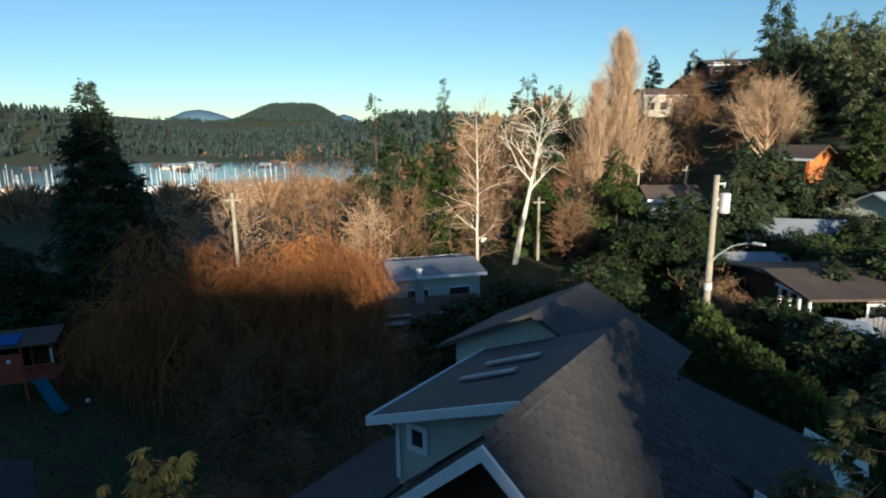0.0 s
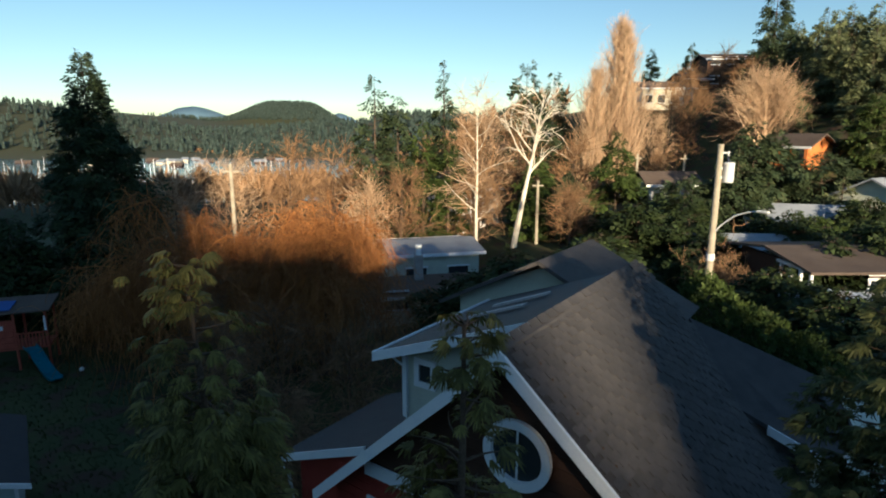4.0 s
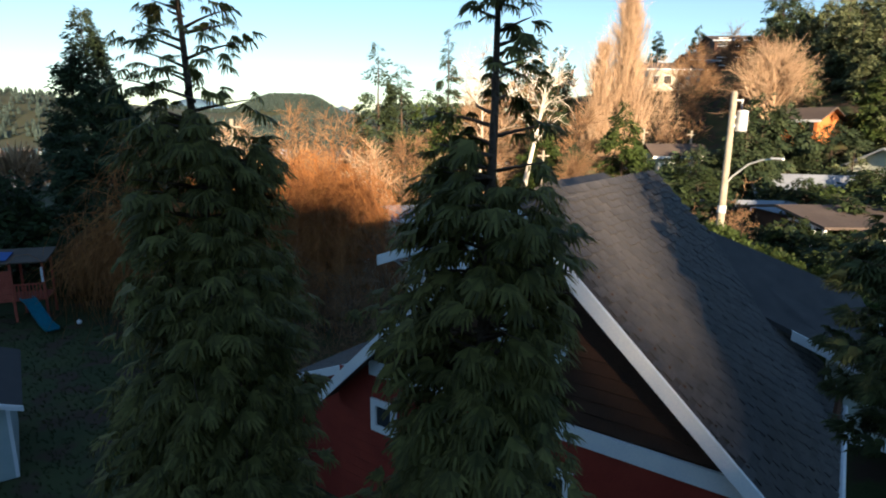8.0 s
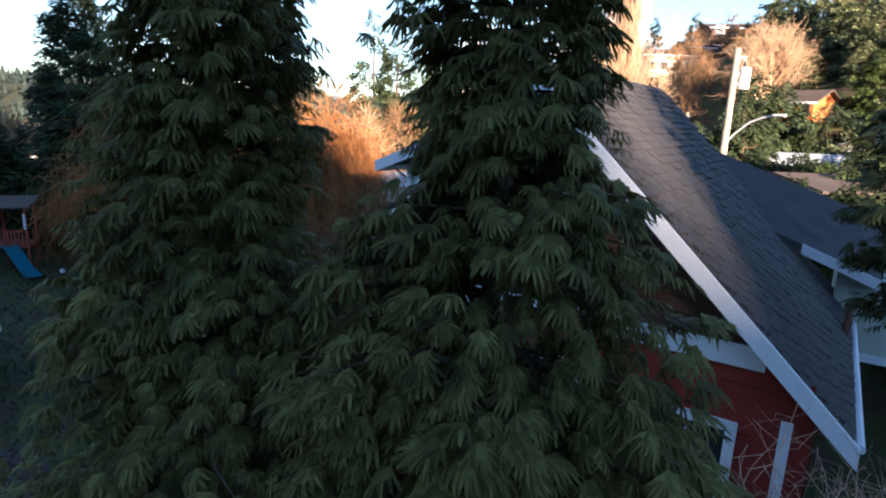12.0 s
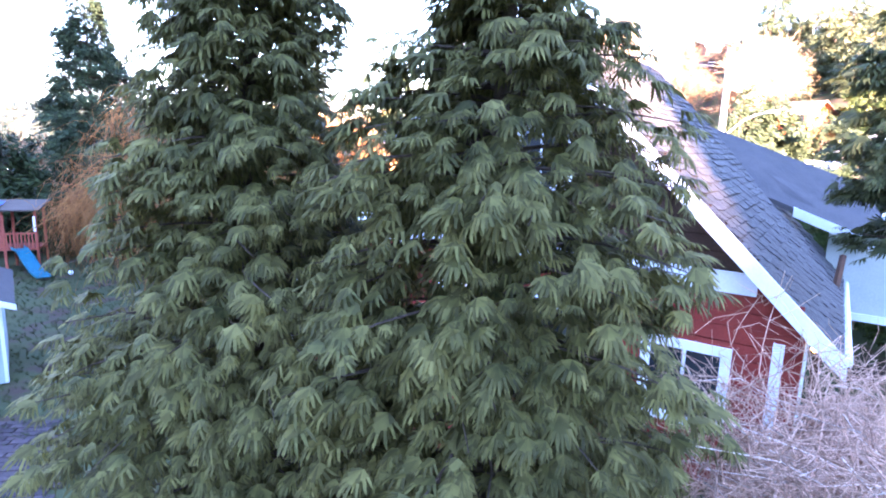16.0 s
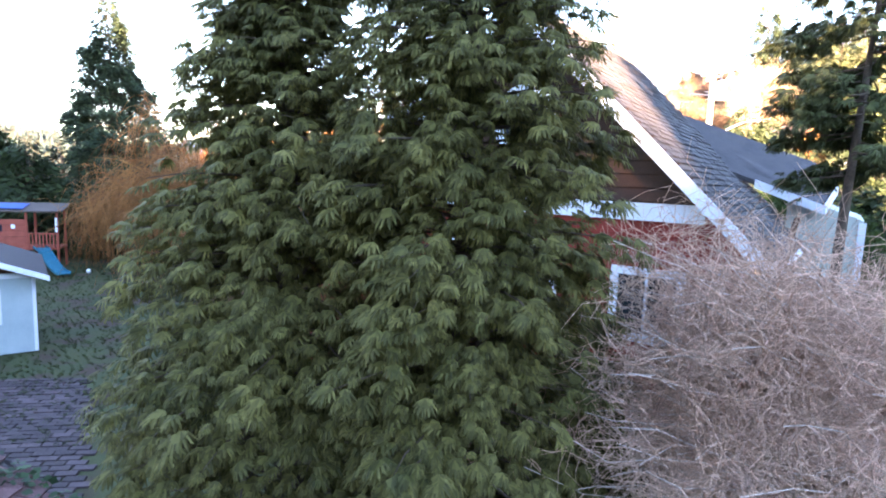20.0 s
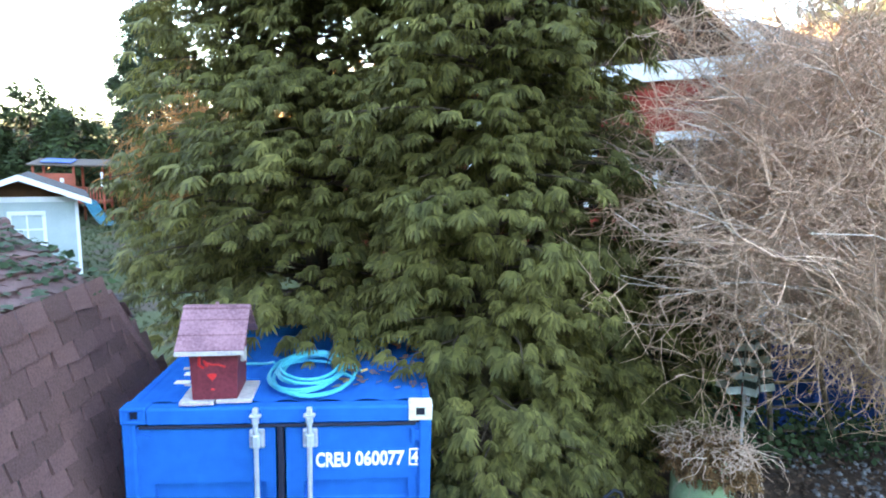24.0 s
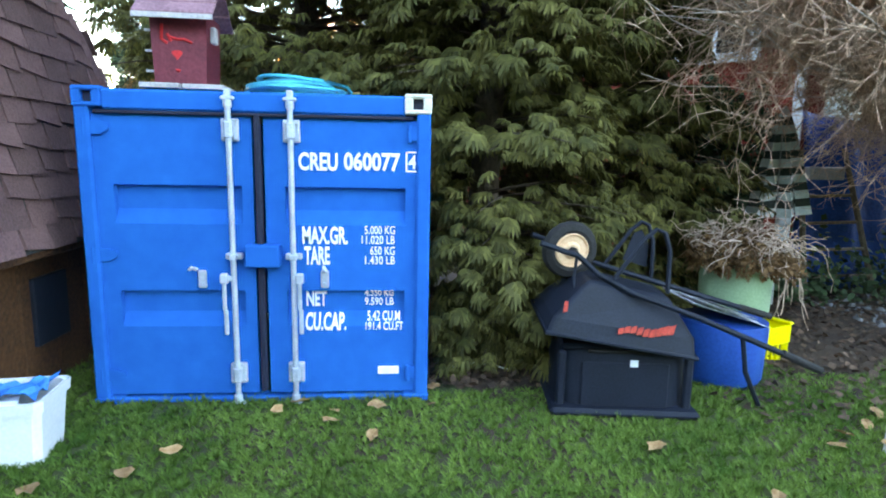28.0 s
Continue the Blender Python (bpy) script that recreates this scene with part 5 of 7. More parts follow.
for u0, w0, w1 in ((3.4, -2.75, -1.45), (4.4, -2.7, -1.4)):
    z0, z1 = 6.56 + (w0 + 3.92) * 0.378, 6.56 + (w1 + 3.92) * 0.378
    part("roof_plank", Build().prism([hp(u0, w0, z0 + 0.06), hp(u0 + 0.16, w0, z0 + 0.06), hp(u0 + 0.3, w1, z1 + 0.06), hp(u0 + 0.1, w1, z1 + 0.06)], (0, 0, 0.05)), M_PLANK, dor, "loose pale plank on the roof")
# rear wing with its own low roof
rear = part("rear_wing", Build().prism([hp(7.0, -5.3, 0.1), hp(7.0, 0.0, 0.1), hp(7.0, 0.0, 6.35), hp(7.0, -2.65, 7.55), hp(7.0, -5.3, 6.35)], U * 3.2), M_PALE_WALL, house)
roof_plane("rear_roof", M_SHINGLE, hp(6.6, -2.65, 7.78), hp(10.4, -2.65, 7.78), hp(10.4, -5.8, 6.18), hp(6.6, -5.8, 6.18), 0.1, rear)
roof_plane("rear_roof", M_SHINGLE, hp(6.6, -2.65, 7.78), hp(10.4, -2.65, 7.78), hp(10.4, 0.6, 6.16), hp(6.6, 0.6, 6.16), 0.1, rear)
# low lean-to on the left
low = part("lean_to", Build().prism([hp(2.2, -7.0, 0.1), hp(2.2, -4.0, 0.1), hp(2.2, -4.0, 4.2), hp(2.2, -7.0, 3.02)], U * 3.5), M_RED_WALL, house)
roof_plane("lean_to_roof", M_SHINGLE, hp(1.8, -7.4, 2.97), hp(6.0, -7.4, 2.97), hp(6.0, -4.0, 4.38), hp(1.8, -4.0, 4.38), 0.08, low)
board("lean_to_fascia", hp(1.78, -7.43, 3.0), hp(1.78, -4.3, 4.3), 0.2, 0.04, low)
part("drainpipe", Build().tube([hp(1.75, -7.3, 2.9), hp(1.9, -7.1, 2.5), hp(2.12, -7.05, 0.2)], 0.04, 8), M_TRIM, low)
# right wing under a low roof
wing = part("right_wing", Build().prism([hp(5.75, 3.5, 3.45), hp(5.75, 4.82, 3.45), hp(5.75, 4.82, 4.7), hp(5.75, 3.5, 5.2)], U * 3.6), M_PALE_WALL, house, "pale sided wing with white corner boards")
part("wing_roof", Build().prism([hp(5.48, 2.4, 5.62), hp(5.48, 4.1, 4.98), hp(6.6, 4.25, 5.36), hp(7.3, 3.85, 5.88), hp(6.65, 1.07, 6.96)], (0, 0, -0.1)), M_SHINGLE, wing)
board("wing_fascia", hp(5.45, 2.9, 5.45), hp(5.45, 4.14, 4.98), 0.18, 0.04, wing)
board("wing_fascia", hp(5.48, 4.14, 4.98), hp(6.6, 4.29, 5.37), 0.18, 0.04, wing, out=W)
part("skirt_board", Build().prism([hp(5.71, 3.5, 3.42), hp(5.71, 4.86, 3.42), hp(5.71, 4.86, 3.56), hp(5.71, 3.5, 3.56)], U * 0.06), M_TRIM, wing)
part("corner_board", Build().prism([hp(5.71, 4.74, 3.56), hp(5.71, 4.86, 3.56), hp(5.71, 4.86, 4.66), hp(5.71, 4.74, 4.66)], U * 0.06), M_TRIM, wing)
part("post", Build().tube([hp(5.7, 3.6, 0.1), hp(5.7, 3.6, 3.5)], 0.07, 6), M_DARKWOOD, wing)
part("brace", Build().tube([hp(2.6, 3.6, 3.2), hp(4.9, 3.75, 4.7)], 0.06, 6), M_DARKWOOD, wing)
part("gutter", Build().tube([hp(0.5, W_R + 0.05, PEAK - W_R * SLOPE_R), hp(6.4, W_R + 0.05, PEAK - W_R * SLOPE_R - 0.1)], 0.05, 8), M_TRIM, house)


def shingle_course(parent, corner, along, up, normal, width, rows, exposure, tab, material, near, name="shingle", lift=0.021, seed=0, inside=None):
    """Lays tabs in rows on a slope: those that near(x, y, z) picks become parts, the rest one joined part."""
    rng = np.random.default_rng(seed)
    rest = Build()
    meshes = []
    for k in range(4):
        t = tab * (1 - 0.07)
        e = exposure * 1.25
        lf = lift * (0.8 + 0.25 * k)
        a, c, o = along * t, up * e, normal
        vs = [o * lf, a + o * lf, a + c + o * 0.004, c + o * 0.004, Vector(), a.copy()]
        if k % 2:
            vs[0] = vs[0] + up * exposure * 0.22
            vs[4] = vs[4] + up * exposure * 0.22
        me = bpy.data.meshes.new(name)
        me.from_pydata([tuple(p) for p in vs], [], [(0, 1, 2, 3), (4, 5, 1, 0), (4, 0, 3), (1, 5, 2)])
        me.materials.append(material)
        meshes.append((me, vs))
    count = 0
    for r in range(rows):
        off = -(r % 2) * tab * 0.5 - (r % 5) * 0.013
        n = int(width / tab) + 1
        for i in range(n + 1):
            x = off + i * tab
            if x < -0.3 * tab or x + tab * 0.8 > width:
                continue
            p = corner + along * x + up * (r * exposure)
            if inside and not inside(p + along * tab * 0.6):
                continue
            me, vs = meshes[int(rng.integers(0, 4))]
            if near(p) and count < 300:
                ob = new(name, me)
                ob.location = p
                ob.parent = parent
                count += 1
            else:
                rest.add([p + q for q in vs], [(0, 1, 2, 3), (4, 5, 1, 0), (4, 0, 3), (1, 5, 2)])
    if rest.v:
        me = bpy.data.meshes.new(name + "_rest")
        me.from_pydata(rest.v, [], rest.f)
        me.materials.append(material)
        ob = new(name + "_field", me)
        ob.parent = parent
        tagged(ob, kind="stuff")

# ---- the small gambrel-roofed building beside the container ----
hut = thing("playhouse_shed", "small dark wooden building with brown shingled gambrel roof", "shed")
HY0, HY1, HYK, HYC = -2.4, 1.75, 0.85, 1.5       # ends of the eave, the kink and the ridge
A, Bk, C = Vector((-1.2, 0, 1.03)), Vector((-1.42, 0, 2.48)), Vector((-2.5, 0, 2.92))
yy = Vector((0, 1, 0))
up1, up2 = (Bk - A).normalized(), (C - Bk).normalized()
n1, n2 = yy.cross(up1).normalized(), yy.cross(up2).normalized()
n1, n2 = (n1 if n1.x > 0 else -n1), (n2 if n2.z > 0 else -n2)
low_slope = part("lower_slope", Build().prism([A + yy * HY0, A + yy * HY1, Bk + yy * HYK, Bk + yy * HY0], n1 * -0.06), M_ROOF_DARK, hut)
up_slope = part("upper_slope", Build().prism([Bk + yy * HY0, Bk + yy * HYK, C + yy * HYC, C + yy * HY0], n2 * -0.06), M_ROOF_DARK, hut)
mirror = lambda p: Vector((-5.0 - p.x, p.y, p.z))
part("far_upper_slope", Build().prism([mirror(Bk + yy * HY0), mirror(Bk + yy * HYK), C + yy * HYC, C + yy * HY0], (0, 0, -0.06)), M_CEDARSHAKE, hut)
part("far_lower_slope", Build().prism([mirror(A + yy * HY0), mirror(A + yy * HY1), mirror(Bk + yy * HYK), mirror(Bk + yy * HY0)], (0.06, 0, 0)), M_CEDARSHAKE, hut)
part("ridge_cap", Build().tube([C + yy * HY0, C + yy * HYC], 0.05, 8), M_CEDARSHAKE, hut)
hip = part("hip_slope", Build().prism([A + yy * (HY1 - 0.01), mirror(A + yy * (HY1 - 0.01)), mirror(Bk + yy * (HYK - 0.01)), Bk + yy * (HYK - 0.01)], (0, -0.05, -0.03)), M_ROOF_DARK, hut)
part("end_gable", Build().prism([Bk + yy * (HYK - 0.02), mirror(Bk + yy * (HYK - 0.02)), C + yy * (HYC - 0.02)], (0, -0.04, 0)), M_CEDARSHAKE, hut)
part("hip_cap", Build().tube([A + yy * HY1 + n1 * 0.01, Bk + yy * HYK + n1 * 0.01], 0.035, 6), M_CEDARSHAKE, hut, "overlapping hip shingles")
for y0, zt_ in ((HY0 + 0.1, 2.4), (HY1 - 0.15, 1.0)):
    part("end_wall", Build().prism([(-1.4, y0, 0.05), (-1.5, y0, zt_), (-2.5, y0, min(2.7, zt_ + 0.3)), (-3.5, y0, zt_), (-3.6, y0, 0.05)], (0, 0.06, 0)), M_DARKWOOD, hut)
for i in range(11):
    y0 = HY0 + 0.12 + i * 0.338
    part("wall_plank", Build().box((-1.42, y0 + 0.165, 0.58), (0.05, 0.325, 0.98), 0.006), M_DARKWOOD, hut)
part("wall_panel", Build().box((-1.385, 0.35, 0.62), (0.03, 0.34, 0.42), 0.005), M_BLACK, hut, "dark panel on the plank wall")
part("eave_board", Build().box((-1.24, (HY0 + HY1) / 2, 1.02), (0.06, HY1 - HY0, 0.07), 0.008), M_DARKWOOD, hut)
jar = thing("glass_jar", "small clear glass jar standing by the shed wall", "jar", at=(-1.28, -0.02, G0 - 0.01))
part("body", Build().lathe([(0.035, 0), (0.037, 0.1), (0.03, 0.12), (0.03, 0.14)], (0, 0, 0), 14), M_NEWS, jar, smooth=True)
# ivy creeping over the ridge of the shed roof
ivy = thing("ivy", "grey-green ivy creeping over the shingled shed roof", "ivy", at=(0, 0, 0), kind="stuff")
rng = np.random.default_rng(31)
n = 900
f = rng.uniform(0, 1, n)
yv = rng.uniform(-0.6, 1.0, n) + 0.45 * f
keep = rng.uniform(0, 1, n) < (0.15 + 0.85 * smooth01((yv + 0.3) / 1.0) * np.abs(np.sin(yv * 4 + f * 5)))
pos = np.stack([-1.42 - 1.08 * f, yv, 2.49 + 0.44 * f + rng.uniform(0.01, 0.06, n)], 1)[keep]
k = len(pos)
IVY_LEAF = (np.array([(0, 0, 0), (0.5, 0.45, 0.05), (1.0, 0.0, -0.1), (0.5, -0.45, 0.05)], float), np.array([(0, 1, 2, 3)]))
v, ff = scatter(IVY_LEAF, pos, frames_from(rng.normal(0, 1, (k, 3)) * [1, 1, 0.25], np.tile([0.3, 0, 1.0], (k, 1)) + rng.normal(0, 0.3, (k, 3))), rng.uniform(0.04, 0.09, k))
part("foliage", fast_mesh("foliage", v, ff, M_IVY), None, ivy, kind="stuff")

# ---- pale garden shed ----
shed = thing("garden_shed", "pale stuccoed garden shed with white fascia and window", "shed", at=pose(-8.92, 12.25, 0.2, 0, 0, 28) @ Matrix.Diagonal((0.82, 1.0, 1.0, 1.0)))
for n_, c, s in (("front_wall", (0, 0, 1.02), (3.0, 0.12, 2.05)), ("back_wall", (0, 3.4, 1.02), (3.0, 0.12, 2.05)), ("right_wall", (1.44, 1.7, 1.02), (0.12, 3.28, 2.05)), ("left_wall", (-1.44, 1.7, 1.02), (0.12, 3.28, 2.05))):
    part(n_, Build().box(c, s, 0.01), M_SHED_WALL, shed)
part("gable_wall", Build().prism([(-1.5, -0.05, 2.06), (1.5, -0.05, 2.06), (0, -0.05, 2.6)], (0, 0.1, 0)), M_DARKWOOD, shed, "dark gable under the roof")
part("gable_board", Build().box((0, -0.075, 2.09), (3.0, 0.03, 0.14), 0.006), M_TRIM, shed)
for sx in (-1, 1):
    part("roof_slope", Build().prism([(0, -0.6, 2.72), (sx * 1.85, -0.6, 2.1), (sx * 1.85, 3.9, 2.1), (0, 3.9, 2.72)], (0, 0, -0.07)), M_ROOF_DARK, shed, "dark grey felt roof slope")
    part("fascia_board", Build().prism([(0, -0.63, 2.75), (sx * 1.88, -0.63, 2.12), (sx * 1.88, -0.63, 1.98), (0, -0.63, 2.6)], (0, 0.035, 0)), M_TRIM, shed)
win = part("window", Build().box((0.1, -0.075, 1.3), (0.8, 0.02, 0.8)), M_SHED_WALL, shed, "white framed window")
for c, s in (((0.1, -0.09, 1.73), (1.0, 0.04, 0.1)), ((0.1, -0.09, 0.87), (1.0, 0.04, 0.1)), ((-0.35, -0.09, 1.3), (0.1, 0.04, 0.8)), ((0.55, -0.09, 1.3), (0.1, 0.04, 0.8)), ((0.1, -0.088, 1.3), (0.04, 0.03, 0.8)), ((0.1, -0.088, 1.3), (0.8, 0.03, 0.04))):
    part("window_frame", Build().box(c, s, 0.004), M_TRIM, win)
for sx in (-1, 1):
    part("corner_board", Build().box((sx * 1.46, -0.07, 1.02), (0.1, 0.03, 2.0), 0.004), M_TRIM, shed)
# paved patio beside the shed
rng = np.random.default_rng(4)
M_FLAG = mat("worn_brick_paver", (0.03, 0.021, 0.023), (0.085, 0.062, 0.064), 0.85, 0.7, 50, 0.4, random_tint=0.35)
path = tagged(new("pavement"), "worn pinkish-grey brick paving beside the shed", "pavement", kind="structure")
for i in range(13):
    for j in range(32):
        px, py = -8.2 + 0.36 * i + 0.18 * (j % 2) + rng.uniform(-0.012, 0.012), 5.2 + 0.175 * j + rng.uniform(-0.008, 0.008)
        if px + 0.42 * (py - 5) < -6.6 or px + 0.42 * (py - 5) > -3.3 or px > -3.6:
            continue
        w_, d_ = 0.17 * rng.uniform(0.95, 1.0), 0.078 * rng.uniform(0.95, 1.0)
        m = Build().prism([(px + sx * w_, py + sy * d_, float(height(px, py)) - 0.03) for sx, sy in ((-1, -1), (1, -1), (1, 1), (-1, 1))], (0, 0, 0.06 + rng.uniform(0, 0.012)))
        part("paver", m, M_FLAG, path)

# ---- children's play tower with slide ----
play = thing("play_tower", "red painted wooden play tower with blue roof sheet and slide", "play tower", at=pose(-14.85, 26.5, 0.1, 0, 0, 12))
for x in (-1.7, 0.0, 1.25):
    for y in (-0.7, 0.7):
        part("post", Build().box((x, y, 1.45), (0.1, 0.1, 2.9), 0.01), M_PLAYRED, play)
part("deck", Build().box((-0.2, 0, 1.05), (3.0, 1.5, 0.1), 0.01), M_PLAYRED, play)
for i in range(5):
    part("wall_board", Build().box((-0.85, -0.74, 1.25 + 0.27 * i), (1.6, 0.04, 0.26), 0.006), M_PLAYRED, play)
for i in range(9):
    part("baluster", Build().box((0.1 + 0.14 * i, -0.74, 1.42), (0.06, 0.03, 0.66), 0.005), M_PLAYRED, play)
part("rail", Build().box((0.65, -0.75, 1.78), (1.3, 0.05, 0.07), 0.006), M_PLAYRED, play)
# black block stands in for the shade inside the window opening
part("dark_window_block", Build().box((-1.1, -0.765, 2.05), (0.34, 0.03, 0.3)), M_BLACK, play)
part("white_ornament", Build().box((-0.5, -0.77, 2.12), (0.16, 0.03, 0.2), 0.03), M_BUCKET, play)
part("roof_board", Build().box((-0.2, 0, 2.98), (3.4, 2.0, 0.08), 0.01, Euler((0.14, 0, 0)).to_matrix()), M_BROWNROOF, play)
part("roof_sheet", Build().box((-0.7, -0.3, 3.06), (1.3, 1.1, 0.03), 0.008, Euler((0.16, 0.02, 0)).to_matrix()), M_BARREL, play, "crumpled blue sheet on the roof")
part("curtain", Build().box((1.22, -0.78, 2.2), (0.1, 0.03, 0.7), 0.01), M_BUCKET, play)
m = Build()
pts = [(0.5, -0.8, 1.1), (0.75, -1.1, 1.02), (1.1, -1.6, 0.62), (1.5, -2.2, 0.26), (1.75, -2.6, 0.16), (1.95, -2.9, 0.15)]
w = Vector((0.36, 0.24, 0)) * 0.62
vs = []
for p in pts:
    p = Vector(p)
    vs += [p - w + Vector((0, 0, 0.12)), p - w, p + w, p + w + Vector((0, 0, 0.12))]
m.add(vs, [(4 * j + i, 4 * j + i + 1, 4 * j + 5 + i, 4 * j + 4 + i) for j in range(5) for i in range(3)])
sl = part("slide", m, M_SLIDE, play, "wavy teal plastic slide")
mod = sl.modifiers.new("thick", "SOLIDIFY")
mod.thickness = 0.03
ball = part("ball", Build().lathe([(0.01, -0.11), (0.08, -0.075), (0.11, 0), (0.08, 0.075), (0.01, 0.11)], (-11.8, 25.2, 0.22), 14), M_BUCKET, None, smooth=True)
tagged(ball, "small white ball lying on the lawn", "ball")

# ---- twiggy shrub over the barrow ----
def twig_shrub(name, label, base, lumps, seed, material, twig_r=0.0055, density=1.0, stem_m=None, lift=0.5, wave=0.11, stem_r=0.01, joints=9):
    """Stems fan out from a foot to several lumps of fine twigs."""
    rng = np.random.default_rng(seed)
    root = thing(name, label, "shrub", at=(0, 0, 0))
    base = np.array(base, float)
    big, fine = [], []
    for c, rad, stems, subs in lumps:
        c, rad = np.array(c, float), np.array(rad, float)
        for _ in range(stems):
            d = rng.normal(0, 1, 3)
            goal = c + rad * d / np.linalg.norm(d) * rng.uniform(0.15, 1.12)
            start = base + rng.normal(0, 0.25, 3) * [1, 1, 0]
            mid = (start + goal) / 2 + [0, 0, lift] + rng.normal(0, 0.3, 3)
            s = np.linspace(0, 1, joints)[:, None]
            ln = (1 - s) ** 2 * start + 2 * s * (1 - s) * mid + s * s * goal + np.cumsum(rng.normal(0, wave, (joints, 3)), 0)
            big.append((ln, stem_r * rng.uniform(0.4, 1.5), 0.0035))
            for _ in range(int(subs * density / 3)):
                u = rng.uniform(0.55, 1) * (joints - 1.01)
                q = ln[int(u)]
                sl = wander(rng, q, rng.normal(0, 1, 3) * [1, 1, 0.9], rng.uniform(0.5, 1.15), 6, 0.15, 1.2)
                fine.append((sl, twig_r * 1.8, twig_r * 0.8))
                for _ in range(8):
                    g = rng.normal(0, 1, 3) + (sl[-1] - sl[0]) * 0.7
                    fine.append((wander(rng, sl[rng.integers(1, 6)], g, rng.uniform(0.15, 0.55), 3, 0.2, 0.9), twig_r * 0.9, twig_r * 0.5))
    v, f = sticks(big, 5)
    part("stem_mass", fast_mesh("stem_mass", v, f, stem_m or material, True), None, root, kind="stuff")
    v, f = sticks(fine, 3)
    part("twig_mass", fast_mesh("twig_mass", v, f, material), None, root, kind="stuff")
    return root


twig_shrub("bare_shrub", "large leafless shrub, a tangle of pale pinkish twigs", (9.6, 1.9, 0.1), (
    ((3.4, 0.7, 3.4), (0.8, 0.6, 0.8), 60, 80), ((4.5, 0.8, 3.4), (1.1, 0.8, 0.75), 42, 76), ((5.6, 1.3, 3.0), (1.2, 1.0, 0.6), 30, 66), ((3.2, 0.75, 4.35), (0.55, 0.45, 0.6), 34, 66), ((3.85, 0.9, 4.25), (0.75, 0.6, 0.5), 38, 68), ((6.9, 1.7, 2.9), (1.3, 1.0, 0.7), 24, 60),
    ((2.8, 0.7, 3.5), (0.4, 0.4, 0.6), 24, 54), ((3.3, 0.7, 3.05), (0.5, 0.4, 0.3), 16, 54), ((2.95, 0.75, 2.75), (0.35, 0.3, 0.25), 10, 44), ((3.6, 0.85, 2.8), (0.4, 0.3, 0.25), 10, 44), ((4.1, 0.8, 3.0), (0.9, 0.5, 0.3), 20, 56), ((5.3, 1.2, 2.75), (1.2, 0.6, 0.35), 18, 58)), 41, M_TWIG, 0.0032, lift=0.75, stem_m=M_STEM, wave=0.07, stem_r=0.005, joints=20)
# ---- dark conifer reaching in beside the eave ----
# the darker green of these fronds has shade put into it
conifer("fir_tree", 7.3, 3.4, 0.1, 9.8, 1.35, leafy("shaded_fronds", (0.036, 0.05, 0.018), (0.095, 0.105, 0.035), 0.4, 0.2), "dark green conifer with long drooping branches near the house", 51, limbs=80, per=34, leaf=0.2, bare=0.545, template=CEDAR_SPRAY, envelope=profile_of(9.8, 1.3, [0, 4.6, 5.5, 8, 9, 9.8], [0.8, 0.8, 1.0, 0.8, 0.5, 0.05]), rise=-0.2, trunk_r=0.12, sway=(0.3, 0))
# ---- evergreen shrubs with ivy between the cedars and the umbrella ----
rng = np.random.default_rng(52)
for cx, cy, cz, rx, ry, rz, cnt in ((3.8, 2.8, 1.3, 0.85, 0.5, 1.35, 3200), (4.6, 3.2, 1.4, 0.75, 0.4, 1.4, 2800)):
    bush = thing("evergreen_shrub", "dark green ivy-covered shrub behind the bins", "shrub", at=(cx, cy, 0.1))
    d = rng.normal(0, 1, (cnt, 3))
    d /= np.linalg.norm(d, axis=1, keepdims=True)
    lump = (0.8 + 0.2 * np.sin(d[:, 0] * 7 + cx) * np.sin(d[:, 2] * 9))[:, None]
    pos = d * [rx, ry, rz] * lump * rng.uniform(0.65, 1.02, (cnt, 1)) ** 0.6 + [0, 0, cz - 0.1]
    pos[:, 2] = np.maximum(0.0, pos[:, 2])
    v, f = scatter(IVY_LEAF, pos, frames_from(rng.normal(0, 0.8, (cnt, 3)) + d + [0, 0, -0.6], d + rng.normal(0, 0.4, (cnt, 3)) + [0, 0, 0.4]), rng.uniform(0.06, 0.13, cnt))
    part("foliage", fast_mesh("foliage", v, f, M_IVY), None, bush, kind="stuff")
    v, f = sticks([(wander(rng, np.array([rng.normal(0, 0.1), rng.normal(0, 0.1), 0]), np.array([rng.normal(0, 0.4), rng.normal(0, 0.3), 1.0]), rz * 1.6, 6, 0, 0.3), 0.02, 0.006) for _ in range(14)], 5)
    part("stem_mass", fast_mesh("stem_mass", v, f, M_BARK), None, bush, kind="stuff")

# ---- street, houses and trees beyond ----
def zg(x, y):
    return float(height(x, y))


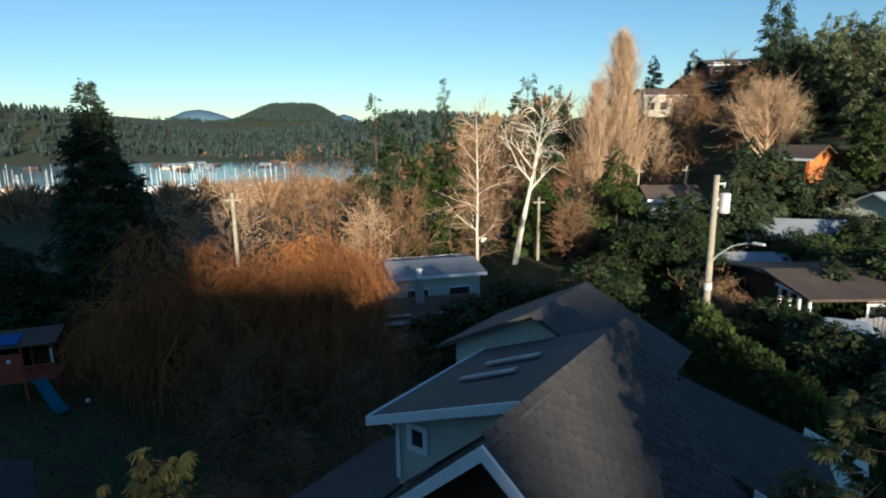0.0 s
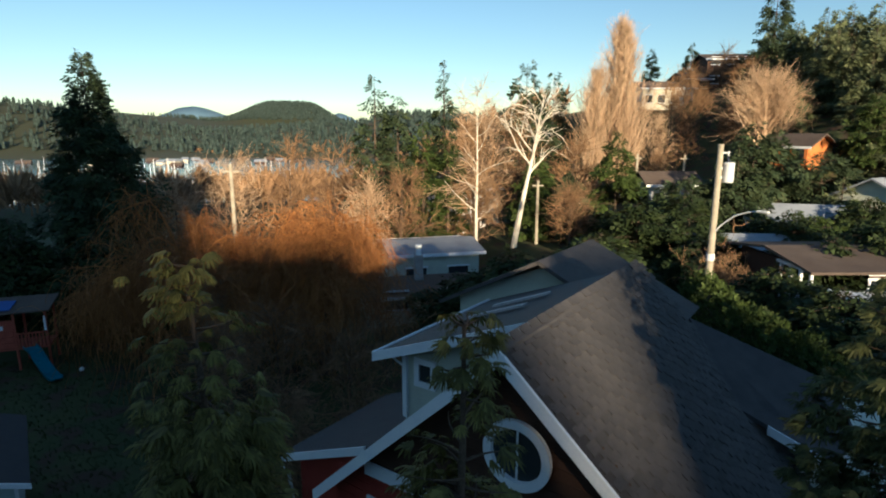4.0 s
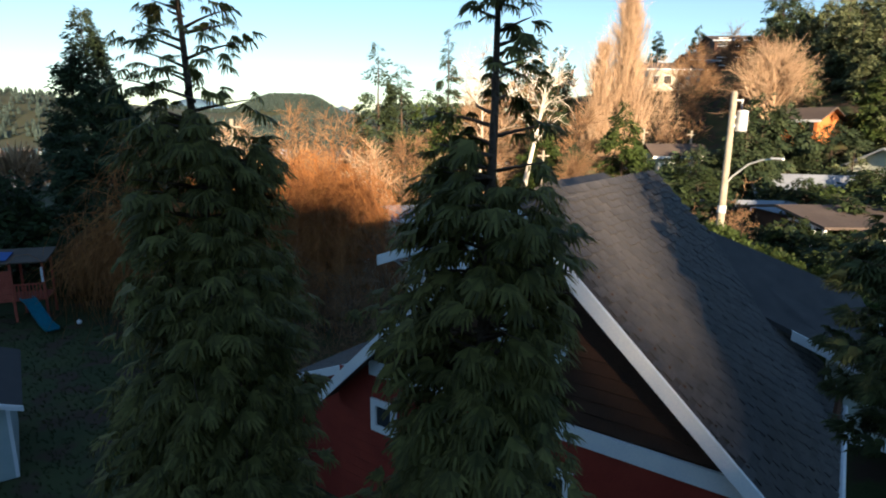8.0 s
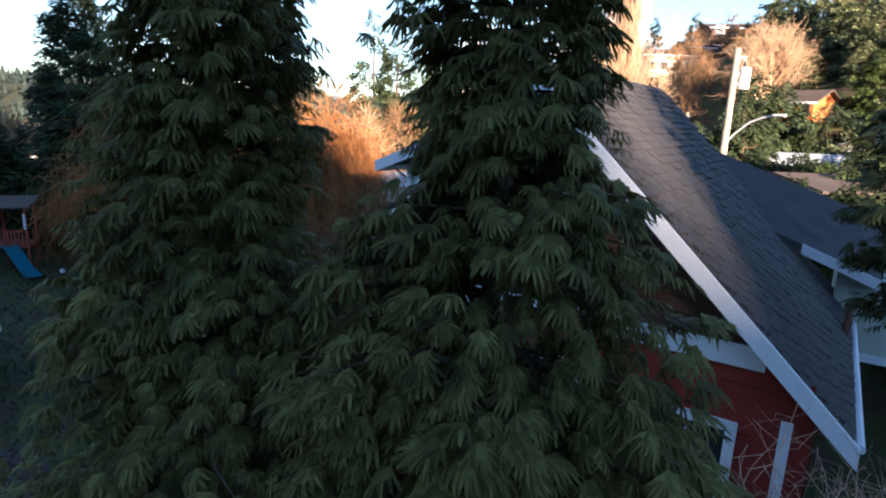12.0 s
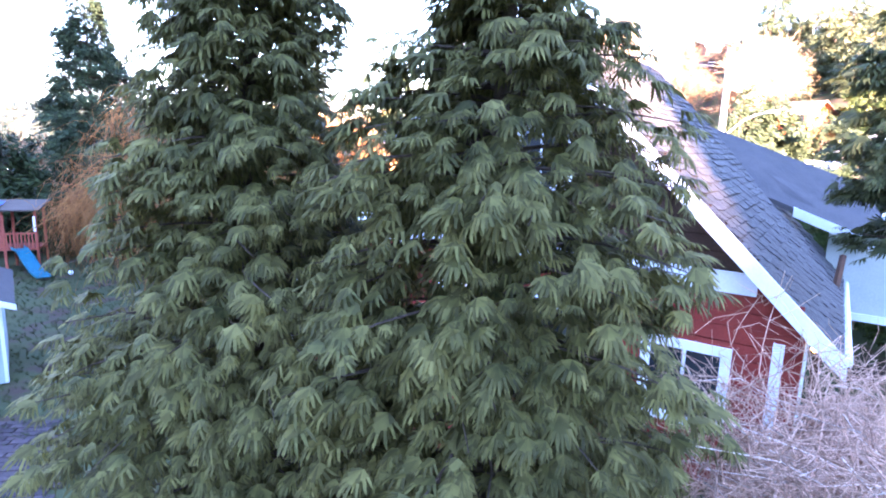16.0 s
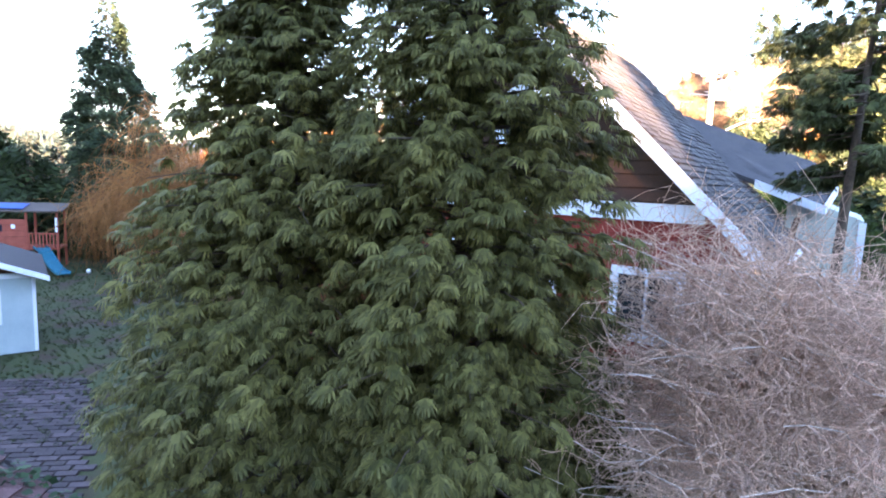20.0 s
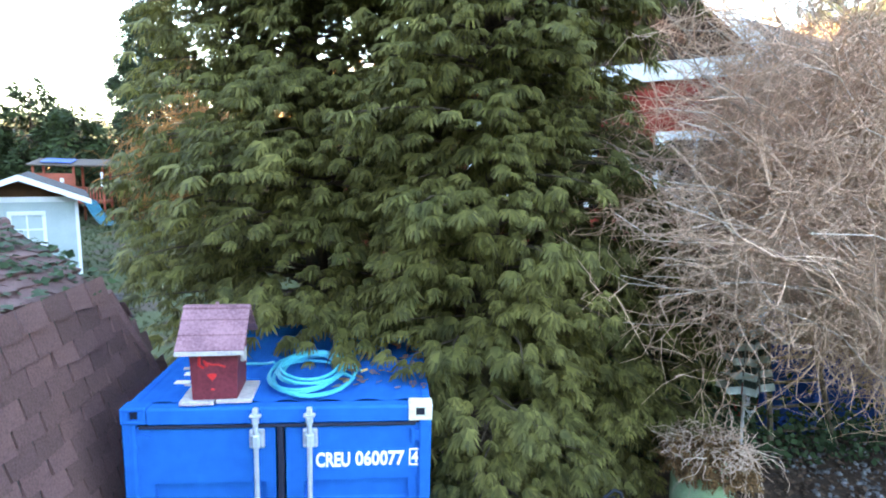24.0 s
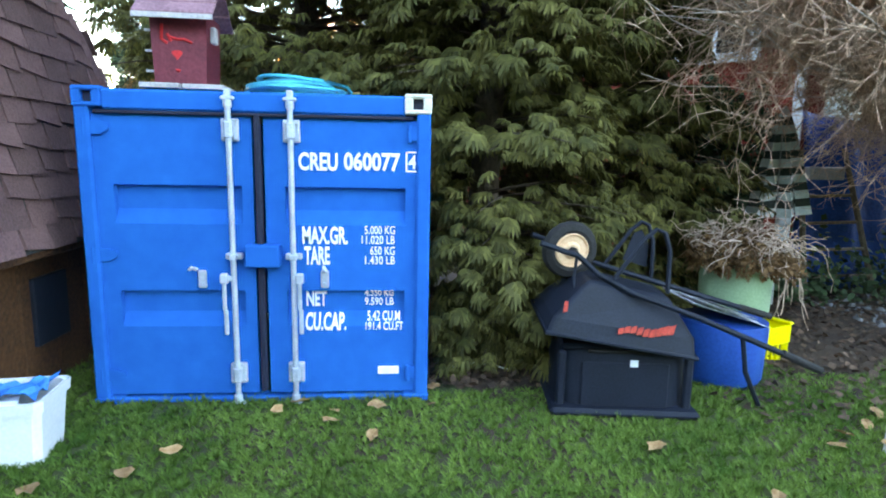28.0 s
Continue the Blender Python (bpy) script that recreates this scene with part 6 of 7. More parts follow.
def simple_house(label, x, y, turn, w, d, h, rise, wall_m, roof_m, windows=3, over=0.4, flat=False, storeys=1):
    """A gabled house: walls, two roof slopes, fascia, windows and a door."""
    z = zg(x, y) - 0.3
    hs = thing("house", label, "house", "houses of the neighbourhood", at=pose(x, y, z, 0, 0, turn))
    for n_, c, s in (("front_wall", (0, -d / 2, h / 2), (w, 0.2, h)), ("back_wall", (0, d / 2, h / 2), (w, 0.2, h)), ("side_wall", (w / 2 - 0.1, 0, h / 2), (0.2, d - 0.2, h)), ("side_wall", (0.1 - w / 2, 0, h / 2), (0.2, d - 0.2, h))):
        part(n_, Build().box(c, s), wall_m, hs)
    for sx in (-1, 1):
        part("gable", Build().prism([(sx * (w / 2 - 0.1), -d / 2, h), (sx * (w / 2 - 0.1), d / 2, h), (sx * (w / 2 - 0.1), 0, h + rise)], (-0.12 * sx, 0, 0)), wall_m, hs)
    for sy in (-1, 1):
        e = d / 2 + over
        ze = h - rise * over / (d / 2)
        part("roof_slope", Build().prism([(-w / 2 - over, 0, h + rise + 0.1), (w / 2 + over, 0, h + rise + 0.1), (w / 2 + over, sy * e, ze + 0.1), (-w / 2 - over, sy * e, ze + 0.1)], (0, 0, -0.12)), roof_m, hs)
        part("fascia", Build().box((0, sy * (e + 0.02), ze + 0.02), (w + 2 * over, 0.04, 0.2)), M_TRIM, hs)
    for s in range(storeys):
        for i in range(windows):
            cx = -w / 2 + w * (i + 0.5) / windows
            zc = 1.5 + 2.6 * s
            win = part("window", Build().box((cx, -d / 2 - 0.105, zc), (min(1.3, w / windows * 0.55), 0.03, 1.0)), M_GLASS, hs)
            for sz in (-0.55, 0.55):
                part("frame", Build().box((cx, -d / 2 - 0.1, zc + sz), (min(1.5, w / windows * 0.62), 0.07, 0.1)), M_TRIM, win)
    return hs


simple_house("pale house with grey roof half hidden by shrubs", 24.5, 30.5, -12, 6, 4.5, 2.2, 0.9, M_CREAM, M_GREYROOF)
simple_house("low grey house with a pale grey roof", 32.5, 35, -25, 6, 4.6, 2.4, 1.2, M_PALE_WALL, M_GREYROOF)
simple_house("house with a blue-grey roof beside dark trees", 40.5, 34.5, 20, 6.5, 4.6, 2.6, 1.2, M_PALE_WALL, M_GREYROOF)
simple_house("small cream house with grey roof among trees", 27.5, 45, 5, 7, 5, 2.3, 1.0, M_CREAM, M_GREYROOF)
simple_house("sunlit white house behind dark evergreens", 27.0, 42.8, -10, 4, 4, 4.6, 0.8, M_MAST, M_BROWNROOF)
simple_house("bright orange house on the wooded slope", 39.8, 43.5, -68, 3.6, 3.8, 2.2, 0.9, M_ORANGE, M_BROWNROOF, storeys=1)
simple_house("cream hillside house catching the sun", 45.0, 77, -10, 7, 6, 3.0, 1.0, M_CREAM, M_BROWNROOF, 4)
simple_house("small dark house on the hill crest", 50.0, 78, 0, 4, 4, 2.4, 0.8, M_BROWN_WALL, M_BROWNROOF, 2)
simple_house("dark brown two-storey house on the hill crest", 56.5, 78, -14, 9, 6, 4.4, 0.9, M_BROWN_WALL, M_BROWNROOF, 4, storeys=2)
simple_house("flat-looking grey house beyond the willow", 5.8, 35.5, 6, 5.5, 5, 2.9, 0.4, M_PALE_WALL, M_GREYROOF, 2)
simple_house("low house with long pale roof edge", 4.6, 31.0, 4, 6.5, 4, 1.8, 0.5, M_CREAM, M_BROWNROOF, 2)
simple_house("white house glimpsed between bare trees", 11.5, 53, 20, 5, 5, 4.5, 1.5, M_MAST, M_BROWNROOF, 2)
ch = thing("chimney", "pale chimney pot on a brick stack", "chimney", at=(4.6, 30.6, 1.2))
part("stack", Build().box((0, 0, 1.4), (0.5, 0.5, 2.8), 0.03), M_CONCRETE, ch)
part("pot", Build().lathe([(0.16, 2.8), (0.14, 3.2), (0.2, 3.25), (0.2, 3.4)], (0, 0, 0), 14), M_TRIM, ch)

# porch house across the street
ph = thing("porch_house", "low brown house with white porch posts and fence", "house", at=pose(21.4, 20.2, zg(21.4, 20.2) - 0.2, 0, 0, -8))
part("front_wall", Build().box((6.3, 0.1, 1.0), (7.4, 0.2, 2.2)), M_DARKWOOD, ph)
part("porch_back", Build().box((1.4, 2.6, 1.0), (2.6, 0.2, 2.2)), M_BROWN_WALL, ph)
part("side_wall", Build().box((0.1, 4.4, 1.0), (0.2, 3.4, 2.2)), M_BROWN_WALL, ph)
part("roof", Build().prism([(-0.5, -0.6, 2.05), (10.4, -0.6, 2.05), (10.4, 3.2, 2.55), (-0.5, 3.2, 2.55)], (0, 0, 0.12)), M_BROWNROOF, ph)
part("roof", Build().prism([(-0.5, 6.8, 2.05), (10.4, 6.8, 2.05), (10.4, 3.2, 2.55), (-0.5, 3.2, 2.55)], (0, 0, 0.12)), M_BROWNROOF, ph)
for i in range(4):
    part("porch_post", Build().box((0.0, 0.1 + 0.75 * i, 1.0), (0.14, 0.14, 2.1), 0.01), M_TRIM, ph, "white porch post")
part("porch_beam", Build().box((0, 1.3, 2.02), (0.16, 2.8, 0.14)), M_TRIM, ph)
for x0 in (3.3, 6.0):
    win = part("window", Build().box((x0, -0.02, 1.2), (1.3, 0.05, 0.9)), M_GLASS, ph)
    for dx, dz, sx, sz in ((0, 0.5, 1.6, 0.14), (0, -0.48, 1.6, 0.1), (-0.7, 0, 0.12, 0.86), (0.7, 0, 0.12, 0.86)):
        part("frame", Build().box((x0 + dx, -0.04, 1.2 + dz), (sx, 0.06, sz)), M_TRIM, win, "white window frame")
part("trim_board", Build().box((6.2, -0.05, 1.95), (7.4, 0.06, 0.16)), M_TRIM, ph)
fence = thing("fence", "weathered vertical board fence in front of the porch house", "fence", at=pose(22.6, 18.9, zg(22.6, 18.9) - 0.1, 0, 0, -8))
for i in range(34):
    part("board", Build().box((i * 0.2, 0, 0.6 + 0.03 * (i % 3)), (0.17, 0.03, 1.2), 0.004), M_PLANK, fence)
part("rail", Build().box((3.3, 0.04, 0.9), (6.7, 0.05, 0.08)), M_PLANK, fence)

car = thing("car", "white hatchback parked beyond the hedge", "car", at=pose(20.9, 17.6, zg(20.9, 17.6) - 0.05, 0, 0, 55))
b = Build()
sec = [(-2.0, 0.35), (-2.05, 0.75), (-1.3, 0.92), (-0.75, 1.42), (0.75, 1.46), (1.6, 1.0), (2.0, 0.9), (2.05, 0.4)]
b.prism([(x, -0.82, z) for x, z in sec], (0, 1.64, 0))
body = part("body", b, M_MAST, car, "white painted body")
mod = body.modifiers.new("round", "BEVEL")
mod.width, mod.segments = 0.12, 3
for sy in (-1, 1):
    part("side_glass", Build().prism([(-1.05, sy * 0.825, 0.98), (-0.7, sy * 0.825, 1.34), (0.7, sy * 0.825, 1.38), (1.3, sy * 0.825, 1.0)], (0, sy * 0.012, 0)), M_GLASS, car)
part("windscreen", Build().prism([(-1.26, -0.66, 0.98), (-0.84, -0.62, 1.38), (-0.84, 0.62, 1.38), (-1.26, 0.66, 0.98)], (-0.03, 0, 0.02)), M_GLASS, car)
for x in (-1.3, 1.3):
    for sy in (-1, 1):
        wl = part("wheel", Build().lathe([(0.17, -0.1), (0.3, -0.1), (0.32, 0), (0.3, 0.1), (0.17, 0.1)], (x, sy * 0.76, 0.32), 20, "y"), M_RUBBER, car, smooth=True)
        part("rim", Build().lathe([(0.03, 0.06), (0.17, 0.1)], (x, sy * 0.78, 0.32), 16, "y"), M_STEEL, wl)

# utility pole with transformer and street lamp
up_ = thing("utility_pole", "weathered wooden utility pole with transformer and street lamp", "utility pole", at=(15.98, 19.85, zg(15.98, 19.85) - 0.3))
zt = 10.58 - zg(15.98, 19.85) + 0.3
part("pole", Build().cyl((0, 0, 0), (0, 0, zt), 0.17, 0.12, 12), M_POLE, up_, smooth=True)
tr = part("transformer", Build().lathe([(0.2, -0.42), (0.22, -0.4), (0.22, 0.32), (0.23, 0.34), (0.2, 0.4), (0.05, 0.43)], (0.34, -0.16, zt - 1.15), 18), M_STEEL, up_, "pale grey transformer can", True)
part("bushing", Build().lathe([(0.03, 0.42), (0.05, 0.5), (0.03, 0.58), (0.04, 0.66)], (0.28, -0.16, zt - 1.15), 10), M_BLUE_DARK, tr)
for dz in (1.0, 1.35):
    part("bracket", Build().box((0.14, -0.08, zt - dz), (0.2, 0.06, 0.08)), M_STEEL, up_)
part("cutout", Build().box((0.2, -0.1, zt - 0.35), (0.3, 0.06, 0.06)).cyl((0.32, -0.12, zt - 0.3), (0.28, -0.12, zt - 0.6), 0.03), M_STEEL, up_)
part("lamp_arm", Build().tube([(0, 0, zt - 3.75), (0.12, -0.3, zt - 3.35), (0.35, -0.85, zt - 2.85), (0.55, -1.35, zt - 2.65), (0.72, -1.8, zt - 2.58)], 0.035, 8), M_STEEL, up_, "curved steel lamp arm", True)
part("lamp_head", Build().box((0.76, -1.9, zt - 2.58), (0.2, 0.5, 0.1), 0.04, Euler((0, 0, 0.38)).to_matrix()), M_STEEL, up_)
part("pole_band", Build().cyl((0, 0, zt - 4.9), (0, 0, zt - 4.6), 0.175, n=12), M_STEEL, up_)


for px, py, zt2 in ((15.2, 41.0, 7.4), (26.5, 47.0, 9.2), (-5.5, 30.0, 9.4), (33.0, 50.0, 9.0)):
    p2 = thing("utility_pole", "plain wooden utility pole among bare trees", "utility pole", at=(px, py, zg(px, py) - 0.3))
    part("pole", Build().cyl((0, 0, 0), (0, 0, zt2 - zg(px, py) + 0.3), 0.13, 0.1, 10), M_POLE, p2)
    part("cross_arm", Build().box((0, 0, zt2 - zg(px, py) - 0.1), (0.9, 0.08, 0.1)), M_POLE, p2)

# hedge along the street
rng = np.random.default_rng(61)
hedge = thing("hedge", "clipped mixed green hedge along the street", "hedge", at=(0, 0, 0))
line = np.array([(15.2, 19.3), (14.5, 17), (14.1, 13), (13.6, 9.8), (13.0, 6.0), (12.6, 2.0)])
n = 15000
t = rng.uniform(0, 5, n)
i = t.astype(int)
c = line[i] + (line[i + 1] - line[i]) * (t - i)[:, None]
a = rng.uniform(0, 2 * np.pi, n)
rr = rng.uniform(0.75, 1.05, n)
wob = 1 + 0.18 * np.sin(t * 9) + 0.1 * np.sin(t * 23)
pos = np.stack([c[:, 0] + 0.95 * np.cos(a) * rr, c[:, 1] + rng.normal(0, 0.1, n), height(c[:, 0], c[:, 1]) + 0.9 + 1.0 * np.sin(a) * rr * wob], 1)
dirs = np.stack([np.cos(a), rng.normal(0, 0.6, n), np.sin(a) + 0.2], 1) + rng.normal(0, 0.35, (n, 3))
v, f = scatter(SPRAY_FAR, pos, frames_from(dirs, rng.normal(0, 1, (n, 3))), rng.uniform(0.14, 0.3, n))
part("foliage", fast_mesh("foliage", v, f, M_HEDGE), None, hedge, kind="stuff")
for k in range(40):
    q = line[k // 8] + (line[k // 8 + 1] - line[k // 8]) * ((k % 8) / 8)
    part("stem", Build().tube([(q[0], q[1], zg(*q) - 0.1), (q[0] + 0.1 * math.sin(k), q[1], zg(*q) + 0.6), (q[0] + 0.2 * math.sin(k), q[1] + 0.1, zg(*q) + 1.3)], 0.04, 5, 0.5), M_BARK, hedge)

# the dark fir and the weeping willow
conifer("fir_tree", -14.9, 36.5, zg(-14.9, 36.5), 15.6, 3.7, M_FIR, "dark dense fir standing above the willow", 71, limbs=240, per=44, leaf=0.58, bare=0.03, template=SPRAY_FAR, profile=0.18, rise=0.2)


def willow(label, x, y, h, r, seed, curtains, material=M_WILLOW):
    """A weeping willow: arching limbs and long hanging twigs."""
    rng = np.random.default_rng(seed)
    z0 = zg(x, y)
    root = thing("willow_tree", label, "tree", at=(x, y, z0))
    big, fine = [], []
    tl = wander(rng, np.array([0, 0, -0.2]), np.array([0.05, 0, 1.0]), h * 0.45, 6, 0, 0.2)
    v, f = sticks([(tl, 0.38, 0.24)], 8)
    part("trunk", fast_mesh("trunk", v, f, M_BARK, True), None, root)
    for i in range(curtains):
        a = i * 2.4 + rng.uniform(-0.3, 0.3)
        reach = r * rng.uniform(0.25, 1.0) ** 0.6
        topz = h * (0.8 + 0.13 * math.sin(3 * a + seed) + 0.07 * math.sin(7 * a)) * rng.uniform(0.82, 1.1) * (1 - 0.5 * (reach / r) ** 2)
        s = np.linspace(0, 1, 10)[:, None]
        p0, p2 = tl[-1], np.array([reach * np.cos(a), reach * np.sin(a), topz * (0.86 - 0.3 * reach / r)])
        p1 = np.array([0.45 * reach * np.cos(a), 0.45 * reach * np.sin(a), topz * 1.24])
        ln = (1 - s) ** 2 * p0 + 2 * s * (1 - s) * p1 + s * s * p2 + np.cumsum(rng.normal(0, 0.09, (10, 3)), 0)
        big.append((ln, 0.06, 0.018))
        for _ in range(int(rng.integers(8, 30))):
            u = rng.uniform(0.3, 1)
            q = ln[int(u * 8.99)] + rng.normal(0, 0.12, 3)
            d = np.array([np.cos(a), np.sin(a), 0.35]) + rng.normal(0, 0.7, 3)
            sl = wander(rng, q, d, rng.uniform(0.8, 2.2), 6, 1.2, 0.9)
            fine.append((sl, 0.016, 0.008))
            for _ in range(6):
                w0 = sl[rng.integers(1, 6)]
                fine.append((wander(rng, w0, rng.normal(0, 0.5, 3) + [0, 0, -0.3], rng.uniform(0.7, min(3.8, h * 0.42)), 7, 3.0, 0.8), 0.009, 0.005))
    v, f = sticks(big, 5)
    part("limb_mass", fast_mesh("limb_mass", v, f, material, True), None, root, kind="stuff")
    v, f = sticks(fine, 3)
    part("twig_mass", fast_mesh("twig_mass", v, f, material), None, root, kind="stuff")


willow("large leafless weeping willow with orange-brown hanging twigs", -6.8, 27.0, 8.4, 6.8, 72, 66)
willow("leafless weeping willow with glowing orange hanging twigs", -0.6, 24.5, 10.4, 3.4, 73, 46)

# birches
bare_tree("birch_tree", 13.2, 40.6, zg(13.2, 40.6), 11.8, "white-barked birch with heavy pruned limbs", 81, M_BIRCH, M_BIRCH, 0.27, first=0.5, limbs=13, limb_len=0.46, angle=0.7, subs=5, twigs=2, twig_len=1.3, twig_r=0.018, lean=(0.16, 0.02), limb_r=0.55)
bare_tree("birch_tree", 9.3, 36.5, zg(9.3, 36.5), 12.5, "slender birch with thin bare branches", 82, M_POPLAR, M_BIRCH, 0.13, first=0.3, limbs=16, limb_len=0.3, angle=0.9, subs=6, twigs=5, twig_len=0.9, twig_r=0.012)
# poplar
bare_tree("poplar_tree", 26.8, 51.5, zg(26.8, 51.5), 17.9, "tall leafless columnar poplar glowing in low sun", 83, M_POPLAR, M_POPLAR, 0.36, first=0.05, limbs=150, limb_len=0.5, angle=0.36, taper=1.0, flare=0.5, subs=10, twigs=4, twig_len=1.2, droop=-0.6, twig_droop=-0.6, twig_r=0.014, limb_r=0.3)
bare_tree("poplar_tree", 23.8, 51.0, zg(23.8, 51), 13.5, "lower leafless poplar beside the tall one", 84, M_POPLAR, M_POPLAR, 0.22, first=0.05, limbs=80, limb_len=0.46, angle=0.36, taper=0.95, flare=0.5, subs=10, twigs=4, twig_len=1.1, droop=-0.6, twig_droop=-0.6, twig_r=0.014, limb_r=0.3)
# rounded bare maple on the slope
bare_tree("maple_tree", 40.5, 49.0, zg(40.5, 49.0) - 0.6, 6.6, "rounded leafless maple on the slope", 85, M_POPLAR, M_POPLAR, 0.35, first=0.12, limbs=44, limb_len=0.82, angle=0.7, flare=0.7, subs=12, twigs=6, twig_len=1.4, twig_r=0.013, droop=-0.3)

for k, (x, y, h, r, m, lab) in enumerate((
        (2.8, 46.0, 15.0, 2.6, M_FIR, "tall fir with an uneven crown"), (4.6, 45.0, 13.2, 2.4, M_FIR, "dark fir beside a taller one"), (8.6, 46.5, 15.8, 1.9, M_FIR, "tall pointed fir against the sky"), (6.4, 43.0, 11.0, 2.4, M_HEDGE, "yellow-green ivy-clad conifer catching low sun"),
        (8.3, 42.5, 10.0, 2.0, M_HEDGE, "yellow-green conifer catching the sun"), (18.0, 54.0, 15.5, 4.2, M_FIR, "broad dark pine behind the birch"), (21.5, 56.0, 15.0, 3.2, M_FIR, "broad fir behind the poplar"),
        (22.2, 42.0, 8.8, 2.5, M_HEDGE, "yellow-green cedar in front of the poplar"), (16.0, 44.0, 6.8, 2.2, M_HEDGE, "rounded evergreen beside the birch"), (18.5, 43.0, 5.5, 2.3, M_FIR, "dark rounded evergreen beside the birch"),
        (29.0, 36.5, 7.5, 3.0, M_FIR, "dense dark evergreen above the street"), (32.5, 39.5, 8.5, 3.2, M_FIR, "dense dark evergreen on the slope"), (35.5, 41.0, 6.5, 2.8, M_FIR, "dark evergreen below the orange house"), (26.0, 38.0, 5.5, 2.6, M_FIR, "low dark evergreen above the street"),
        (43.5, 40.0, 6.0, 2.2, M_HEDGE, "small conifer beside the orange house"), (50.5, 62.0, 13.5, 3.0, M_FIR, "fir behind the rounded maple"), (52.5, 82.0, 7.5, 1.6, M_FIR, "lone fir on the hill crest"), (47.0, 84.0, 8.0, 1.5, M_FIR, "lone pointed fir on the skyline"),
        (21.5, 27.5, 3.6, 2.4, M_CEDAR2, "dark evergreen shrub by the street"), (26.5, 27.5, 3.2, 2.3, M_CEDAR2, "dark evergreen shrub by the street"), (29.0, 30.5, 4.2, 2.6, M_CEDAR2, "dark evergreen shrub between houses"), (31.0, 31.0, 3.6, 2.4, M_HEDGE, "green shrub between two houses"), (35.5, 31.5, 4.6, 2.8, M_CEDAR2, "dark evergreen between two houses"), (24.0, 35.0, 4.5, 2.6, M_CEDAR2, "dark evergreen behind a pale house"), (37.0, 37.5, 5.5, 2.6, M_FIR, "dark fir between the houses"), (19.5, 33.0, 4.4, 2.6, M_CEDAR2, "dark evergreen near the birch"), (22.0, 31.0, 4.0, 2.4, M_CEDAR2, "dark evergreen near the street"), (24.5, 22.5, 3.6, 2.2, M_CEDAR2, "dark shrub behind the porch house"), (28.0, 22.0, 4.6, 2.6, M_CEDAR2, "dark evergreen behind the porch house"), (31.0, 27.0, 4.0, 2.5, M_CEDAR2, "dark evergreen beside the street"),
        (17.8, 14.8, 2.6, 1.7, M_CEDAR2, "dark evergreen bush behind the hedge"), (19.6, 12.6, 3.0, 1.9, M_CEDAR2, "dark evergreen bush behind the hedge"), (17.4, 11.2, 2.6, 1.8, M_CEDAR2, "dark evergreen bush behind the hedge"), (16.6, 8.4, 2.8, 2.0, M_CEDAR2, "dark evergreen bush behind the hedge"), (18.2, 18.4, 2.6, 1.6, M_CEDAR2, "dark evergreen bush near the utility pole"), 
        (9.0, 25.5, 4.8, 2.6, M_CEDAR2, "dark evergreen bush behind the house"), (12.2, 24.0, 4.6, 2.8, M_CEDAR2, "dark evergreen bush behind the house"), (14.2, 27.0, 4.2, 2.6, M_CEDAR2, "dark evergreen bush near the street"), (6.5, 26.5, 3.6, 2.2, M_CEDAR2, "dark bush beside a low house"),
        (-21.0, 33.5, 8.0, 3.4, M_CEDAR2, "dark evergreen behind the play tower"), (-17.5, 31.5, 6.5, 2.8, M_CEDAR2, "dark evergreen behind the play tower"), (-25.0, 33.0, 8.5, 3.6, M_CEDAR2, "dark evergreen at the lawn's end"), (-13.3, 31.5, 5.5, 2.6, M_CEDAR2, "dark evergreen beside the lawn"), (-10.2, 30.0, 4.0, 2.2, M_CEDAR2, "dark bush at the end of the lawn"), (-29.0, 30.0, 9.0, 3.8, M_CEDAR2, "tall dark evergreen at the garden's edge"), (-12.6, 36.5, 7.5, 2.8, M_FIR, "smaller dark fir beside the tall one"))):
    conifer("conifer_tree", x, y, zg(x, y), h, r, m, lab, 100 + k, limbs=76, per=24, leaf=0.24 * r ** 0.5 + 0.1 * r, bare=0.04, template=SPRAY_FAR, profile=0.3 if h > 2.2 * r else 0.6)

# bare brown trees of the middle distance
for k, (x, y, h) in enumerate(((-8.5, 45, 8.5), (-4.5, 47, 9.5), (-1.0, 44, 9.0), (1.6, 38.5, 6.5), (4.2, 39.5, 7.0), (11.0, 45.5, 9.5), (12.8, 48, 10.5), (15.5, 48, 9.0), (19.8, 46, 7.5), (-12.5, 44, 7.0), (10.2, 41.5, 6.0), (17.0, 38.5, 4.5), (33.5, 58, 8.0), (38.0, 62, 8.5), (42.0, 66, 7.5), (36.0, 70, 8.0), (30.0, 64, 9.0))):
    bare_tree("bare_tree", x, y, zg(x, y), h, "leafless russet-brown tree in the middle distance", 200 + k, M_BRUSH if k % 3 else M_POPLAR, M_BARK, 0.14, first=0.12, limbs=22, limb_len=0.5, angle=0.7, subs=8, twigs=4, twig_len=1.2, twig_r=0.017)
# orange and brown shrubs by the street
for k, (x, y, r, m, lab) in enumerate(((28.0, 25.4, 1.9, M_WILLOW, "orange-leaved rounded shrub beside the porch house"), (30.2, 26.2, 1.7, M_WILLOW, "orange-leaved rounded shrub near the porch fence"), (18.6, 22.4, 1.7, M_BRUSH, "brown twiggy shrub by the utility pole"), (20.5, 24.0, 1.5, M_BRUSH, "brown twiggy shrub by the street"), (25.0, 26.0, 1.4, M_BRUSH, "brown shrub before a pale house"))):
    z = zg(x, y)
    twig_shrub("shrub", lab, (x, y, z), (((x, y, z + 1.3 * r), (r, r, r), 22, 16),), 300 + k, m, 0.014)

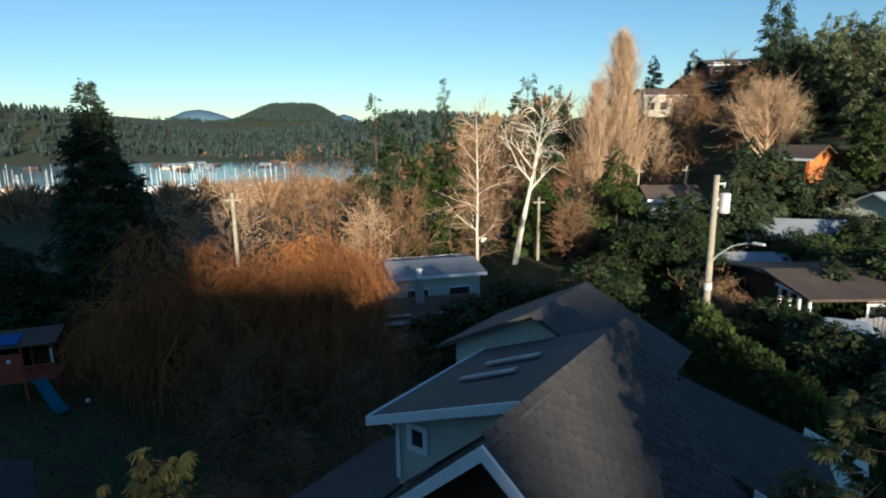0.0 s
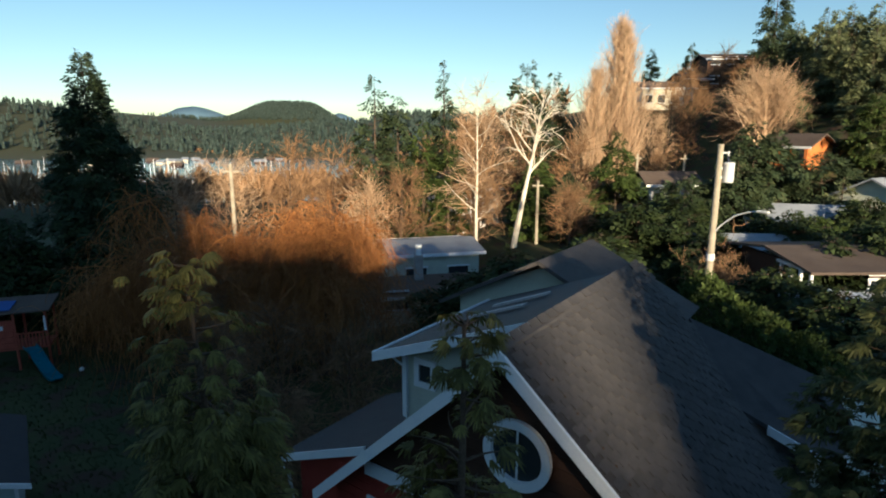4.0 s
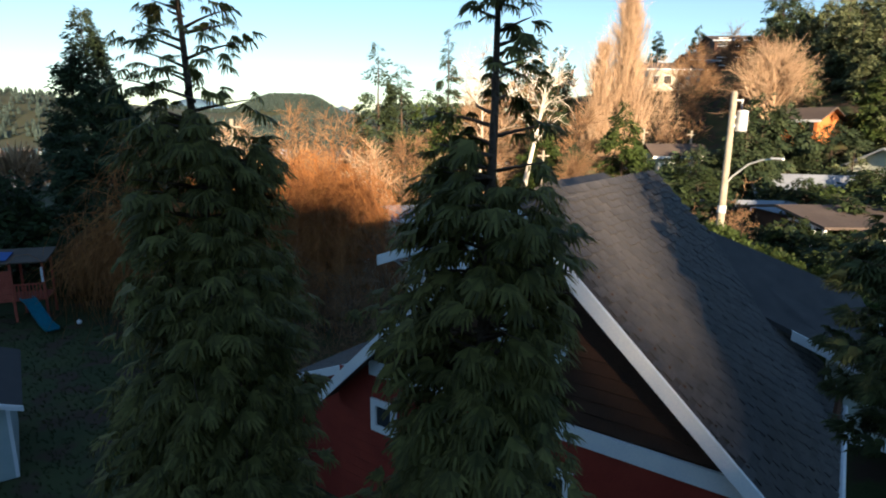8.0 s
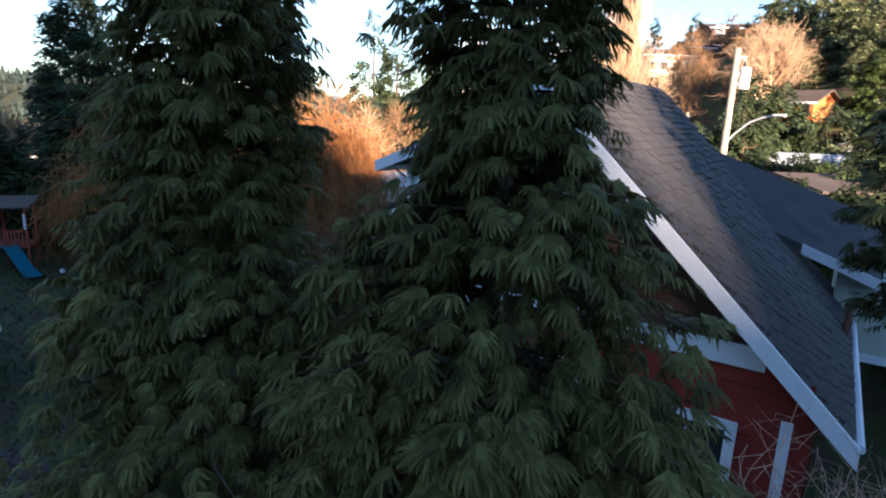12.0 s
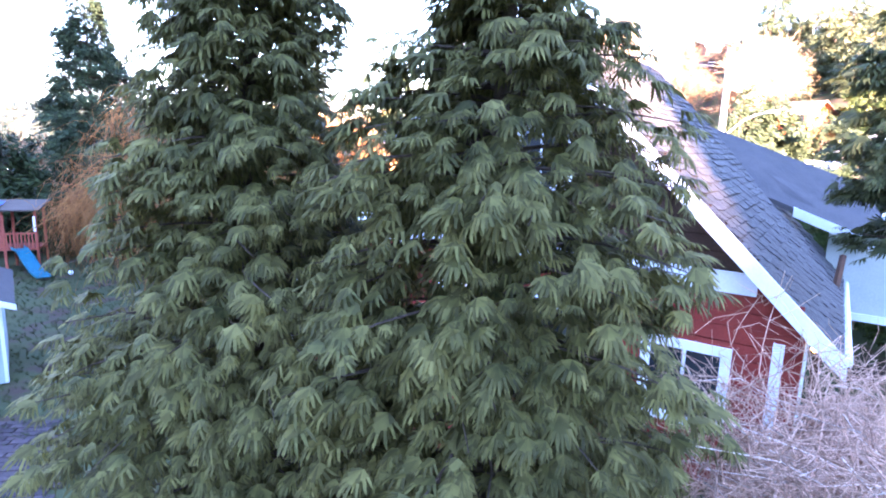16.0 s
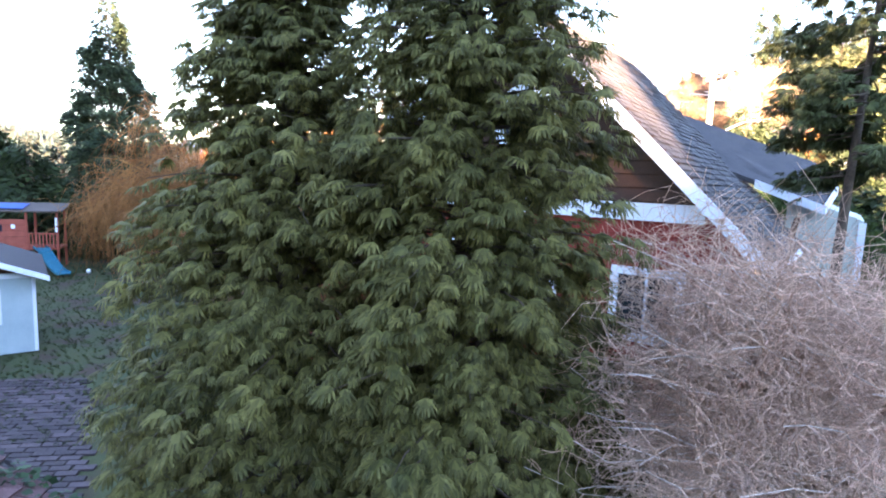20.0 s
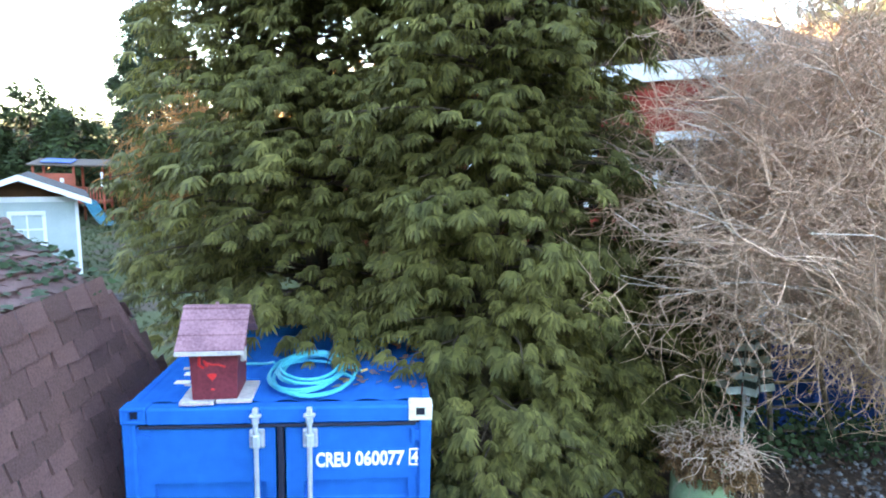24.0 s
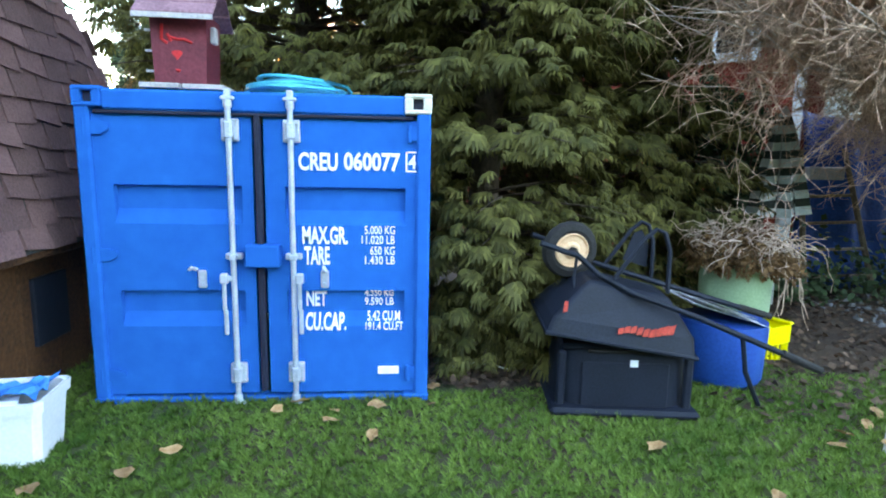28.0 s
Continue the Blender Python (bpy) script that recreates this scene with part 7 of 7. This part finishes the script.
# dark wooded hillside: firs on the crest and the slope, brown brush between
rng = np.random.default_rng(91)
for k in range(120):
    a, d = radians(rng.uniform(33, 52)), rng.uniform(62, 118)
    x, y = d * math.sin(a), d * math.cos(a)
    if a < radians(38) and d > 66 or (x - 40.5) ** 2 + (y - 49) ** 2 < 60 or (x - 39.8) ** 2 + (y - 43.5) ** 2 < 60 or a < radians(42) and d < 74:
        continue
    h = rng.uniform(5, 8.5)
    conifer("conifer_tree", x, y, zg(x, y), h, h * 0.25, M_FIR_HAZED, "fir of the dark wooded hillside", 400 + k, limbs=46, per=15, leaf=0.74, bare=0.04, template=SPRAY_FAR, profile=0.25)
for k in range(30):
    a, d = radians(rng.uniform(27, 41)), rng.uniform(64, 92)
    x, y = d * math.sin(a), d * math.cos(a)
    bare_tree("bare_tree", x, y, zg(x, y) - 0.3, rng.uniform(3, 5.5), "low brown leafless tree on the hillside", 600 + k, M_BRUSH, M_BARK, 0.1, first=0.1, limbs=14, limb_len=0.6, angle=0.8, subs=6, twigs=3, twig_len=1.1, twig_r=0.022)

for k in range(26):
    a, d = radians(rng.uniform(40.5, 52)), rng.uniform(50, 72)
    x, y = d * math.sin(a), d * math.cos(a)
    if (x - 39.8) ** 2 + (y - 43.5) ** 2 < 30:
        continue
    h = rng.uniform(3.5, 6.5)
    conifer("conifer_tree", x, y, zg(x, y), h, h * 0.3, M_FIR_HAZED, "young fir of the dark wooded hillside", 700 + k, limbs=40, per=13, leaf=0.62, bare=0.03, template=SPRAY_FAR, profile=0.35)
# russet brush in the garden behind the cedars
for k, (x, y, h) in enumerate(((-3.4, 17.5, 3.6), (-1.4, 15.2, 3.0), (0.6, 18.4, 3.8), (-2.2, 20.6, 4.2), (1.2, 14.6, 2.8), (-4.8, 21.0, 3.8), (-0.6, 12.6, 2.6), (-5.6, 24.0, 4.4), (2.2, 21.5, 4.4), (-3.0, 13.6, 2.4))):
    bare_tree("bare_shrub", x, y, zg(x, y) - 0.1, h, "dark russet leafless shrub behind the cedars", 800 + k, M_BRUSH, M_BARK, 0.05, first=0.05, limbs=24, limb_len=0.75, angle=0.7, subs=7, twigs=4, twig_len=0.75, twig_r=0.007, droop=0.3, twig_droop=0.8)

# ---- far woods, marina and town ----
def far_tree(k):
    """A low tree of stacked ragged skirts."""
    rng = np.random.default_rng(k)
    v, f = [], []
    for i in range(5):
        z0, z1, r = 0.1 + 0.17 * i, 0.36 + 0.17 * i, 0.3 * (1 - 0.17 * i)
        n, c = 6, len(v)
        v.append((0, 0, min(1.0, z1)))
        for j in range(n):
            a = 2 * np.pi * (j + 0.5 * (i % 2)) / n
            q = r * rng.uniform(0.6, 1.25)
            v.append((q * np.cos(a), q * np.sin(a), z0 + rng.uniform(-0.05, 0.05)))
        f += [(c, c + 1 + j, c + 1 + (j + 1) % n) for j in range(n)]
    return np.array(v), np.array(f)


def far_bare_tree(k):
    """A rounded leafless crown of thin blades that fan out from a short stem."""
    rng = np.random.default_rng(k)
    v, f = [(-0.02, 0, 0), (0.02, 0, 0), (0.015, 0, 0.45), (-0.015, 0, 0.45)], [(0, 1, 2), (0, 2, 3)]
    for _ in range(70):
        d = rng.normal(0, 1, 3)
        d = d / np.linalg.norm(d)
        tip = np.array([0.36, 0.36, 0.36]) * d * rng.uniform(0.65, 1.1) + [0, 0, 0.62]
        foot = tip * rng.uniform(0.3, 0.6) + np.array([0, 0, 0.16])
        n = np.cross(d, rng.normal(0, 1, 3)) * 0.022
        c = len(v)
        v += [tuple(foot - n), tuple(foot + n), tuple(tip)]
        f.append((c, c + 1, c + 2))
    return np.array(v), np.array(f)


# distance haze is mixed into this blue-grey green of the woods
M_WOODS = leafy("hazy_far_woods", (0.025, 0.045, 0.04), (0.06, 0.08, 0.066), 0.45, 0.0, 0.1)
rng = np.random.default_rng(92)
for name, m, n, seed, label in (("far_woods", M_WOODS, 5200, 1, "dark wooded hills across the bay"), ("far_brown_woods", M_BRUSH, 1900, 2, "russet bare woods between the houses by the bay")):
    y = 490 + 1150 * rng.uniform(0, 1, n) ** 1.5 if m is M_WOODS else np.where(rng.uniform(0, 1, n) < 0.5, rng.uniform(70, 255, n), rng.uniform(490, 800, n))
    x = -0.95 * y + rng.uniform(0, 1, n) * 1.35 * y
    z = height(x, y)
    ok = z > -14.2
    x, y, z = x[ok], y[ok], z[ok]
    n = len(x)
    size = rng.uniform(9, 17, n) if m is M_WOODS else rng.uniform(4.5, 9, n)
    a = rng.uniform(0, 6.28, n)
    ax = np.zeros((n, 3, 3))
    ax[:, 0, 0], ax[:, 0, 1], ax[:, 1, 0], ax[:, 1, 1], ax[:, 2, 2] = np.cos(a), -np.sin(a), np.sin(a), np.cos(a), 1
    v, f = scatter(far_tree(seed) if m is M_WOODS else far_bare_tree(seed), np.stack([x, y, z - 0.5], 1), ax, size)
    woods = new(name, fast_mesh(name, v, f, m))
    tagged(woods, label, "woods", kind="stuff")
n = 2600      # woods on the round hill
x, y = rng.normal(-310, 190, n), 2850 + rng.uniform(-250, 120, n)
ax = np.tile(np.eye(3), (n, 1, 1))
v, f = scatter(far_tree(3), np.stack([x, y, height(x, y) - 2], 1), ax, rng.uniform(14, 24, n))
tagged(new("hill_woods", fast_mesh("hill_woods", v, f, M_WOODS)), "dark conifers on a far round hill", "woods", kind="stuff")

# moored boats
def boat(k, x, y):
    rng = np.random.default_rng(500 + k)
    L = rng.uniform(6, 11)
    bt = thing("sailing_boat", "white sailing boat moored in the bay", "boat", "boats of the marina", at=pose(x, y, -15.0, 0, 0, rng.uniform(-25, 25)))
    part("hull", Build().prism([(-L / 2, -L * 0.13, 1.1), (L * 0.2, -L * 0.14, 1.15), (L / 2, 0, 1.35), (L * 0.2, L * 0.14, 1.15), (-L / 2, L * 0.13, 1.1)], (0, 0, -1.2)), M_MAST, bt)
    part("cabin", Build().box((-L * 0.05, 0, 1.5), (L * 0.45, L * 0.17, 0.8), 0.15), M_MAST, bt)
    part("mast", Build().cyl((L * 0.08, 0, 1), (L * 0.08, 0, 1 + L * 1.25), 0.14, 0.08, 6), M_MAST, bt)
    part("boom", Build().cyl((L * 0.08, 0, 2.6), (-L * 0.4, 0, 2.5), 0.14, n=6), M_BLUE_DARK, bt)


rng = np.random.default_rng(93)
for k in range(84):
    g = rng.uniform(0, 1)
    y = rng.uniform(262, 330)
    px = rng.uniform(-0.62, -0.17) if g < 0.8 else rng.uniform(-0.17, -0.1)
    boat(k, px * y, y)
# waterfront buildings
for k in range(34):
    y = rng.uniform(225, 262) if k % 2 else rng.uniform(486, 600)
    x = y * rng.uniform(-0.66, -0.12)
    w, h = rng.uniform(5, 12), rng.uniform(3, 5)
    m = (M_CREAM, M_BROWN_WALL, M_PALE_WALL, M_GREYROOF, M_BROWN_WALL)[int(rng.integers(0, 5))]
    wb = thing("waterfront_building", "small gabled waterfront building by the marina", "building", "waterfront buildings", at=pose(x, y, zg(x, y) - 0.5, 0, 0, rng.uniform(-20, 20)))
    part("walls", Build().box((0, 0, h / 2), (w, 8, h)), m, wb)
    part("roof", Build().prism([(-w / 2 - 0.5, -4.6, h - 0.1), (-w / 2 - 0.5, 4.6, h - 0.1), (-w / 2 - 0.5, 0, h + 2.2)], (w + 1, 0, 0)), M_RED_WALL if k == 7 else (M_GREYROOF if k % 3 else M_BROWNROOF), wb)
    for i in range(int(w / 3)):
        part("window", Build().box((-w / 2 + 1.5 + 3 * i, -4.02, h * 0.55), (1.3, 0.06, 1.4)), M_GLASS, wb)

# ---- lawn, litter and the small pieces ----
rng = np.random.default_rng(95)
bl_v, bl_f = [], []
for i in range(7):
    a, lean, hgt = i * 0.9 + 0.3, 0.25 + 0.11 * i, 1.0 - 0.07 * i
    dx, dy = math.cos(a), math.sin(a)
    k = len(bl_v)
    w = 0.055
    bl_v += [(-dy * w, dx * w, 0), (dy * w, -dx * w, 0), (dx * lean * 0.4 + dy * w * 0.7, dy * lean * 0.4 - dx * w * 0.7, hgt * 0.6), (dx * lean, dy * lean, hgt)]
    bl_f.append((k, k + 1, k + 2, k + 3))
TUFT = (np.array(bl_v), np.array(bl_f))
n = 48000
x, y = rng.uniform(-2.6, 7.5, n), -1.75 + 3.6 * rng.uniform(0, 1, n) ** 1.25
soil = 0.5 * np.sin(x * 1.3) + 0.25 * np.sin(x * 4.1 + y * 3) + 0.9 - 0.3 * np.maximum(0, x - 2.8)
keep = ((np.abs(x) > 1.0) | (y < 0.06)) & ((x < -1.0) & (y < 1.0) | (x >= -1.0) & (y < 0.35 + 0.5 * soil)) & (rng.uniform(0, 1, n) < 0.65 + 0.35 * np.clip(soil + 0.4, 0, 1)) & ((x > -1.42) | (y < -1)) & ~((x > 0.98) & (x < 1.8) & (y > 0.1))
x, y = x[keep], y[keep]
n = len(x)
a = rng.uniform(0, 6.28, n)
ax = np.zeros((n, 3, 3))
ax[:, 0, 0], ax[:, 0, 1], ax[:, 1, 0], ax[:, 1, 1], ax[:, 2, 2] = np.cos(a), -np.sin(a), np.sin(a), np.cos(a), 1
v, f = scatter(TUFT, np.stack([x, y, height(x, y) - 0.004], 1), ax, rng.uniform(0.028, 0.065, n))
tagged(new("grass", fast_mesh("grass", v, f, M_GRASS)), "short damp green lawn grass round the container", "grass", kind="stuff")
n = 6000
x, y = rng.uniform(-16, -3, n), rng.uniform(7, 27, n)
ax = np.tile(np.eye(3), (n, 1, 1))
v, f = scatter(TUFT, np.stack([x, y, height(x, y)], 1), ax, rng.uniform(0.06, 0.13, n))
tagged(new("back_lawn", fast_mesh("back_lawn", v, f, leafy("mossy_lawn", (0.022, 0.036, 0.01), (0.06, 0.072, 0.022), 0.4, 0.2))), "mossy back lawn before the play tower", "grass", kind="stuff")


def leaf_mesh(k):
    """A curled lobed dead leaf."""
    rng = np.random.default_rng(k)
    b = Build()
    n = 10
    vs = [Vector((0, 0, 0.012))]
    for i in range(n):
        a = 2 * math.pi * i / n
        r = (0.05 if i % 2 else 0.041) * rng.uniform(0.8, 1.2)
        vs.append(Vector((r * 1.2 * math.cos(a), r * math.sin(a), 0.012 + rng.uniform(0, 0.022))))
    b.add(vs, [(0, 1 + i, 1 + (i + 1) % n) for i in range(n)])
    return b.mesh("fallen_leaf", M_LITTER)


leaves = [leaf_mesh(k) for k in range(5)]
for i in range(60):
    x, y = rng.uniform(-1.6, 5.5), rng.uniform(-1.4, 0.3)
    if abs(x) < 1 and y > -0.08 or 1.7 < x < 3.4 and y > -0.5:
        continue
    ob = new("fallen_leaf", leaves[i % 5])
    ob.matrix_world = pose(x, y, zg(x, y) + 0.03, rng.uniform(-25, 25), rng.uniform(-25, 25), rng.uniform(0, 360)) @ Matrix.Scale(rng.uniform(0.5, 1.05), 4)
    tagged(ob, "dry curled brown leaf lying in the grass", "leaf", "fallen leaves")
for p, q in (((3.3, -0.75, 0.14), (3.75, -0.35, 0.2)), ((4.4, 0.1, 0.14), (5.1, -0.1, 0.16)), ((1.15, 0.45, 0.16), (1.55, 0.4, 0.16)), ((4.9, 0.9, 0.14), (5.6, 0.75, 0.16))):
    tagged(part("fallen_stick", Build().tube([p, tuple((Vector(p) + Vector(q)) / 2 + Vector((0, 0.03, 0.03))), q], 0.011, 6, 0.6), M_PLANK), "dry fallen stick lying on the ground", "stick", "fallen sticks")
# bare soil, dead leaves and rubble under the shrub
xs, ys = np.linspace(0.99, 9.4, 90), np.linspace(-0.9, 3.0, 44)
gx, gy = np.meshgrid(xs, ys)
edge = np.where(gx < 2.8, 0.12, 0.1 - 0.05 * (gx - 2.8)) + 0.14 * np.sin(gx * 3.1) + 0.08 * np.sin(gx * 7.3)
keep = ((gy > edge)[:-1, :-1]).ravel()
v = np.stack([gx, gy, height(gx, gy) + 0.012 + 0.012 * np.sin(gx * 17 + gy * 9) * np.sin(gy * 13)], 2).reshape(-1, 3)
k = (np.arange(43)[:, None] * 90 + np.arange(89)[None]).ravel()[keep]
M_SOIL = mat("dark_soil", (0.022, 0.013, 0.009), (0.075, 0.045, 0.03), 0.95, 2.5, 60, 0.8)
tagged(new("soil_bed", fast_mesh("soil_bed", v, np.stack([k, k + 1, k + 91, k + 90], 1), M_SOIL, True)), "dark brown bare soil under cedars and shrub", "soil", kind="structure")
n = 9000
x = rng.uniform(1.0, 8.5, n)
y = np.where(x < 2.8, rng.uniform(0.15, 1.6, n), 3.0 - 3.4 * rng.uniform(0, 1, n) ** 1.2)
v, f = scatter(IVY_LEAF, np.stack([x, y, height(x, y) + rng.uniform(0.005, 0.04, n)], 1), frames_from(rng.normal(0, 1, (n, 3)) * [1, 1, 0.2], np.tile([0, 0, 1.0], (n, 1)) + rng.normal(0, 0.4, (n, 3))), rng.uniform(0.03, 0.08, n))
tagged(new("leaf_litter", fast_mesh("leaf_litter", v, f, mat("leaf_litter", (0.035, 0.02, 0.013), (0.12, 0.07, 0.045), 0.85, 9, 40, 0, island=0.6))), "brown leaf litter under the shrub", "leaf litter", kind="stuff")
n = 600
x, y = rng.uniform(5.2, 8.5, n), rng.uniform(1.2, 3.2, n)
cube = (np.array([(i, j, k) for i in (-0.5, 0.5) for j in (-0.5, 0.5) for k in (-0.5, 0.5)], float) * [1, 0.8, 0.6], np.array([(0, 1, 3, 2), (4, 6, 7, 5), (0, 4, 5, 1), (2, 3, 7, 6), (0, 2, 6, 4), (1, 5, 7, 3)]))
d = rng.normal(0, 1, (n, 3))
v, f = scatter(cube, np.stack([x, y, height(x, y) + 0.01], 1), frames_from(d, rng.normal(0, 1, (n, 3))), rng.uniform(0.02, 0.07, n))
tagged(new("gravel", fast_mesh("gravel", v, f, mat("grey_gravel", (0.07, 0.07, 0.075), (0.2, 0.2, 0.21), 0.9, 5, 40, 0.2, island=0.4))), "grey gravel and rubble beside the tarpaulin", "gravel", kind="stuff")
n = 4200      # ivy under the tarpaulin and behind the bins
x, y = rng.uniform(2.6, 7.5, n), rng.uniform(2.2, 3.7, n)
z = height(x, y) + np.abs(rng.normal(0, 0.28, n))
v, f = scatter(IVY_LEAF, np.stack([x, y, z], 1), frames_from(rng.normal(0, 1, (n, 3)) + [0, -0.5, -0.3], np.tile([0, -0.6, 0.8], (n, 1)) + rng.normal(0, 0.4, (n, 3))), rng.uniform(0.05, 0.1, n))
tagged(new("ivy_bank", fast_mesh("ivy_bank", v, f, M_IVY)), "low dark green ivy behind the bins", "ivy", kind="stuff")
# cedar bits lying on the container roof
n = 90
x, y = rng.uniform(0.35, 0.95, n), rng.uniform(0.25, 1.8, n)
v, f = scatter(SPRAY_BIG, np.stack([x, y, np.full(n, ZT + 0.02)], 1), frames_from(rng.normal(0, 1, (n, 3)) * [1, 1, 0.2], np.tile([0, 0, 1.0], (n, 1))), rng.uniform(0.03, 0.09, n))
tagged(new("cedar_litter", fast_mesh("cedar_litter", v, f, M_BRUSH)), "brown cedar litter on the container roof", "leaf litter", kind="stuff")

# ---- shingles ----
L = (hp(0.5, W_R, PEAK - W_R * SLOPE_R) - hp(0, 0, PEAK))
up_r = -(L - U * L.dot(U)).normalized()
n_r = U.cross(up_r).normalized()
n_r = n_r if n_r.z > 0 else -n_r
shingle_course(right_roof, hp(0.02, W_R, PEAK - W_R * SLOPE_R) + n_r * 0.003, U, up_r, n_r, 6.55, 40, 0.14, 0.3, M_SHINGLE, lambda p: p.z > 6.55 and (p - PK).dot(U) < 4.6, seed=7, inside=lambda p: (p - PK).dot(U) > 0.2 + 0.5 * (p - PK).dot(W) / W_R)
part("ridge_cap", Build().tube([hp(0.0, 0, PEAK + 0.0), hp(6.6, 0, PEAK - 0.1)], 0.05, 8), M_SHINGLE, house)
shingle_course(low_slope, A + yy * HY0 + n1 * 0.003, yy, up1, n1, HY1 - HY0, 11, 0.142, 0.25, M_CEDARSHAKE, lambda p: p.y > -1.2, seed=8, lift=0.02, inside=lambda p: p.y < HY1 + (HYK - HY1) * (p.z - A.z) / (Bk.z - A.z) + 0.05)
shingle_course(up_slope, Bk + yy * HY0 + n2 * 0.003, yy, up2, n2, HYC - HY0, 8, 0.15, 0.25, M_CEDARSHAKE, lambda p: p.y > -1.2, seed=9, lift=0.02, inside=lambda p: p.y < HYK + (HYC - HYK) * (p.z - Bk.z) / (C.z - Bk.z) + 0.05)
up3 = Vector((0, HYK - HY1, Bk.z - A.z)).normalized()
n3 = Vector((0, -up3.z, up3.y)) * -1
shingle_course(hip, A + yy * HY1 + Vector((-2.6, 0, 0)) + n3 * 0.004, Vector((1, 0, 0)), up3, n3, 2.6, 12, 0.142, 0.25, M_CEDARSHAKE, lambda p: False, seed=10, lift=0.02, inside=lambda p: p.x < A.x + (Bk.x - A.x) * (p.z - A.z) / (Bk.z - A.z) + 0.02)
